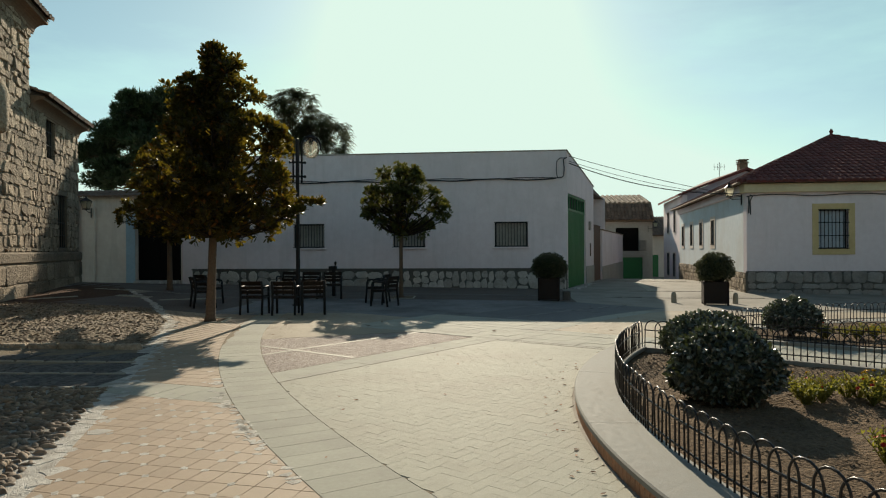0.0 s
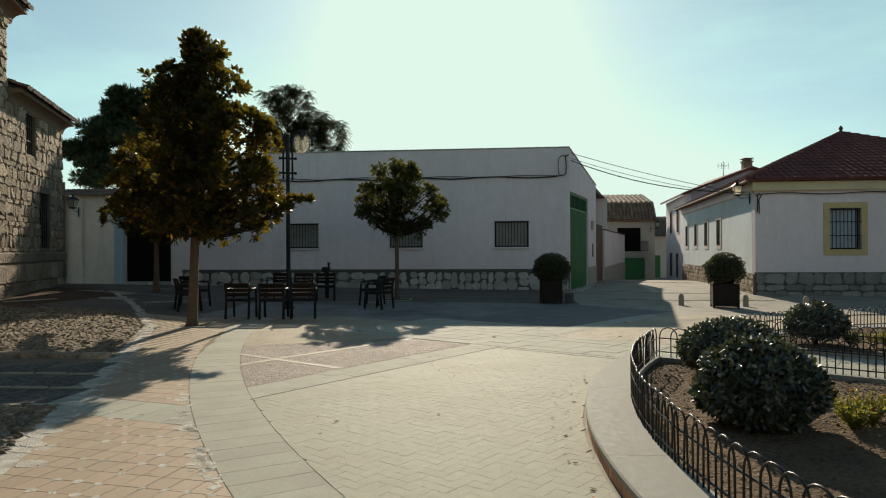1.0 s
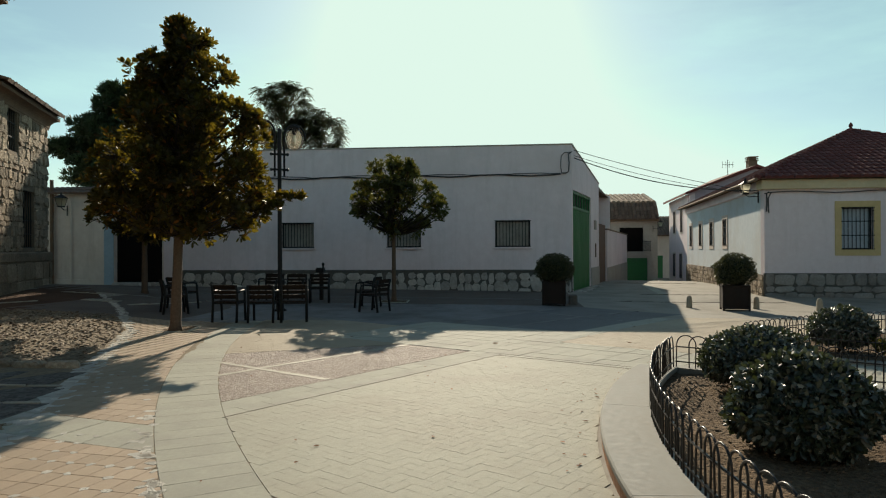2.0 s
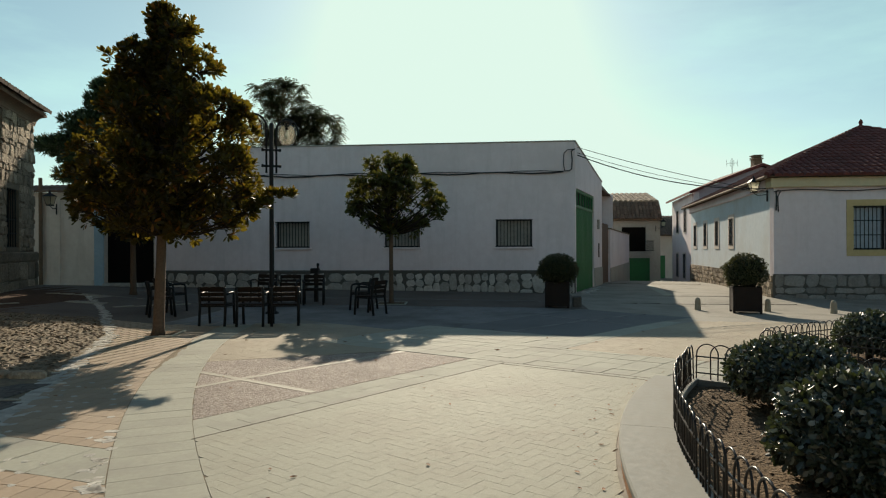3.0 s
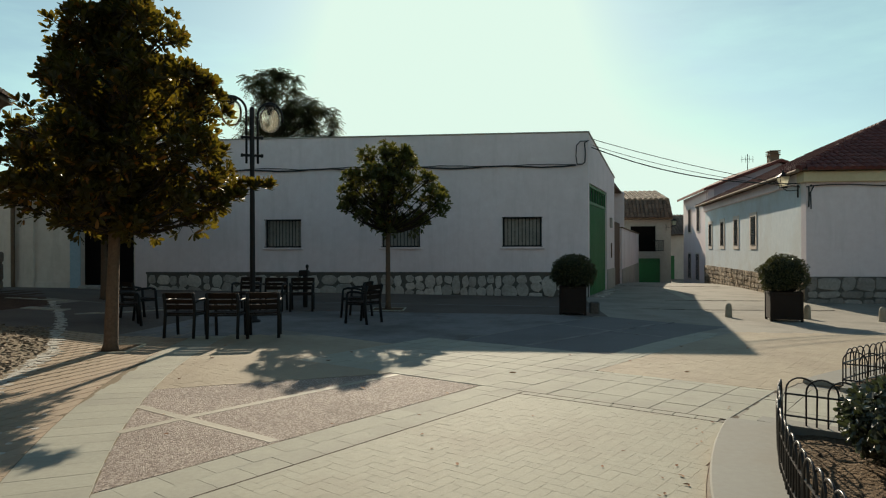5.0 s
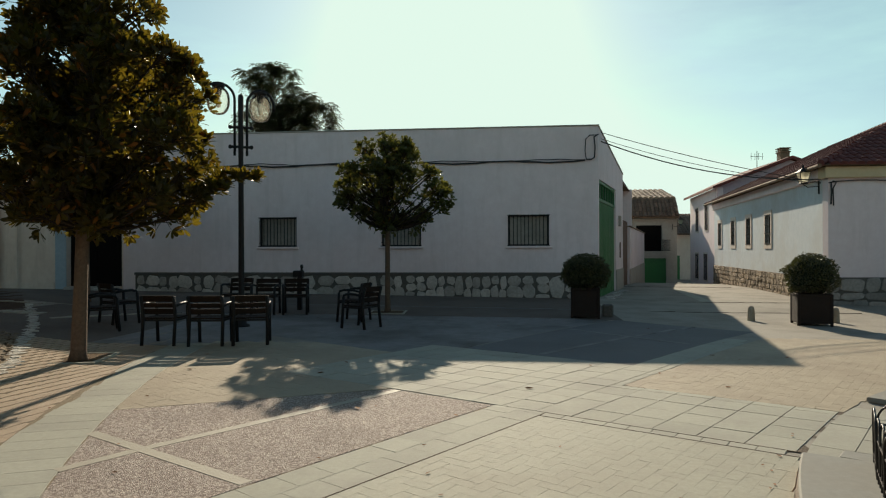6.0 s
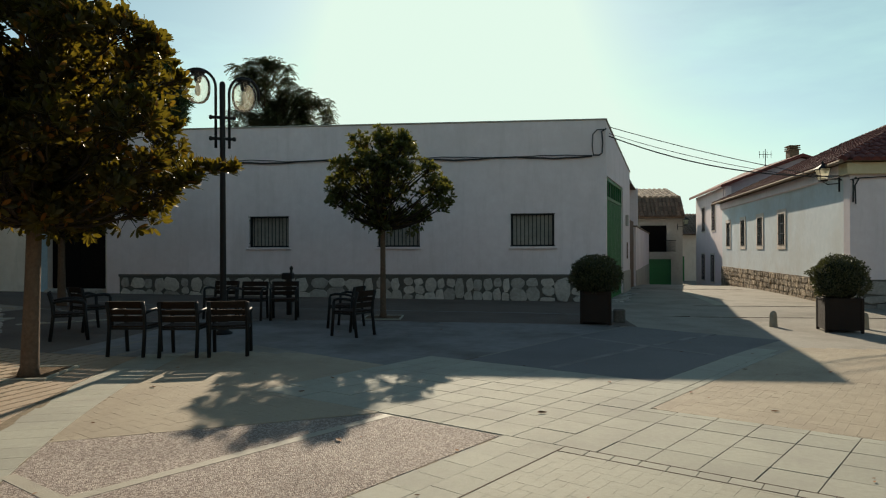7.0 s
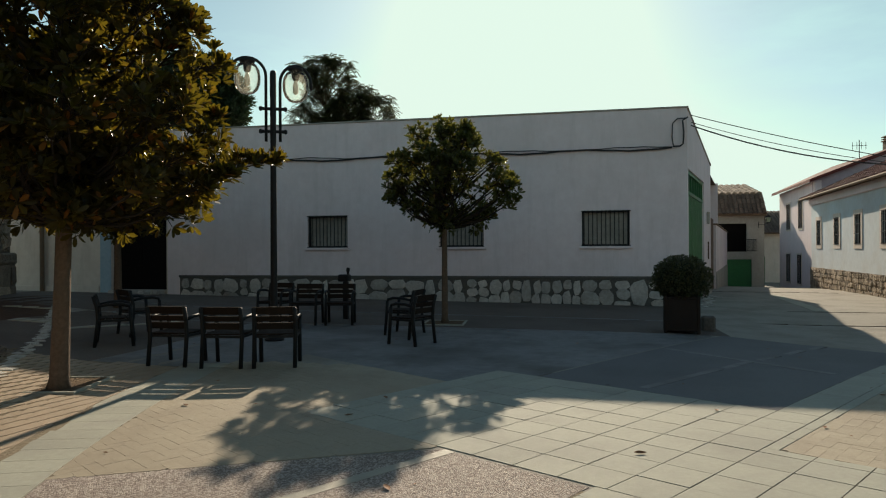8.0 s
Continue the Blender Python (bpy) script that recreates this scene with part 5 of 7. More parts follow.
def feathery_tree(x, y):
    random.seed(9)
    t = thing("feathery_tree", "feathery-leaved tree rising behind the warehouse roof", "tree", m=stand(x, y))
    wood, crown = Shape(), Shape()
    wood.tube([(0, 0, -0.1), (0.1, 0, 3.0), (0.0, 0.1, 6.0), (-0.6, 0, 8.6)], [0.22, 0.18, 0.12, 0.03], 9)
    spots = []
    for cx, cz, r, n in ((-1.4, 9.85, 0.95, 14), (-0.6, 9.0, 1.0, 13), (-1.6, 8.2, 1.2, 12), (0.2, 7.6, 1.1, 12), (1.7, 7.7, 0.95, 16), (0.9, 6.6, 1.2, 14), (-0.8, 6.8, 1.4, 18), (-0.3, 9.9, 0.5, 5), (0.6, 8.3, 0.9, 10), (-1.9, 7.4, 0.9, 10)):
        for _ in range(n):
            d = aim()
            spots.append(Vector((cx + d.x * r, d.y * r * 1.2, cz + d.z * r * 0.75)))
    for c in spots:
        wood.tube([(0.0 - 0.3 * max(0, c.z - 6), 0, max(4.5, c.z - 1.3)), c], [0.035, 0.01], 4, cap=False)
        for _ in range(36):
            d = aim()
            d.z = d.z * 0.6 + 0.1
            d.normalize()
            start = c + aim(rand(0.0, 0.3))
            side = d.cross(Vector((0, 0, 1))).normalized()
            length = rand(0.3, 0.55)
            for i in range(8):
                k = (i + 1) / 8
                p = start + d * length * k - Vector((0, 0, 0.22 * k * k))
                for sgn in (-1, 1):
                    small_leaf(crown, p, (side * sgn + d * 0.45 - Vector((0, 0, 0.25))).normalized(), Vector((0, 0, 1)), 0.13, 0.058)
    part("trunk", wood, BARK, t, smooth=True)
    part("crown", crown, FEATHER, t, "thin feathery leaves")


feathery_tree(-11.4, 36.8)


# ---- terrace chairs ----
def make_chair():
    """Slatted armchair facing +y, seat 0.44 m high, 0.8 m to the top of its back."""
    c = thing("terrace_chair", "dark slatted terrace armchair with black metal frame", "chair", "terrace chairs round the lamp")
    w = 0.26
    legs = (([(-w, -0.27, 0), (-w, -0.22, 0.42), (-w, -0.235, 0.6), (-w, -0.285, 0.785)]), ([(w, -0.27, 0), (w, -0.22, 0.42), (w, -0.235, 0.6), (w, -0.285, 0.785)]),
            ([(-w, 0.27, 0), (-w, 0.235, 0.4), (-w, 0.225, 0.6)]), ([(w, 0.27, 0), (w, 0.235, 0.4), (w, 0.225, 0.6)]))
    for path in legs:
        part("leg", Shape().tube(path, [0.028] * len(path), 8), CHAIR_METAL, c, smooth=True)
    for s in (-1, 1):
        arm = [(s * w, 0.225, 0.59), (s * (w + 0.015), 0.2, 0.635), (s * (w + 0.025), 0.1, 0.66), (s * (w + 0.02), -0.08, 0.655), (s * w, -0.24, 0.62)]
        part("armrest", Shape().tube(arm, [0.02, 0.024, 0.026, 0.024, 0.02], 8), CHAIR_METAL, c, smooth=True)
        part("seat_rail", Shape().box(s * w - 0.014, -0.23, 0.385, s * w + 0.014, 0.235, 0.42, None, 0.005), CHAIR_METAL, c)
    for y in (-0.2, 0.22):
        part("cross_rail", Shape().box(-w + 0.015, y - 0.012, 0.385, w - 0.015, y + 0.012, 0.418, None, 0.004), CHAIR_METAL, c)
    for i in range(5):
        y = -0.165 + i * 0.094
        part("seat_slat", Shape().box(-0.265, y - 0.042, 0.422, 0.265, y + 0.042, 0.444, None, 0.005), CHAIR_WOOD, c)
    for z0, z1 in ((0.5, 0.585), (0.605, 0.675), (0.695, 0.795)):
        ya, yb = -0.225 - max(0.0, z0 - 0.58) * 0.27, -0.225 - max(0.0, z1 - 0.58) * 0.27
        s = Shape().add([(-0.275, ya, z0), (0.275, ya, z0), (0.275, ya + 0.022, z0), (-0.275, ya + 0.022, z0), (-0.275, yb, z1), (0.275, yb, z1), (0.275, yb + 0.022, z1), (-0.275, yb + 0.022, z1)],
                        [(0, 3, 2, 1), (4, 5, 6, 7), (0, 1, 5, 4), (1, 2, 6, 5), (2, 3, 7, 6), (3, 0, 4, 7)])
        part("back_slat", s, CHAIR_WOOD, c)
    return c


chair = make_chair()
SPOTS = [(-6.02, 15.2, 3), (-5.26, 15.2, 8), (-4.63, 15.34, 17), (-7.84, 16.3, -54), (-8.2, 17.4, -30), (-6.79, 19.75, 176), (-6.04, 19.6, 186), (-5.38, 19.75, 194), (-3.33, 17.5, 66), (-3.74, 18.6, 82)]
for i, (x, y, turn) in enumerate(SPOTS):
    m = stand(x, y, turn)
    if i == 0:
        chair.matrix_basis = m
    else:
        copy_thing(chair, m)


# ---- street lamp with two globes ----
def street_lamp(x, y):
    t = thing("street_lamp", "black iron lamp post with two clear hanging globes", "street lamp", m=stand(x, y))
    base = Shape().lathe([(0.16, 0), (0.16, 0.03), (0.1, 0.06), (0.085, 0.35), (0.07, 0.45), (0.058, 0.5), (0.048, 3.3), (0.05, 3.32), (0.052, 4.47), (0.044, 4.51), (0.015, 4.53)], 14)
    part("pole", base, IRON, t, smooth=True)
    ax = Vector((0.9, 0.43, 0)).normalized()
    for z in (3.5, 3.88):
        part("collar", Shape().tube([ax * -0.2 + Vector((0, 0, z)), ax * 0.2 + Vector((0, 0, z))], 0.028, 8), IRON, t)
        for s in (-1, 1):
            part("clamp_knob", Shape().lathe([(0.01, -0.04), (0.034, -0.025), (0.034, 0.025), (0.01, 0.04)], 8, Matrix.Translation(ax * s * 0.2 + Vector((0, 0, z)))), IRON, t)
    for s, dz, bow in ((-1, 0.07, 0.3), (1, -0.03, 0.255)):
        path = [ax * s * 0.115 + Vector((0, 0, 3.33)), ax * s * 0.115 + Vector((0, 0, 4.35 + dz))]
        for i in range(1, 13):
            w = math.pi * i / 12
            path.append(ax * s * (0.115 + bow * (1 - math.cos(w))) + Vector((0, 0, 4.35 + dz + 0.3 * math.sin(w))))
        path.append(path[-1] - Vector((0, 0, 0.09)))
        part("arm", Shape().tube(path, 0.026, 8), IRON, t, smooth=True)
        c = ax * s * (0.115 + bow) + Vector((0, 0, 4.31 + dz))
        g = part("globe", Shape().lathe([(0.04, -0.275), (0.11, -0.255), (0.175, -0.19), (0.212, -0.08), (0.217, 0.03), (0.2, 0.13), (0.155, 0.21), (0.1, 0.25)], 22, Matrix.Translation(c)), GLASS, t, "clear smoked glass globe", smooth=True)
        g.visible_shadow = False
        part("lamp_holder", Shape().lathe([(0.03, 0.33), (0.13, 0.3), (0.125, 0.265), (0.07, 0.24), (0.06, 0.13), (0.035, 0.09)][::-1], 14, Matrix.Translation(c)), IRON, g, "black lamp holder", smooth=True)
        part("bulb", Shape().lathe([(0.015, -0.14), (0.045, -0.11), (0.05, -0.02), (0.03, 0.06), (0.02, 0.1)], 12, Matrix.Translation(c)), LAMP_BULB, g, "pale lamp bulb", smooth=True)


street_lamp(-5.7, 17.45)


# ---- square planters with clipped balls, bollards ----
def planter(x, y, turn, seed, label, w, ball, up):
    t = thing("square_planter", label, "planter", "square planters", m=stand(x, y, turn))
    h = 0.68
    for k in range(4):
        r = pose(0, 0, 0, 0, 0, 90 * k)
        part("side_panel", Shape().box(-w + 0.03, -w, 0.05, w - 0.03, -w + 0.03, h - 0.03, r, 0.006), PLANTER_WOOD, t)
        part("corner_post", Shape().box(-w - 0.012, -w - 0.012, 0.0, -w + 0.045, -w + 0.045, h, r, 0.008), PLANTER_WOOD, t)
        part("top_rail", Shape().box(-w + 0.046, -w - 0.012, h - 0.055, w - 0.046, -w + 0.05, h, r, 0.008), PLANTER_WOOD, t)
    part("soil_fill", Shape().box(-w + 0.035, -w + 0.035, 0.45, w - 0.035, w - 0.035, h - 0.06), SOIL, t)
    b = thing("clipped_bush", "dark clipped round box bush in a square planter", "bush", "clipped bushes", m=stand(x, y, turn))
    part("stem", Shape().tube([(0, 0, 0.58), (0.01, 0, 0.85)], 0.03, 8), TWIG, b)
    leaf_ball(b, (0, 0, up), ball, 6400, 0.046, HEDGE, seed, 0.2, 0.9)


planter(1.17, 20.0, -6, 3, "square dark brown timber planter by the warehouse corner", 0.3, (0.5, 0.5, 0.41), 0.98)
planter(5.97, 20.05, -10, 4, "square dark brown timber planter out on the street corner", 0.33, (0.5, 0.5, 0.45), 1.05)
for i, (x, y) in enumerate(((4.96, 20.73), (6.72, 20.6), (8.2, 20.2))):
    t = thing("bollard", "short rounded stone bollard", "bollard", "stone bollards", m=stand(x, y, rand(0, 90)))
    part("shaft", Shape().lathe([(0.085, -0.04), (0.082, 0.03), (0.075, 0.23), (0.066, 0.29), (0.045, 0.325), (0.012, 0.34)], 12), BOLLARD, t, smooth=True)
t = thing("stone_stub", "low grey stone guard block by the warehouse gate", "stone block", m=stand(1.72, 20.45))
part("block", Shape().box(-0.12, -0.1, -0.02, 0.12, 0.1, 0.28, None, 0.03), DARK_MORTAR, t)
t = thing("drinking_fountain", "dark iron pillar fountain with a knob top", "fountain", m=stand(-5.57, 20.6))
part("pillar", Shape().box(-0.055, -0.055, -0.02, 0.055, 0.055, 0.8, None, 0.015), IRON, t)
part("bowl", Shape().box(-0.15, -0.1, 0.8, 0.09, 0.1, 0.95, None, 0.02), IRON, t)
part("knob", Shape().lathe([(0.03, 0.95), (0.028, 1.0), (0.042, 1.03), (0.038, 1.08), (0.01, 1.1)], 10, Matrix.Translation((0.05, 0, 0))), IRON, t)


# ---- wall lanterns and cables ----
def wall_lantern(wall_point, out, name_label, z, reach=0.55):
    """A four-sided lantern on a bracket."""
    p = Vector((*wall_point, 0))
    o = Vector((*out, 0)).normalized()
    t = thing("wall_lantern", name_label, "lantern", "wall lanterns")
    c = p + o * reach
    part("wall_plate", Shape().tube([p + Vector((0, 0, z - 0.35)), p + Vector((0, 0, z + 0.05))], 0.022, 6), IRON, t)
    part("bracket", Shape().tube([p + Vector((0, 0, z - 0.12)), p + o * 0.3 + Vector((0, 0, z - 0.14)), c + Vector((0, 0, z - 0.06))], 0.014, 6), IRON, t)
    m = Matrix.Translation(c + Vector((0, 0, z)))
    v = [(s * 0.09, q * 0.09, 0) for s, q in ((-1, -1), (1, -1), (1, 1), (-1, 1))] + [(s * 0.15, q * 0.15, 0.3) for s, q in ((-1, -1), (1, -1), (1, 1), (-1, 1))]
    for k in range(4):
        part("glass_pane", Shape().add([v[k], v[(k + 1) % 4], v[4 + (k + 1) % 4], v[4 + k]], [(0, 1, 2, 3)], m), FROSTED, t)
        part("corner_bar", Shape().tube([m @ Vector(v[k]), m @ Vector(v[4 + k])], 0.01, 5), IRON, t)
    part("foot", Shape().box(-0.1, -0.1, -0.05, 0.1, 0.1, 0.0, m, 0.01), IRON, t)
    hood = part("hood", Shape().add([(-0.18, -0.18, 0.3), (0.18, -0.18, 0.3), (0.18, 0.18, 0.3), (-0.18, 0.18, 0.3), (-0.05, -0.05, 0.42), (0.05, -0.05, 0.42), (0.05, 0.05, 0.42), (-0.05, 0.05, 0.42)],
                             [(0, 3, 2, 1), (4, 5, 6, 7), (0, 1, 5, 4), (1, 2, 6, 5), (2, 3, 7, 6), (3, 0, 4, 7)], m), IRON, t)
    part("finial", Shape().lathe([(0.05, 0.42), (0.03, 0.46), (0.035, 0.49), (0.008, 0.53)], 8, m), IRON, hood)


wall_lantern((8.6, 25.7), (-1, 0.1), "black iron lantern bracketed on the house corner", 3.45, 0.42)
wall_lantern((-17.25, 25.76), (0.25, -1), "iron lantern on the yard wall", 3.25)
wall_lantern((10.28, 50.98), (0.9, -0.6), "iron lantern at the end of the street", 3.1)


def hanging(a, b, sag, n=14):
    a, b = Vector(a), Vector(b)
    return [a.lerp(b, i / n) - Vector((0, 0, sag * 4 * (i / n) * (1 - i / n))) for i in range(n + 1)]


for a, b, sag, r in (((2.25, 25.55, 5.04), (8.49, 25.3, 3.4), 0.1, 0.011), ((2.25, 25.55, 4.85), (8.49, 25.3, 3.38), 0.19, 0.009), ((2.25, 25.55, 4.77), (8.49, 25.3, 3.5), 0.34, 0.018)):
    t = thing("overhead_cable", "black overhead cable across the street", "cable", "overhead cables")
    part("wire", Shape().tube(hanging(a, b, sag), r, 6), CABLE, t)
t = thing("wall_cable", "black cable bundle sagging along the warehouse wall", "cable")
run = []
for i in range(41):
    x = -12.9 + i * 0.367
    run.append((x, 25.62, 4.2 + 0.03 * math.sin(i * 0.8) - 0.012 * abs(math.sin(i * 1.57))))
part("wire", Shape().tube(run, 0.026, 6), CABLE, t)
run2 = [(x, y - 0.02, z + 0.04 + 0.05 * math.sin(x * 2.1)) for x, y, z in run]
part("wire", Shape().tube(run2, 0.014, 5), CABLE, t)
part("riser", Shape().tube([(1.8, 25.6, 4.24), (1.98, 25.6, 4.24), (2.06, 25.6, 4.3), (2.08, 25.6, 4.6), (2.05, 25.6, 4.92), (2.18, 25.58, 5.0)], 0.022, 6), CABLE, t)
part("riser", Shape().tube([(1.82, 25.61, 4.22), (1.78, 25.61, 4.5), (1.8, 25.61, 4.85), (1.92, 25.61, 4.98), (2.15, 25.6, 4.98)], 0.016, 6), CABLE, t)
t = thing("wall_cable", "black cable looped under the house cornice", "cable")
part("wire", Shape().tube([(8.53, 24.93, 3.36)] + [(8.77 + 0.5 * i, 24.93, 3.40 + 0.03 * math.sin(i * 1.1)) for i in range(20)], 0.018, 6), CABLE, t)
part("riser", Shape().tube([(8.6, 24.94, 2.75), (8.61, 24.93, 3.1), (8.6, 24.93, 3.36), (8.68, 24.93, 3.42)], 0.022, 6), CABLE, t)
part("riser", Shape().tube([(8.67, 24.94, 2.7), (8.65, 24.93, 3.2), (8.75, 24.93, 3.4)], 0.018, 6), CABLE, t)


# ---- circular garden ----
def garden_point(a, b):
    return GARDEN + V * a + U * b


KERB_TOP = 0.13
FENCE_R = 8.22


def ring_angles(b_lo, b_hi):
    """Angles round the garden's centre from the path's edge to the other axis, through the beds on its near side."""
    out = []
    for i in range(721):
        w = math.pi * 2 * i / 720
        p = Vector((math.cos(w), math.sin(w))) * FENCE_R
        if p.dot(V) < -1.2 and b_lo < p.dot(U) < b_hi:
            out.append(w)
    return min(out), max(out)


def arc_bar(shape, r0, r1, w0, w1, z0, z1, steps, c=0.0):
    """A curved bar between two radii."""
    k = len(shape.v)
    prof = [(r0, z0), (r1, z0), (r1, z1 - c), (r1 - c, z1), (r0 + c, z1), (r0, z1 - c)] if c else [(r0, z0), (r1, z0), (r1, z1), (r0, z1)]
    n = len(prof)
    for i in range(steps + 1):
        w = w0 + (w1 - w0) * i / steps
        for r, z in prof:
            shape.v.append((GARDEN.x + r * math.cos(w), GARDEN.y + r * math.sin(w), z))
    for i in range(steps):
        for j in range(n):
            shape.f.append((k + i * n + j, k + i * n + (j + 1) % n, k + (i + 1) * n + (j + 1) % n, k + (i + 1) * n + j))
    shape.f.append(tuple(k + j for j in range(n))[::-1])
    shape.f.append(tuple(k + steps * n + j for j in range(n)))


def hoop_mesh():
    """One overlapping hoop, 0.23 m wide and 0.38 m high."""
    path = [(-0.112, 0, 0), (-0.112, 0, 0.27)]
    for i in range(1, 10):
        w = math.pi * i / 10
        path.append((-0.112 * math.cos(w), 0, 0.27 + 0.112 * math.sin(w)))
    path += [(0.112, 0, 0.27), (0.112, 0, 0)]
    return Shape().tube(path, 0.0075, 6).mesh("hoop", DARK_IRON, True)


HOOP = hoop_mesh()


def fence_run(owner, points, top):
    """Hoops along a line of ground points, with two rails."""
    total, marks = 0.0, []
    for a, b in zip(points, points[1:]):
        marks.append((total, a, b))
        total += (b - a).length
    n = int((total - 0.12) / 0.152)
    for i in range(n):
        s = 0.12 + i * 0.152
        t0, a, b = [q for q in marks if q[0] <= s][-1]
        d = (b - a).normalized()
        p = a + d * (s - t0)
        part("hoop", HOOP, None, owner, m=pose(p.x, p.y, top - 0.01, rand(-1.5, 1.5), rand(-1.0, 1.0), math.degrees(math.atan2(d.y, d.x)) + rand(-2, 2)))
    for z in (0.06, 0.235):
        part("rail", Shape().tube([(p.x, p.y, top + z) for p in points], 0.0085, 6), DARK_IRON, owner)


def bed(sign, b_edge, name_label, seed, top, overhang, swell):
    """One quarter bed: brick-faced kerb with concrete coping, soil, hoop fence."""
    w0, w1 = ring_angles(-99, b_edge) if sign < 0 else ring_angles(b_edge, 99)
    steps = int((w1 - w0) * 60)
    kerb = thing("planter_kerb", name_label, "kerb", kind="structure")
    k = 5
    for i in range(k):
        a, b = w0 + (w1 - w0) * i / k, w0 + (w1 - w0) * (i + 1) / k - 0.0006
        s = Shape()
        arc_bar(s, 8.2 - 0.02, 8.638, a, b, top - 0.045, top, 22, 0.012)
        part("coping_stone", s, COPING, kerb)
    s = Shape()
    arc_bar(s, 8.22, 8.62, w0, w1, -0.1, top - 0.045, steps)
    part("kerb_core", s, MORTAR, kerb)
    tip = garden_point(-math.sqrt(FENCE_R ** 2 - b_edge ** 2), b_edge)
    far_end = garden_point(-1.2, b_edge)
    d = (far_end - tip).normalized()
    nrm = U * (-1 if sign < 0 else 1)
    s = Shape()
    a, b = tip - nrm * 0.12 - d * overhang, far_end - nrm * 0.12
    c0, c1 = tip + nrm * 0.06 - d * overhang, far_end + nrm * 0.06
    poly = [tuple(a), tuple(b), tuple(c1), tuple(c0)]
    area = sum(poly[i][0] * poly[(i + 1) % 4][1] - poly[(i + 1) % 4][0] * poly[i][1] for i in range(4))
    s.prism(poly if area > 0 else poly[::-1], -0.05, top - 0.004, 0.01)
    part("edge_kerb", s, COPING, kerb, "narrow concrete edge beside the path")
    soil = Shape()
    n = 92
    grid = {}
    for i in range(n + 1):
        for j in range(n + 1):
            aa, bb = -8.25 + 7.1 * i / n, b_edge + sign * 7.3 * j / n
            p = garden_point(aa, bb)
            if math.hypot(aa, bb) < 8.32:
                hgt = 0.025 + swell * (0.035 + 0.05 * noise.noise(Vector((p.x * 0.9, p.y * 0.9, seed))) + 0.03 * noise.noise(Vector((p.x * 4, p.y * 4, seed))) + 0.02 * noise.noise(Vector((p.x * 13, p.y * 13, seed))))
                grid[i, j] = len(soil.v)
                soil.v.append((p.x, p.y, hgt))
    for i in range(n):
        for j in range(n):
            q = [(i, j), (i + 1, j), (i + 1, j + 1), (i, j + 1)]
            if all(t in grid for t in q):
                f = tuple(grid[t] for t in q)
                soil.f.append(f if sign > 0 else f[::-1])
    solid("soil_bed", soil, SOIL, "dry brown garden soil with clods", "soil", smooth=True)
    clods = Shape()
    random.seed(seed + 60)
    for _ in range(4200):
        aa, bb = rand(-8.1, -1.3), b_edge + sign * rand(0.05, 6.5)
        if math.hypot(aa, bb) > 8.12:
            continue
        p = garden_point(aa, bb)
        hgt = 0.025 + swell * (0.035 + 0.05 * noise.noise(Vector((p.x * 0.9, p.y * 0.9, seed))) + 0.03 * noise.noise(Vector((p.x * 4, p.y * 4, seed))))
        r = rand(0.005, 0.013) if random.random() < 0.8 else rand(0.013, 0.024)
        q = [Vector((p.x, p.y, hgt)) + Vector((a * r * rand(0.7, 1.3), b * r * rand(0.7, 1.3), c * r * rand(0.5, 0.9))) for a, b, c in ((1, 0, 0), (0, 1, 0), (-1, 0, 0), (0, -1, 0), (0, 0, 1), (0, 0, -0.6))]
        clods.add(q, [(0, 1, 4), (1, 2, 4), (2, 3, 4), (3, 0, 4), (1, 0, 5), (2, 1, 5), (3, 2, 5), (0, 3, 5)])
    tagged(new("soil_clods", clods.mesh("soil_clods", SOIL)), "loose dry clods on the garden soil", "soil", kind="stuff")
    fence = thing("hoop_fence", "low black hooped wire garden fence on the kerb", "fence", "hoop fences")
    arc_pts = [Vector((GARDEN.x + FENCE_R * math.cos(w0 + (w1 - w0) * i / 70), GARDEN.y + FENCE_R * math.sin(w0 + (w1 - w0) * i / 70))) for i in range(71)]
    fence_run(fence, arc_pts, top)
    fence_run(fence, [tip, tip.lerp(far_end, 0.5), far_end], top)
    return w0, w1, kerb


W0, W1, kerb_near = bed(-1, -0.94, "curved garden kerb faced with terracotta bricks, concrete coping", 1, KERB_TOP, 0.2, 1.0)
W2, W3, kerb_far = bed(1, 1.44, "low curved garden kerb with pale concrete coping", 2, 0.05, 0.0, 0.35)

for x, y, r, h, seed, n in ((2.05, 6.52, 0.465, 0.355, 41, 9500), (2.48, 8.58, 0.51, 0.31, 42, 8200), (4.7, 11.6, 0.4, 0.285, 43, 4600)):
    t = thing("evergreen_bush", "rounded evergreen bush with glossy small leaves", "bush", "garden bushes", m=pose(x, y, 0.06 if y < 10 else 0.035))
    part("stem", Shape().tube([(0, 0, -0.05), (0.05, 0.02, 0.2), (0.16, 0.1, 0.4)], [0.03, 0.02, 0.01], 6).tube([(0, 0, -0.05), (-0.1, -0.05, 0.25), (-0.2, 0.1, 0.4)], [0.025, 0.018, 0.01], 6), TWIG, t)
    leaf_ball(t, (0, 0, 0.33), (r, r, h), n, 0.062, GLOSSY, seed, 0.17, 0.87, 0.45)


def bloom_mesh(material):
    f = Shape()
    for ring, (n, tilt, length) in enumerate(((8, 0.3, 0.024), (6, 0.8, 0.018), (4, 1.6, 0.012))):
        for k in range(n):
            w = k * 6.2832 / n + ring * 0.4
            small_leaf(f, Vector((0, 0, 0.002 * ring)), Vector((math.cos(w), math.sin(w), tilt)).normalized(), Vector((0, 0, 1)), length, 0.014)
    return f.mesh("bloom", material)


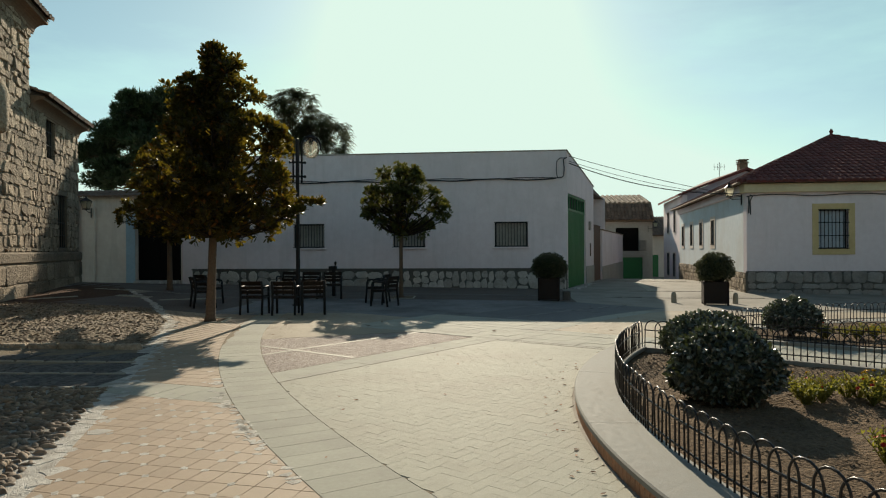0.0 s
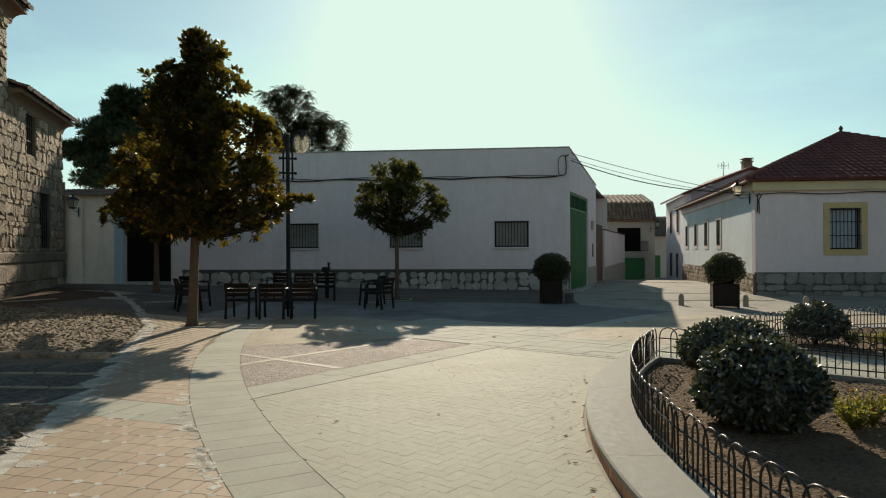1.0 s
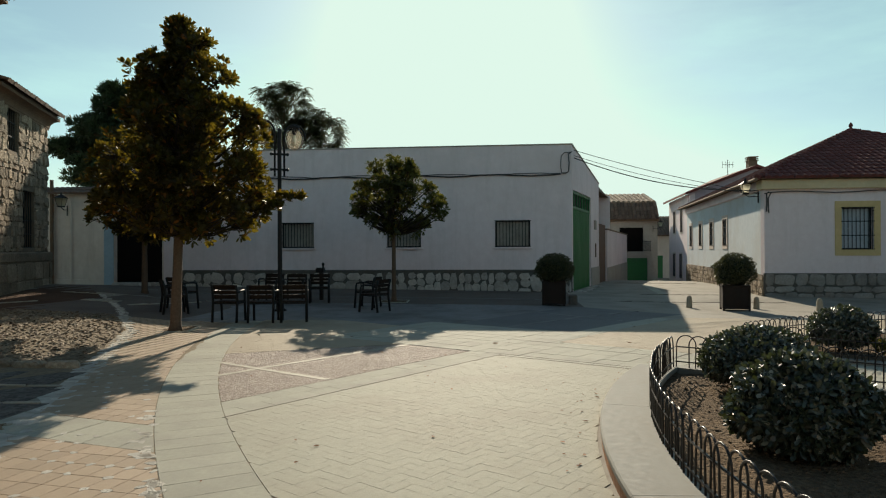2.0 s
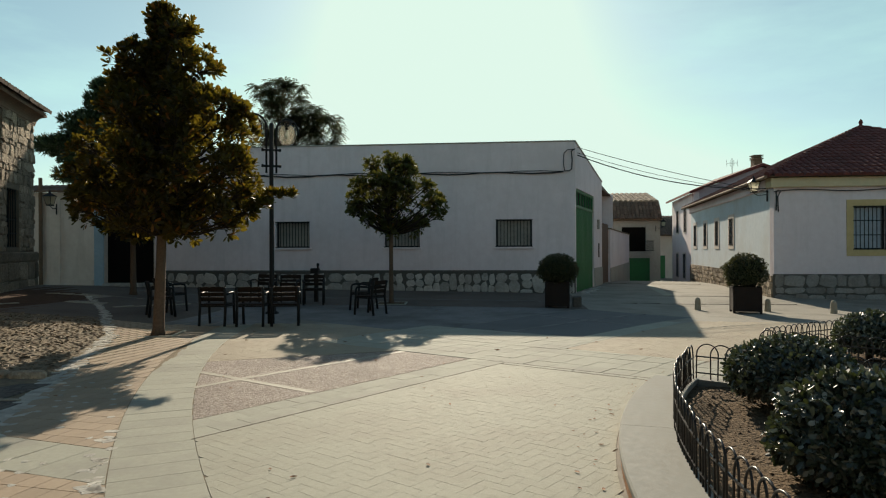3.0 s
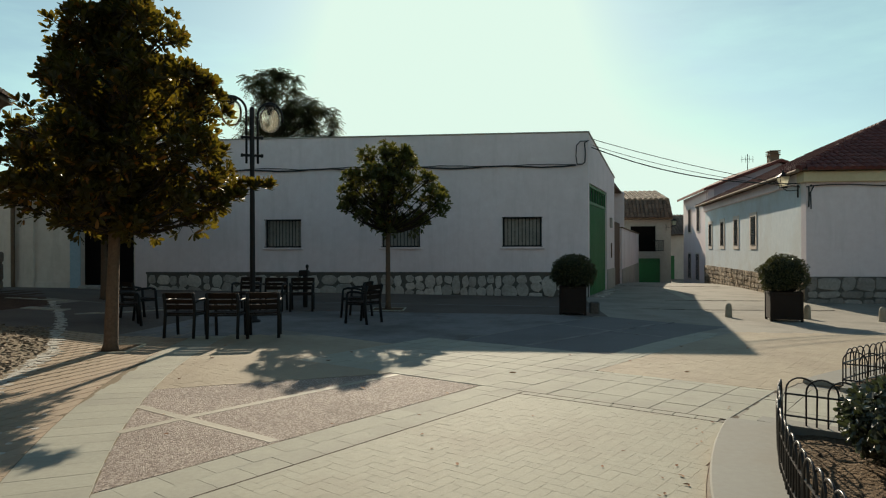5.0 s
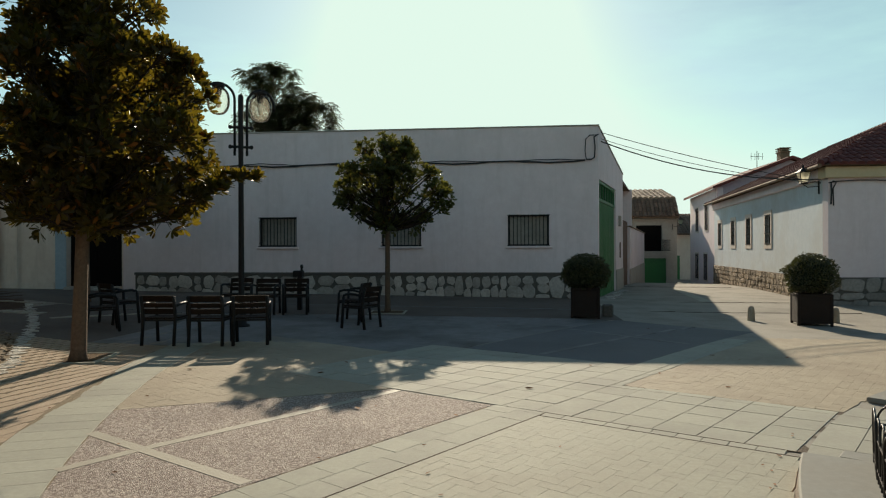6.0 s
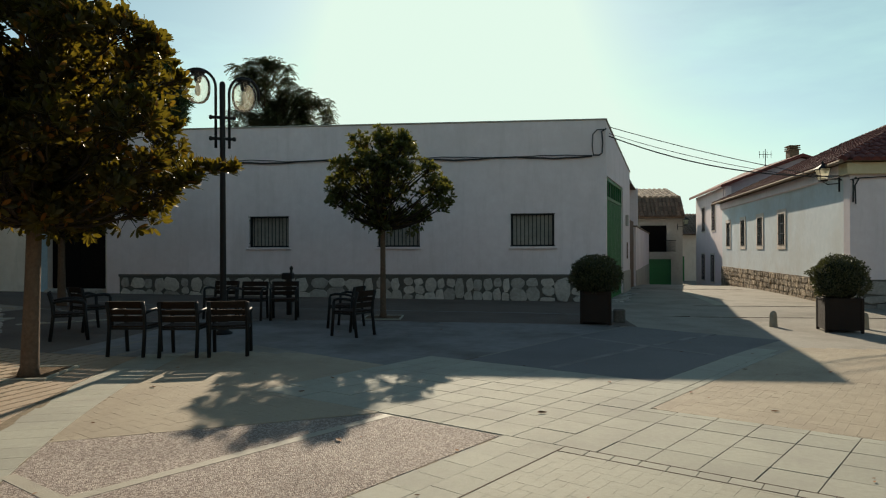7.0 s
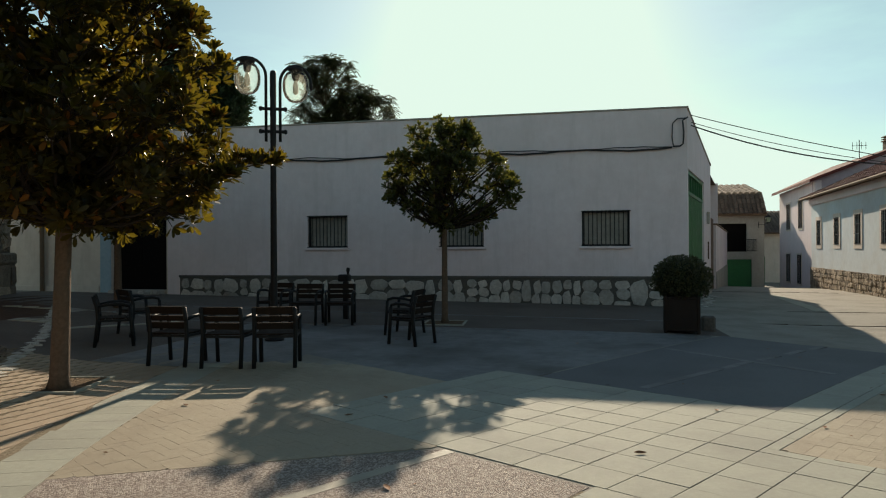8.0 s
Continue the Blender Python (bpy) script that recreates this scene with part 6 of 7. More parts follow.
BLOOMS = {True: bloom_mesh(PETAL_RED), False: bloom_mesh(PETAL_YELLOW)}


def flower_plant(x, y, seed, red, height):
    random.seed(seed)
    t = thing("flower_plant", "low yellow-green bedding plant with " + ("red" if red else "yellow") + " flowers", "flower", "bedding plants", m=pose(x, y, 0.07, 0, 0, rand(0, 360)))
    s, tops = Shape(), []
    for _ in range(20):
        d = Vector((rand(-1.0, 1.0), rand(-1.0, 1.0), 1)).normalized()
        h = height * rand(0.6, 1.0)
        s.tube([(0, 0, -0.03), d * h * 0.5, d * h], [0.005, 0.004, 0.002], 4, cap=False)
        for _ in range(13):
            leaf(s, d * h * rand(0.3, 1.0), (aim() + Vector((0, 0, 0.3))).normalized(), aim() + Vector((0, 0, 1)), rand(0.022, 0.05), rand(0.01, 0.018), 0.2)
        if random.random() < 0.13:
            tops.append((d * (h + 0.01), d))
    part("foliage", s, FLOWER_LEAF, t)
    for p, d in tops:
        part("bloom", BLOOMS[red], None, t, m=Matrix.Translation(p) @ d.to_track_quat("Z", "Y").to_matrix().to_4x4() @ Matrix.Scale(rand(0.8, 1.25), 4))


random.seed(77)
for i in range(17):
    flower_plant(2.72 + 0.1 * i + rand(-0.08, 0.08), 6.55 + 0.02 * i + rand(-0.16, 0.16), 100 + i, i % 3 == 0, rand(0.2, 0.36))
for i in range(6):
    flower_plant(2.78 + rand(-0.2, 0.4), 4.75 + rand(-0.3, 0.3), 130 + i, True, rand(0.16, 0.26))
for i in range(12):
    flower_plant(5.0 + 0.16 * i + rand(-0.08, 0.08), 11.15 + 0.03 * i + rand(-0.15, 0.15), 150 + i, i % 2 == 0, rand(0.18, 0.28))


# ---- paving panels laid as plates ----
def plate(name, owner, poly, material, top, label=""):
    z = sum(gz(*p) for p in poly) / len(poly)
    return part(name, Shape().prism([tuple(p) for p in poly], z - 0.03, z + top, 0.002), material, owner, label)


random.seed(3)
pebble = paving_structure("pavement_pebble", "washed pebble concrete panel crossed by pale strips")
arc_side = []
for i in range(15):
    y = 10.98 - i * (10.98 - 7.98) / 14
    arc_side.append((ARC.x - math.sqrt(24.09 ** 2 - (y - ARC.y) ** 2) + 0.01, y))
plate("panel", pebble, arc_side + [tuple(xy(-3.95, -0.56)), (-0.645, 11.475), (-1.74, 12.09)], AGGREGATE, -0.0015)
panel2 = paving_structure("pavement_pebble", "pebble concrete panel with two pale strips, shadow darkened into its colour")
st = Shape()
bar_on_ground(st, (-3.93, 10.2), (-2.16, 9.18), 0.1, 0.0012)
part("strip", st, STRIP, pebble)
st = Shape()
bar_on_ground(st, (-3.57, 9.29), (-3.25, 9.82), 0.1, 0.0009)
part("strip", st, STRIP, pebble)
st = Shape()
bar_on_ground(st, (-3.25, 9.82), (-1.66, 12.06), 0.1, 0.0009)
part("strip", st, STRIP, pebble)
def sheet(owner, name, planes, box, material, drop, step=0.5):
    """A thin surface that follows the ground inside some half-planes."""
    x0, y0, x1, y1 = box
    s, seen = Shape(), {}
    for j in range(int((y1 - y0) / step) + 1):
        for i in range(int((x1 - x0) / step) + 1):
            xa, ya = x0 + i * step, y0 + j * step
            poly = [(xa, ya), (min(x1, xa + step), ya), (min(x1, xa + step), min(y1, ya + step)), (xa, min(y1, ya + step))]
            for n, d in planes:
                poly = clip_half(poly, n, d)
                if len(poly) < 3:
                    break
            if len(poly) >= 3 and area_of(poly) > 1e-5:
                face = []
                for p in poly:
                    key = (round(p[0], 3), round(p[1], 3))
                    if key not in seen:
                        seen[key] = len(s.v)
                        s.v.append((p[0], p[1], gz(*p) - drop))
                    if seen[key] not in face:
                        face.append(seen[key])
                if len(face) > 2:
                    s.f.append(tuple(face))
    return part(name, s, material, owner)


# panel colour includes the building's shadow, unlike the sunlit pebble panel
sheet(panel2, "panel", [(-SLAB_N, -SLAB_D - 2.89), (U, U.dot(Q0) + 8.15), (SIDE_N, SIDE_D - 0.365), (-V, -V.dot(Q0) + 3.0)], (-2.5, 12.6, 4.4, 20.2), SHADED_PANEL, 0.0022)
for a, b in (((2.92, -1.78), (8.1, -1.36)), ((5.85, -2.95), (5.3, -0.5))):
    pa, pb = xy(*a), xy(*b)
    for i in range(6):
        s = Shape()
        bar_on_ground(s, pa.lerp(pb, i / 6), pa.lerp(pb, (i + 1) / 6), 0.11, 0.001)
        part("strip", s, CONCRETE, panel2)

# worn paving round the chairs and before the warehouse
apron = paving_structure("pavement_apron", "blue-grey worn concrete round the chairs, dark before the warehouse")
sheet(apron, "surface", [(-U, -U.dot(Q0) - 1.735), (V, V.dot(Q0) - 3.03)], (-10.0, 14.2, 1.9, 19.55), CONCRETE, 0.0035)
sheet(apron, "surface", [], (-7.2, 14.98, -4.6, 19.55), CONCRETE, 0.0048)
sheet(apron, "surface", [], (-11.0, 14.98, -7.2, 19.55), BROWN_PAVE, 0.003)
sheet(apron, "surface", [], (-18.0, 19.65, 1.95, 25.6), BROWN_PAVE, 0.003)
for y0, x0, x1 in ((19.6, -11.0, 1.8), (21.9, -12.0, 1.8)):
    for i in range(int((x1 - x0) / 0.6)):
        s = Shape()
        bar_on_ground(s, (x0 + i * 0.6, y0), (x0 + i * 0.6 + 0.59, y0), 0.1, 0.002)
        part("strip", s, CONCRETE, apron)

# flat dark stone strips beside the cobbles
strips = paving_structure("pavement_strips", "flat grey stone strips between lines of pale kerb stones")
for i in range(3):
    y0, y1 = 7.05 + i * 0.76, 7.05 + (i + 1) * 0.76 - 0.05
    for j in range(6):
        xa = left_edge_x((y0 + y1) / 2) - 0.12 - j * 0.72
        q = [(xa - 0.69, y0 - 0.12 * (j + 1) * 0.4), (xa, y0 - 0.12 * j * 0.4), (xa, y1 - 0.12 * j * 0.4), (xa - 0.69, y1 - 0.12 * (j + 1) * 0.4)]
        plate("slab", strips, q, SETT, 0.0)
for i in range(9):
    x = -5.75 - i * 0.43
    y = 9.56 - i * 0.055
    s = Shape().prism(stone_poly(0.42, 0.17, 0.025, 0.3), -0.05, 0.07 + rand(-0.02, 0.02), 0.03, pose(x, y, gz(x, y), 0, 0, 7 + rand(-4, 4)))
    part("kerb_stone", s, RUBBLE, strips)
for k, yy in enumerate((7.0, 7.78, 8.54)):
    for i in range(10):
        x = left_edge_x(yy) - 0.25 - i * 0.42
        s = Shape().prism(stone_poly(0.38, 0.05, 0.01, 0.3), -0.03, 0.012, 0.006, pose(x, yy - 0.035 - i * 0.03 + rand(-0.01, 0.01), gz(x, yy), 0, 0, 4 + rand(-3, 3)))
        part("line_stone", s, STRIP, strips)

# pale setts and a flat slab lying in the bare earth by the stone house
for a, b, width in (((-9.6, 17.3), (-8.6, 19.2), 0.16), ((-11.9, 15.3), (-11.5, 16.6), 0.14), ((-11.0, 17.6), (-10.1, 17.8), 0.42), ((-12.6, 19.0), (-11.2, 19.3), 0.15)):
    a, b = Vector(a), Vector(b)
    for i in range(4):
        s = Shape()
        bar_on_ground(s, a.lerp(b, i / 4), a.lerp(b, (i + 0.94) / 4), width * rand(0.8, 1.1), 0.012, 0.06, 0.006)
        part("earth_sett", s, STRIP, strips)

# white edging stones between tiles and cobbles
edging = paving_structure("pavement_edging", "irregular worn white edging stones beside the cobbles")
y = 2.4
while y < 19.0:
    h = rand(0.1, 0.26)
    x = left_edge_x(y + h / 2)
    for off in ((-0.14, 0.0, 0.13) if y < 6.2 and random.random() < 0.6 else (-0.08, 0.07)):
        w = rand(0.1, 0.22)
        s = Shape().prism(stone_poly(w, h * rand(0.75, 1.1), 0.03, 0.35), -0.05, rand(-0.003, 0.0018), 0.004, pose(x + off + rand(-0.05, 0.05), y + h / 2, gz(x, y), rand(-1, 1), rand(-1, 1), rand(-40, 60)))
        part("edging_stone", s, WHITE_STONE, edging)
    y += h

bedding = Shape()
for i in range(165):
    ya, yb = 2.4 + i * 0.1, 2.5 + i * 0.1
    xa, xb = left_edge_x(ya), left_edge_x(yb)
    ra, rb = [(0.2 if q < 6.5 else 0.13 if q < 9.3 else 0.03) + 0.09 * noise.noise(Vector((q * 2.3, 4, 0))) for q in (ya, yb)]
    la, lb = [(0.2 if q < 6.5 else 0.12 if q < 9.3 else 0.03) + 0.09 * noise.noise(Vector((q * 2.9, 9, 0))) for q in (ya, yb)]
    bedding.add([(xa - la, ya, gz(xa, ya) - 0.0025), (xa + ra, ya, gz(xa, ya) - 0.0025), (xb + rb, yb, gz(xb, yb) - 0.0025), (xb - lb, yb, gz(xb, yb) - 0.0025)], [(0, 1, 2, 3)])
part("mortar_bed", bedding, WHITE_STONE, edging, "worn white mortar between the edging stones")

# tree pits
for x, y, turn, size in ((-6.45, 13.55, 12, 0.8), (-3.36, 20.35, 4, 0.75)):
    t = thing("tree_pit", "square earth tree pit with a thin pale kerb", "tree pit", m=pose(x, y, gz(x, y), 0, 0, turn))
    h = size / 2
    part("pit_soil", Shape().box(-h, -h, -0.02, h, h, 0.004), SOIL, t)
    for k in range(4):
        part("pit_edge", Shape().box(-h, -h - 0.05, -0.02, h + 0.05, -h - 0.002, 0.012, pose(0, 0, 0, 0, 0, 90 * k), 0.004), SLAB, t)
# pale rubble left at the yard gate
random.seed(8)
for i in range(7):
    x = -15.1 + i * 0.27 + rand(-0.06, 0.06)
    t = thing("rubble_stone", "loose pale rubble stone at the yard gate", "stone", "rubble stones", m=stand(x, 25.45 + rand(-0.1, 0.1), rand(0, 90)))
    part("stone_body", Shape().prism(stone_poly(rand(0.16, 0.34), rand(0.12, 0.2), 0.02, 0.3), -0.03, rand(0.08, 0.17), 0.04), PALE_STONE, t)

# pale broken setts along the foot of the green gate
setts = paving_structure("pavement_setts", "pale broken setts along the foot of the green gate")
random.seed(18)
for i in range(46):
    p = WS @ Vector((0.1 + i * 0.1 + rand(-0.05, 0.05), -0.12 - rand(0.0, 0.42), 0))
    s = Shape().prism(stone_poly(rand(0.09, 0.2), rand(0.08, 0.14), 0.015, 0.3), -0.05, rand(0.004, 0.03), 0.01, pose(p.x, p.y, gz(p.x, p.y), rand(-3, 3), rand(-3, 3), rand(0, 180)))
    part("sett", s, PALE_STONE, setts)

# ---- fallen leaves ----
random.seed(15)
LITTER = [(-4.5, 13.02), (-4.83, 14.19), (-2.78, 12.94), (-2.65, 13.69), (-1.91, 11.21), (-0.26, 12.24), (0.56, 13.72), (2.36, 14.7), (1.89, 12.49), (3.31, 14.56), (1.33, 13.25), (-0.64, 6.91), (0.94, 7.87), (-1.51, 6.58), (-1.3, 4.76), (0.5, 4.62)]
for _ in range(66):
    LITTER.append((rand(-7.5, 4.0), rand(4.0, 19.2)))
for _ in range(34):
    LITTER.append((rand(-8.0, 6.0), rand(17.5, 21.5)))
for _ in range(36):
    w = rand(2.55, 3.35)
    LITTER.append((GARDEN.x + 8.76 * math.cos(w) - rand(0, 0.3) * rand(0, 1), GARDEN.y + 8.76 * math.sin(w)))
for i, (x, y) in enumerate(LITTER):
    if garden_r(x, y) < 8.68:
        continue
    size = 0.06 if i == 11 else (rand(0.05, 0.1) if i < 16 and y > 9 else rand(0.025, 0.055))
    s = Shape()
    n = 5
    for a in range(n + 1):
        u = a / n
        wd = size * 0.24 * math.sin(math.pi * min(1, u * 0.92 + 0.06))
        zz = 0.002 + size * 0.3 * (u - 0.45) ** 2
        s.v += [((u - 0.5) * size, -wd, zz + wd * 0.35), ((u - 0.5) * size, 0, zz), ((u - 0.5) * size, wd, zz + wd * 0.6)]
    for a in range(n):
        for b in range(2):
            s.f.append((a * 3 + b, a * 3 + b + 1, a * 3 + b + 4, a * 3 + b + 3))
    t = tagged(new("fallen_leaf", s.mesh("fallen_leaf", DEAD_LEAF, True)), "dry curled brown leaf lying on the paving", "leaf", "fallen leaves")
    t.matrix_basis = pose(x, y, gz(x, y) + 0.002, rand(-3, 3), rand(-3, 3), rand(0, 360))

# ---- pieces: walls and roofs ----
random.seed(21)
stone_base(warehouse)
office_base(office)
office_roof(office)
eaves(stone_house, 0.0, 5.05, 5.72, 0.36, 3.2, 1.2, 0)
eaves(stone_house, -6.0, 0.3, 7.85, 0.4, 3.2, 1.2, 0)
HOLES = [(h[0] - 0.02, h[1] - 0.02, h[2] + 0.02, h[3] + 0.02) for h in SHW]
cells = rubble_cells(-6.0, 4.93, 1.52, 5.5, (0.1, 0.34), (0.12, 0.55), HOLES)
cells += rubble_cells(-6.0, -0.02, 5.5, 7.75, (0.1, 0.34), (0.12, 0.55))
stone_facing(stone_house, cells, SH, RUBBLE, RUBBLE_FAR, (1.5, 3.0), 290, gap=0.008, jitter=0.055, proud=(0.005, 0.075), rc=0.2, chamfer=0.03, lean=6)
base_cells = rubble_cells(-6.0, 5.0, -0.2, 1.19, (0.36, 0.5), (0.45, 0.95))
stone_facing(stone_house, base_cells, SH @ pose(0, -0.09, 0), RUBBLE, RUBBLE_FAR, (2.0, 0.5), 100, gap=0.016, jitter=0.012, rc=0.12, name="base_stone")
tile_slope(left_wall, slope_frame(LW @ Vector((0, -0.18, 3.74)), LW @ Vector((6.2, -0.18, 3.74)), LW @ Vector((0, 0.6, 4.05))), [(0, 0), (6.2, 0), (6.2, 0.8), (0, 0.8)], 0.22, 0.4, OLD_TILE, OLD_TILE, (2, 0), 60, lift=0.06)

# bricks on the near kerb's face
random.seed(33)
brick = Shape().box(-0.03, -0.034, 0.0, 0.006, 0.034, 0.098, None, 0.004).mesh("brick", RED_BRICK)
nb = 0
w = W0
while w < W1:
    if nb < 150 and 2.4 < w < 3.9:
        part("brick", brick, None, kerb_near, m=pose(GARDEN.x + 8.622 * math.cos(w), GARDEN.y + 8.622 * math.sin(w), -0.016, 0, 0, math.degrees(w)))
        nb += 1
    w += 0.0735 / 8.62

# ---- pieces: paving ----
random.seed(51)
brick_pave = paving_structure("pavement_brick", "buff brick pavers laid in herringbone, worn and dusty")
slab_pave = paving_structure("pavement_slabs", "grey-green square concrete slabs with dark open joints")
band_pave = paving_structure("pavement_band", "curved and straight bands of pale concrete slabs")
tile_pave = paving_structure("pavement_tile", "salmon clay tiles with small white corner stones")
cobble_pave = paving_structure("pavement_cobble", "uneven river cobbles set in earth")

herring, warm = [], []
cell = 0.1
UP = Vector((-1.25, 2.56)).normalized()
for i in range(-160, 110):
    for j in range(-110, 110):
        k = (i + j) % 4
        if k == 0:
            l, w, t = (j + 0.5) * cell, (i + 1.0) * cell, 0
        elif k == 2:
            l, w, t = (j + 1.0) * cell, (i + 0.5) * cell, 90
        else:
            continue
        p = xy(l, w)
        x, y = p
        if y < -1.2 or y > 17 or x > 9 or arc_r(x, y) > 24.2 or garden_r(x, y) < 8.56:
            continue
        below_l = (SLAB_N, SLAB_D)
        ring = inside_ring(ARC, 24.088, x, y)
        if l < 0.4 and w > -0.1:
            planes = [(SLAB_N, SLAB_D - 0.134), (-V, -V.dot(Q0)), ring, outside_ring(GARDEN, 8.66, x, y)]
        elif l > 1.4 and w > -0.4:
            planes = [(-SLAB_N, -SLAB_D - 1.572), (-SIDE_N, -SIDE_D - 0.108), outside_ring(GARDEN, 8.66, x, y)]
        elif w < -0.5 and l < 1.8 and y < 15.5:
            planes = [ring, (-UP, -UP.dot(Vector((-4.19, 10.95))))]
            if w > -3.6:
                planes.append(below_l)
            else:
                planes.append((U, U.dot(Q0) + 1.72))
                if l > 0:
                    planes.append((V, V.dot(Q0) - 3.6))
        else:
            continue
        (herring if l < 0.4 and w > -0.1 else warm).append((x, y, TURN_UV + t, planes))
paver = tile_mesh("paver", 0.1993, 0.0993, 0.03, 0.0007, BRICK_PAVER)
lay(brick_pave, "paver", herring, paver, (0.1993, 0.0993, 0.03), BRICK_PAVER_FAR, (-0.2, 5.2), 300, 0.05, 0.0004)

lay(brick_pave, "warm_paver", warm, tile_mesh("warm_paver", 0.1993, 0.0993, 0.03, 0.0007, BRICK_WARM), (0.1993, 0.0993, 0.03), BRICK_WARM, (-2.5, 12.5), 250, 0.1, 0.0008)

slabs = []
for i in range(-13, 13):
    for j in range(-1, 17):
        if (i >= 0 and j > 3) or (i < -1 and j > 6):
            continue
        p = SLAB_0 + SLAB_A * (i + 0.5) + SLAB_B * (j + 0.5)
        if garden_r(p.x, p.y) < 8.5:
            continue
        planes = [outside_ring(GARDEN, 8.66, p.x, p.y), (-V, -V.dot(Q0) + 3.6)]
        if i >= 0:
            planes.append((SLAB_N, SLAB_D + 1.568))
        slabs.append((p.x, p.y, 0, planes))
shear = [SLAB_A * (a * 0.491) + SLAB_B * (b * 0.491) for a, b in ((-1, -1), (1, -1), (1, 1), (-1, 1))]
shear = [tuple(p) for p in shear]
sl = Shape().prism(shear, -0.03, 0.0, 0.0025).mesh("slab", SLAB)
lay(slab_pave, "slab", slabs, sl, (0.355, 0.355, 0.03), SLAB_FAR, (0.5, 12.2), 300, 0.2, 0.0015, shear)
TURN_A = math.degrees(math.atan2(ALONG.y, ALONG.x))
border = Shape().box(-0.0985, -0.0615, -0.03, 0.0985, 0.0615, 0.001, None, 0.003).mesh("border_slab", SLAB)
for k in range(13):
    p = Vector((-0.13, 11.222)) + ALONG * (0.1 + 0.2 * k) - SLAB_N * 0.0665
    if garden_r(p.x, p.y) > 8.72:
        part("border_slab", border, None, slab_pave, m=pose(p.x, p.y, gz(p.x, p.y), 0, 0, TURN_A))
edge_slab = Shape().box(-0.0485, -0.199, -0.03, 0.0485, 0.199, 0.001, None, 0.003).mesh("border_slab", SLAB)
for k in range(11):
    p = SLAB_0 + SLAB_B * (3.36 + 0.555 + 1.11 * k) + SIDE_N * 0.054
    part("border_slab", edge_slab, None, slab_pave, m=pose(p.x, p.y, gz(p.x, p.y), 0, 0, math.degrees(math.atan2(SLAB_B.y, SLAB_B.x)) - 90))

for i in range(82):
    r0, r1 = 24.093, 24.684
    # angles along the arc, from behind the viewer to the chairs
    w0 = math.pi + math.asin((ARC.y + 0.6) / 24.4) - i * 0.0113
    w1 = w0 - 0.0113 + 0.00014
    q = [(ARC.x + r * math.cos(w), ARC.y + r * math.sin(w)) for r, w in ((r0, w0), (r1, w0), (r1, w1), (r0, w1))]
    cx, cy = sum(p[0] for p in q) / 4, sum(p[1] for p in q) / 4
    if cy > 15.3 or garden_r(cx, cy) < 8.95:
        continue
    q = [(x - cx, y - cy) for x, y in q]
    area = sum(q[k][0] * q[(k + 1) % 4][1] - q[(k + 1) % 4][0] * q[k][1] for k in range(4))
    part("slab", Shape().prism(q if area > 0 else q[::-1], -0.03, 0.0, 0.002), SLAB, band_pave, m=pose(cx, cy, gz(cx, cy) + rand(-0.0005, 0.0005), rand(-0.06, 0.06), rand(-0.06, 0.06)))
straight = []
for i in range(17):
    for j in range(2):
        l0 = -4.9 + i * 0.3
        p = xy(l0 + 0.15 + (0.15 if j else 0), -0.137 - j * 0.274)
        if arc_r(p.x, p.y) < 24.3:
            straight.append((p.x, p.y, TURN_UV, [inside_ring(ARC, 24.088, p.x, p.y), (SLAB_N, SLAB_D - 0.004)]))
bs = tile_mesh("slab", 0.2725, 0.298, 0.03, 0.0012, SLAB)
lay(band_pave, "slab", straight, bs, (0.2725, 0.298, 0.03), SLAB_FAR, (-1, 9), 60, 0.1, 0.0008)

E1, E2 = Vector((0.989, -0.148)), Vector((0.148, 0.989))
T0, T1 = 0.166, 0.205
tiles, dots = [], []
CROSS = (Vector((-3.0, 6.72)), Vector((0.97, -0.243)))  # pale strip across the tiles
CN = Vector((0.243, 0.97))
for i in range(-60, 60):
    for j in range(-40, 60):
        p = Vector((-2.4, 5.0)) + E1 * (i * T0) + E2 * (j * T1)
        if arc_r(p.x, p.y) < 24.55 or p.y > 15.0 or p.y < -1.2 or p.x > 3.2 or p.x < left_edge_x(p.y) - 0.1:
            continue
        d = (p - CROSS[0]).dot(CN)
        if abs(d) < 0.22:
            continue
        planes = [outside_ring(ARC, 24.69, p.x, p.y), (CN, CN.dot(CROSS[0]) - 0.305) if d < 0 else (-CN, -CN.dot(CROSS[0]) - 0.305)]
        for (xa, ya), (xb, yb) in zip(LEFT_EDGE, LEFT_EDGE[1:]):
            if ya <= p.y <= yb:
                nl = Vector((-(yb - ya), xb - xa)).normalized()
                planes.append((nl, nl.dot(Vector((xa, ya))) - 0.05))
        tiles.append((p.x, p.y, math.degrees(math.atan2(E1.y, E1.x)), planes))
        if random.random() < 0.5:
            q = p + E1 * T0 / 2 + E2 * T1 / 2
            if q.y < 10 and arc_r(q.x, q.y) > 24.75 and q.x > left_edge_x(q.y) + 0.1:
                dots.append(q)
tl = tile_mesh("tile", T0 - 0.0045, T1 - 0.0055, 0.03, 0.001, PINK_TILE)
lay(tile_pave, "tile", tiles, tl, (T0 - 0.0045, T1 - 0.0055, 0.03), PINK_TILE_FAR, (-2.6, 5.0), 300, 0.08, 0.0005)
dot_meshes = [Shape().prism(stone_poly(0.062, 0.045, 0.01, 0.3), -0.02, 0.0014, 0.001).mesh("corner_stone", WHITE_STONE) for _ in range(5)]
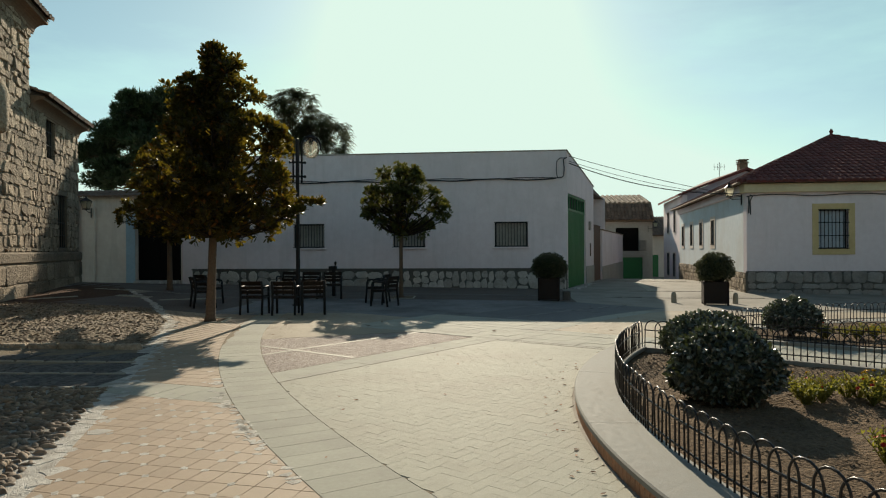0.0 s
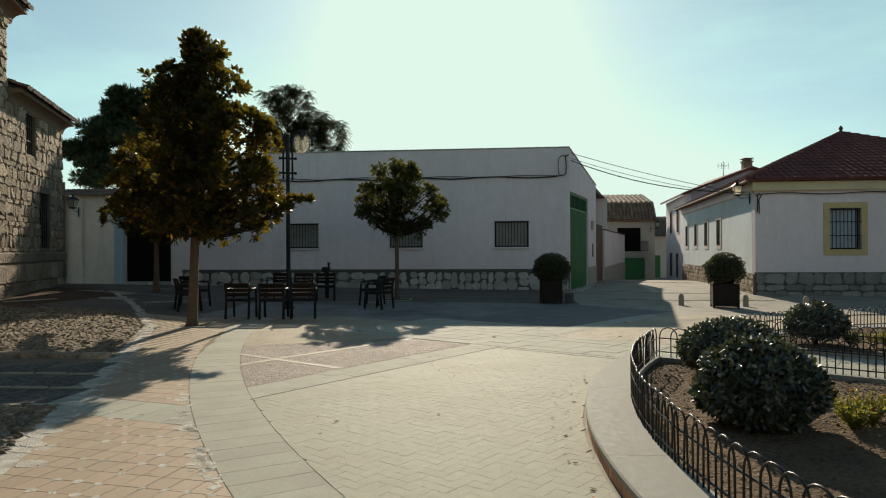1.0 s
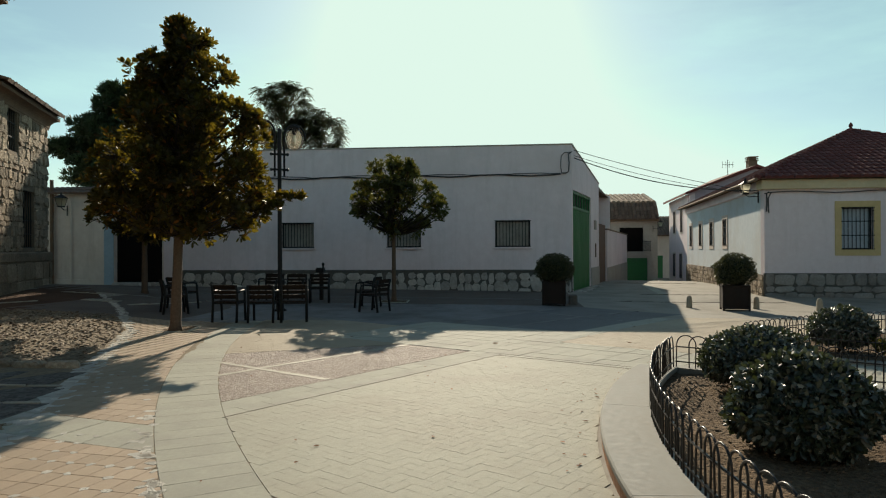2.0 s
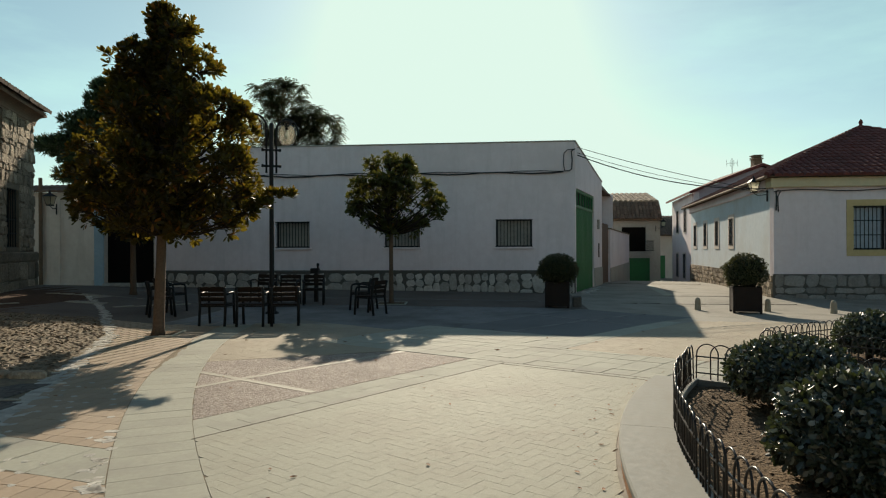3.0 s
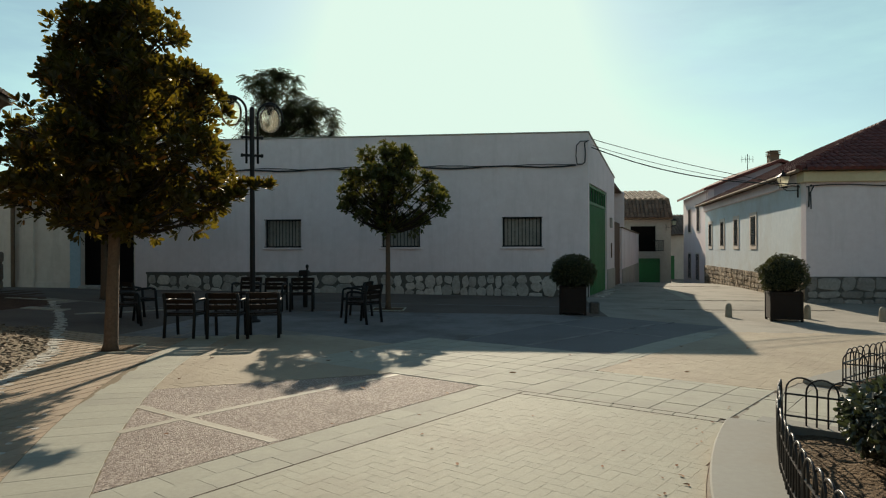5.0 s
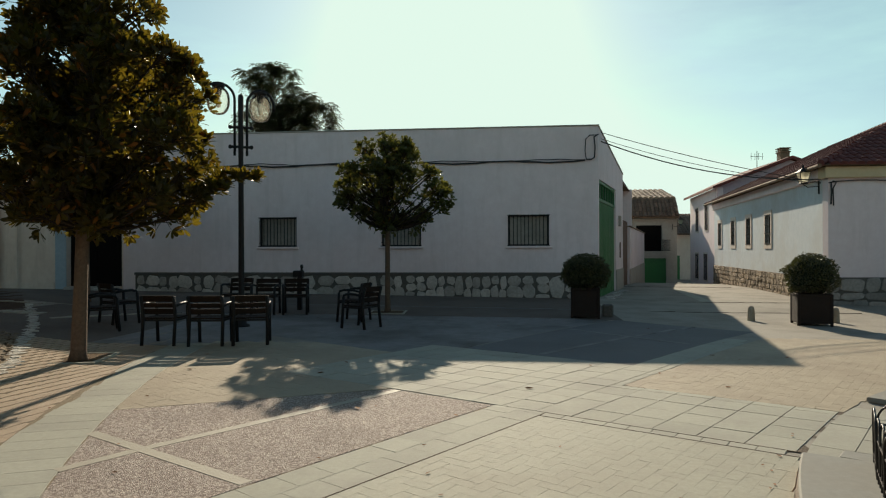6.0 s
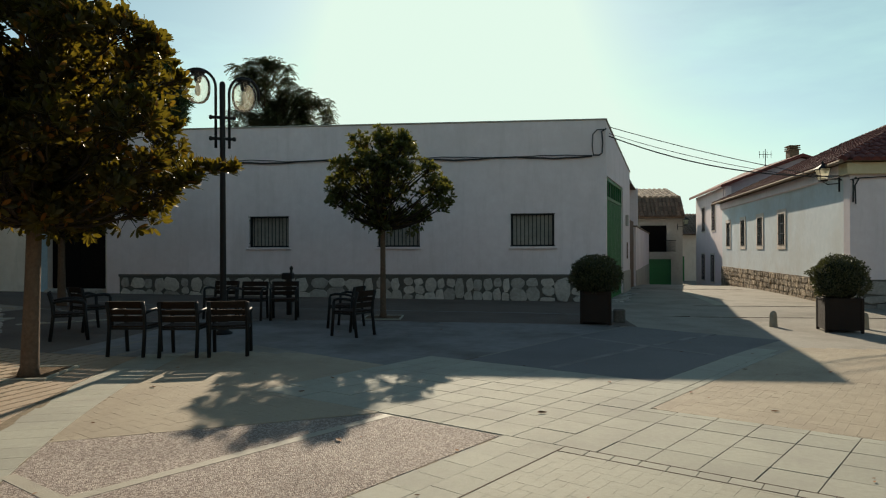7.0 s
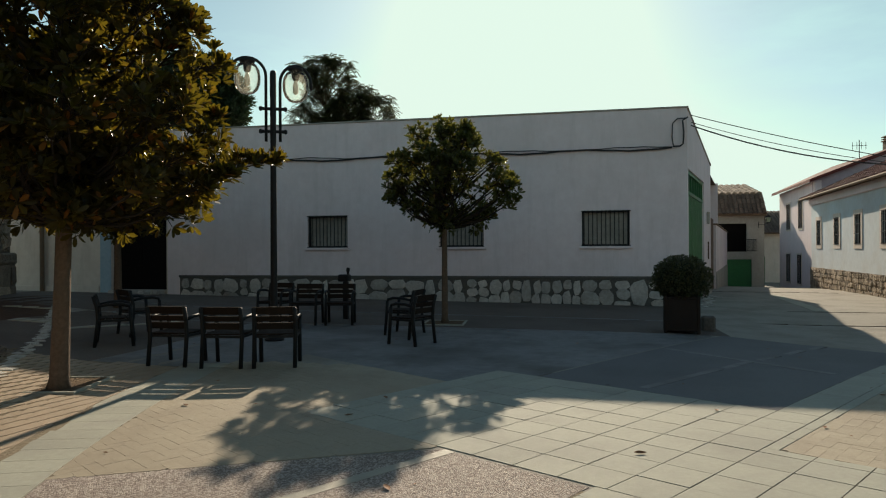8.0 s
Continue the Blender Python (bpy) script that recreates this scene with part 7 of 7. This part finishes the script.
for q in sorted(dots, key=lambda q: (q - Vector((-2.6, 4.8))).length)[:240]:
    part("corner_stone", random.choice(dot_meshes), None, tile_pave, m=pose(q.x, q.y, gz(q.x, q.y), 0, 0, rand(0, 180)))
strip_cells = []
for i in range(7):
    a = CROSS[0] + CROSS[1] * (-1.6 + i * 0.36)
    strip_cells.append((a.x, a.y, -14.06, [outside_ring(ARC, 24.69, a.x, a.y)]))
lay(tile_pave, "strip_slab", strip_cells, tile_mesh("strip_slab", 0.353, 0.6, 0.03, 0.004, SLAB), (0.353, 0.6, 0.03), SLAB_FAR, (-3, 6.7), 10, 0.2, 0.001)
for _ in range(70):
    w = random.choice((rand(3.655, 3.70), rand(3.71, 3.75), rand(3.62, 3.78)))
    rr = 24.7 + abs(random.gauss(0, 0.055))
    q = ARC + Vector((math.cos(w), math.sin(w))) * rr
    part("mortar_patch", random.choice(dot_meshes), None, tile_pave, m=pose(q.x, q.y, gz(q.x, q.y) + 0.001, 0, 0, rand(0, 180)) @ Matrix.Diagonal((rand(0.6, 2.0), rand(0.6, 1.8), 0.5, 1)))

# pale seams of the street's concrete
street = paving_structure("street_paving", "pale worn concrete of the street with seams")
for a, b, width, mat in (((5.85, 31.5), (5.25, 25.2), 0.32, SLAB), ((4.4, 24.9), (8.2, 25.4), 0.025, DIRT), ((3.2, 33.0), (8.6, 33.6), 0.03, DIRT), ((3.0, 22.3), (8.4, 22.9), 0.02, DIRT)):
    for i in range(8):
        s = Shape()
        bar_on_ground(s, Vector(a).lerp(Vector(b), i / 8), Vector(a).lerp(Vector(b), (i + 1) / 8), width, 0.004, 0.03, 0.001)
        part("seam", s, mat, street)

# slabs of the path between the two garden beds
path = []
for i in range(22):
    for j in range(6):
        a, b = -8.55 + i * 0.3967, -0.74 + (j + 0.5) * 0.3967
        p = garden_point(a, b)
        path.append((p.x, p.y, TURN_UV, [(U, U.dot(GARDEN) + 1.3), (-U, -U.dot(GARDEN) + 0.8), inside_ring(GARDEN, 8.645, p.x, p.y)] + ([outside_ring(GARDEN, 1.2, p.x, p.y)] if a > -1.5 else [])))
path_pave = paving_structure("pavement_path", "pale concrete slabs of the path between the garden beds")
lay(path_pave, "slab", path, tile_mesh("slab", 0.39, 0.39, 0.03, 0.0025, SLAB), (0.39, 0.39, 0.03), SLAB_FAR, (2.5, 8.0), 90, 0.2, 0.0015)

# cobbles
stones = []
for _ in range(6):
    s, n, m = Shape(), 7, 4
    for j in range(m + 1):
        th = math.pi * 0.5 * j / m
        for i in range(n):
            ph = 2 * math.pi * i / n
            k = rand(0.9, 1.08)
            s.v.append((math.cos(ph) * math.cos(th) * k, math.sin(ph) * math.cos(th) * k * 0.62, math.sin(th) * 0.75 if j else -0.3))
    s.f = [(j * n + i, j * n + (i + 1) % n, (j + 1) * n + (i + 1) % n, (j + 1) * n + i) for j in range(m) for i in range(n)]
    stones.append((s, s.mesh("cobble", COBBLE, True)))
flat_stones = []
for _ in range(6):
    s, n = Shape(), 6
    for r, z in ((1.0, -0.3), (0.88, 0.3), (0.45, 0.55)):
        for i in range(n):
            ph = 2 * math.pi * i / n
            k = rand(0.85, 1.12) * r
            s.v.append((math.cos(ph) * k, math.sin(ph) * k * 0.7, z + rand(-0.06, 0.06)))
    s.f = [(j * n + i, j * n + (i + 1) % n, (j + 1) * n + (i + 1) % n, (j + 1) * n + i) for j in range(2) for i in range(n)] + [tuple(range(2 * n, 3 * n))]
    flat_stones.append((s, None))
spots = []
y = 0.5
while y < 21.5:
    gap = 0.084 if y < 7 else 0.082
    x = left_edge_x(y) - 0.17
    limit = -6.2 if y < 7 else STONE_WALL[0].x - (y - 16.81) * 0.394 + 0.15
    while x > limit and x > -13.6:
        if not (6.95 < y < 9.6) and not (y > 15.2 + 0.25 * (x + 9)):
            spots.append((x + rand(-0.02, 0.02), y + rand(-0.02, 0.02), gap))
        x -= gap * rand(0.95, 1.3)
    y += gap * 0.78
spots.sort(key=lambda c: math.hypot(c[0] + 3.7, c[1] - 4.6))
rest = Shape()
for i, (x, y, g) in enumerate(spots):
    k = g * rand(0.52, 0.8)
    m = pose(x, y, gz(x, y) - 0.012 + rand(-0.004, 0.008), rand(-22, 22), rand(-26, 14), rand(-50, 50) - 12) @ Matrix.Diagonal((k * rand(1.0, 1.45), k * rand(0.7, 1.0), k * rand(0.45, 0.9), 1))
    if i < 300:
        part("cobble", random.choice(stones)[1], None, cobble_pave, m=m)
    else:
        s = random.choice(stones if y < 7 else flat_stones)[0]
        rest.add(s.v, s.f, m if y < 7 else m @ Matrix.Diagonal((rand(0.8, 1.3), rand(0.7, 1.0), rand(0.3, 0.6), 1)))
tagged(part("cobble_rest", rest, COBBLE_FAR, cobble_pave, smooth=True), kind="stuff")
joint, pale_joint = Shape(), Shape()
for j in range(-6, 78):
    for i in range(-48, 16):
        x, y = i * 0.2, j * 0.2
        kind = zone(x + 0.1, y + 0.1)
        if kind in ("slabs", "tiles", "arc", "band", "double"):
            drop = 0.0045 if kind == "slabs" else 0.0032
            (joint if kind == "slabs" else pale_joint).add([(x, y, gz(x, y) - drop), (x + 0.2, y, gz(x + 0.2, y) - drop), (x + 0.2, y + 0.2, gz(x + 0.2, y + 0.2) - drop), (x, y + 0.2, gz(x, y + 0.2) - drop)], [(0, 1, 2, 3)])
part("joint_bed", joint, DIRT, slab_pave, "dark earthy joints between slabs")
part("joint_bed", pale_joint, SAND, tile_pave, "sandy joints between tiles")
earth, sand, brown = Shape(), Shape(), Shape()
for j in range(44):
    y0, y1 = 0.5 + j * 0.48, 0.5 + (j + 1) * 0.48
    for i in range(16):
        def px(y, k):
            lim = -6.3 if y < 7 else STONE_WALL[0].x - (y - 16.81) * 0.394 + 0.12
            a = left_edge_x(y) - 0.04
            return a + (max(lim, -13.8) - a) * k / 16
        q = [(px(y0, i + 1), y0), (px(y0, i), y0), (px(y1, i), y1), (px(y1, i + 1), y1)]
        (earth if y0 < 8 else sand if y1 < 15.3 + 0.25 * (q[0][0] + 9) else brown).add([(x, y, gz(x, y) - (0.009 if y0 < 8 else 0.004)) for x, y in q], [(0, 1, 2, 3)])
part("bed_sand", sand, SAND, cobble_pave, "sandy dry earth between the flat cobbles")
# brown soil and the shade over it share this one dark colour
part("bed_brown", brown, BROWN_EARTH_SHADED, cobble_pave, "bare red-brown earth by the stone house, darkened in colour for shade")
part("bed_earth", earth, DIRT, cobble_pave, "packed brown earth between cobbles")
# open earthy joints that edge the band and the first row of slabs
corner = Vector((-0.13, 11.222))
for pa, pb in ((xy(-4.6, 0.0), corner), (corner, corner + ALONG * 2.3), (corner - SLAB_N * 0.132, corner - SLAB_N * 0.132 + ALONG * 2.25)):
    for i in range(4):
        s = Shape()
        bar_on_ground(s, pa.lerp(pb, i / 4), pa.lerp(pb, (i + 1) / 4), 0.011, 0.0022, 0.02, 0.0005)
        part("open_joint", s, DIRT, band_pave)
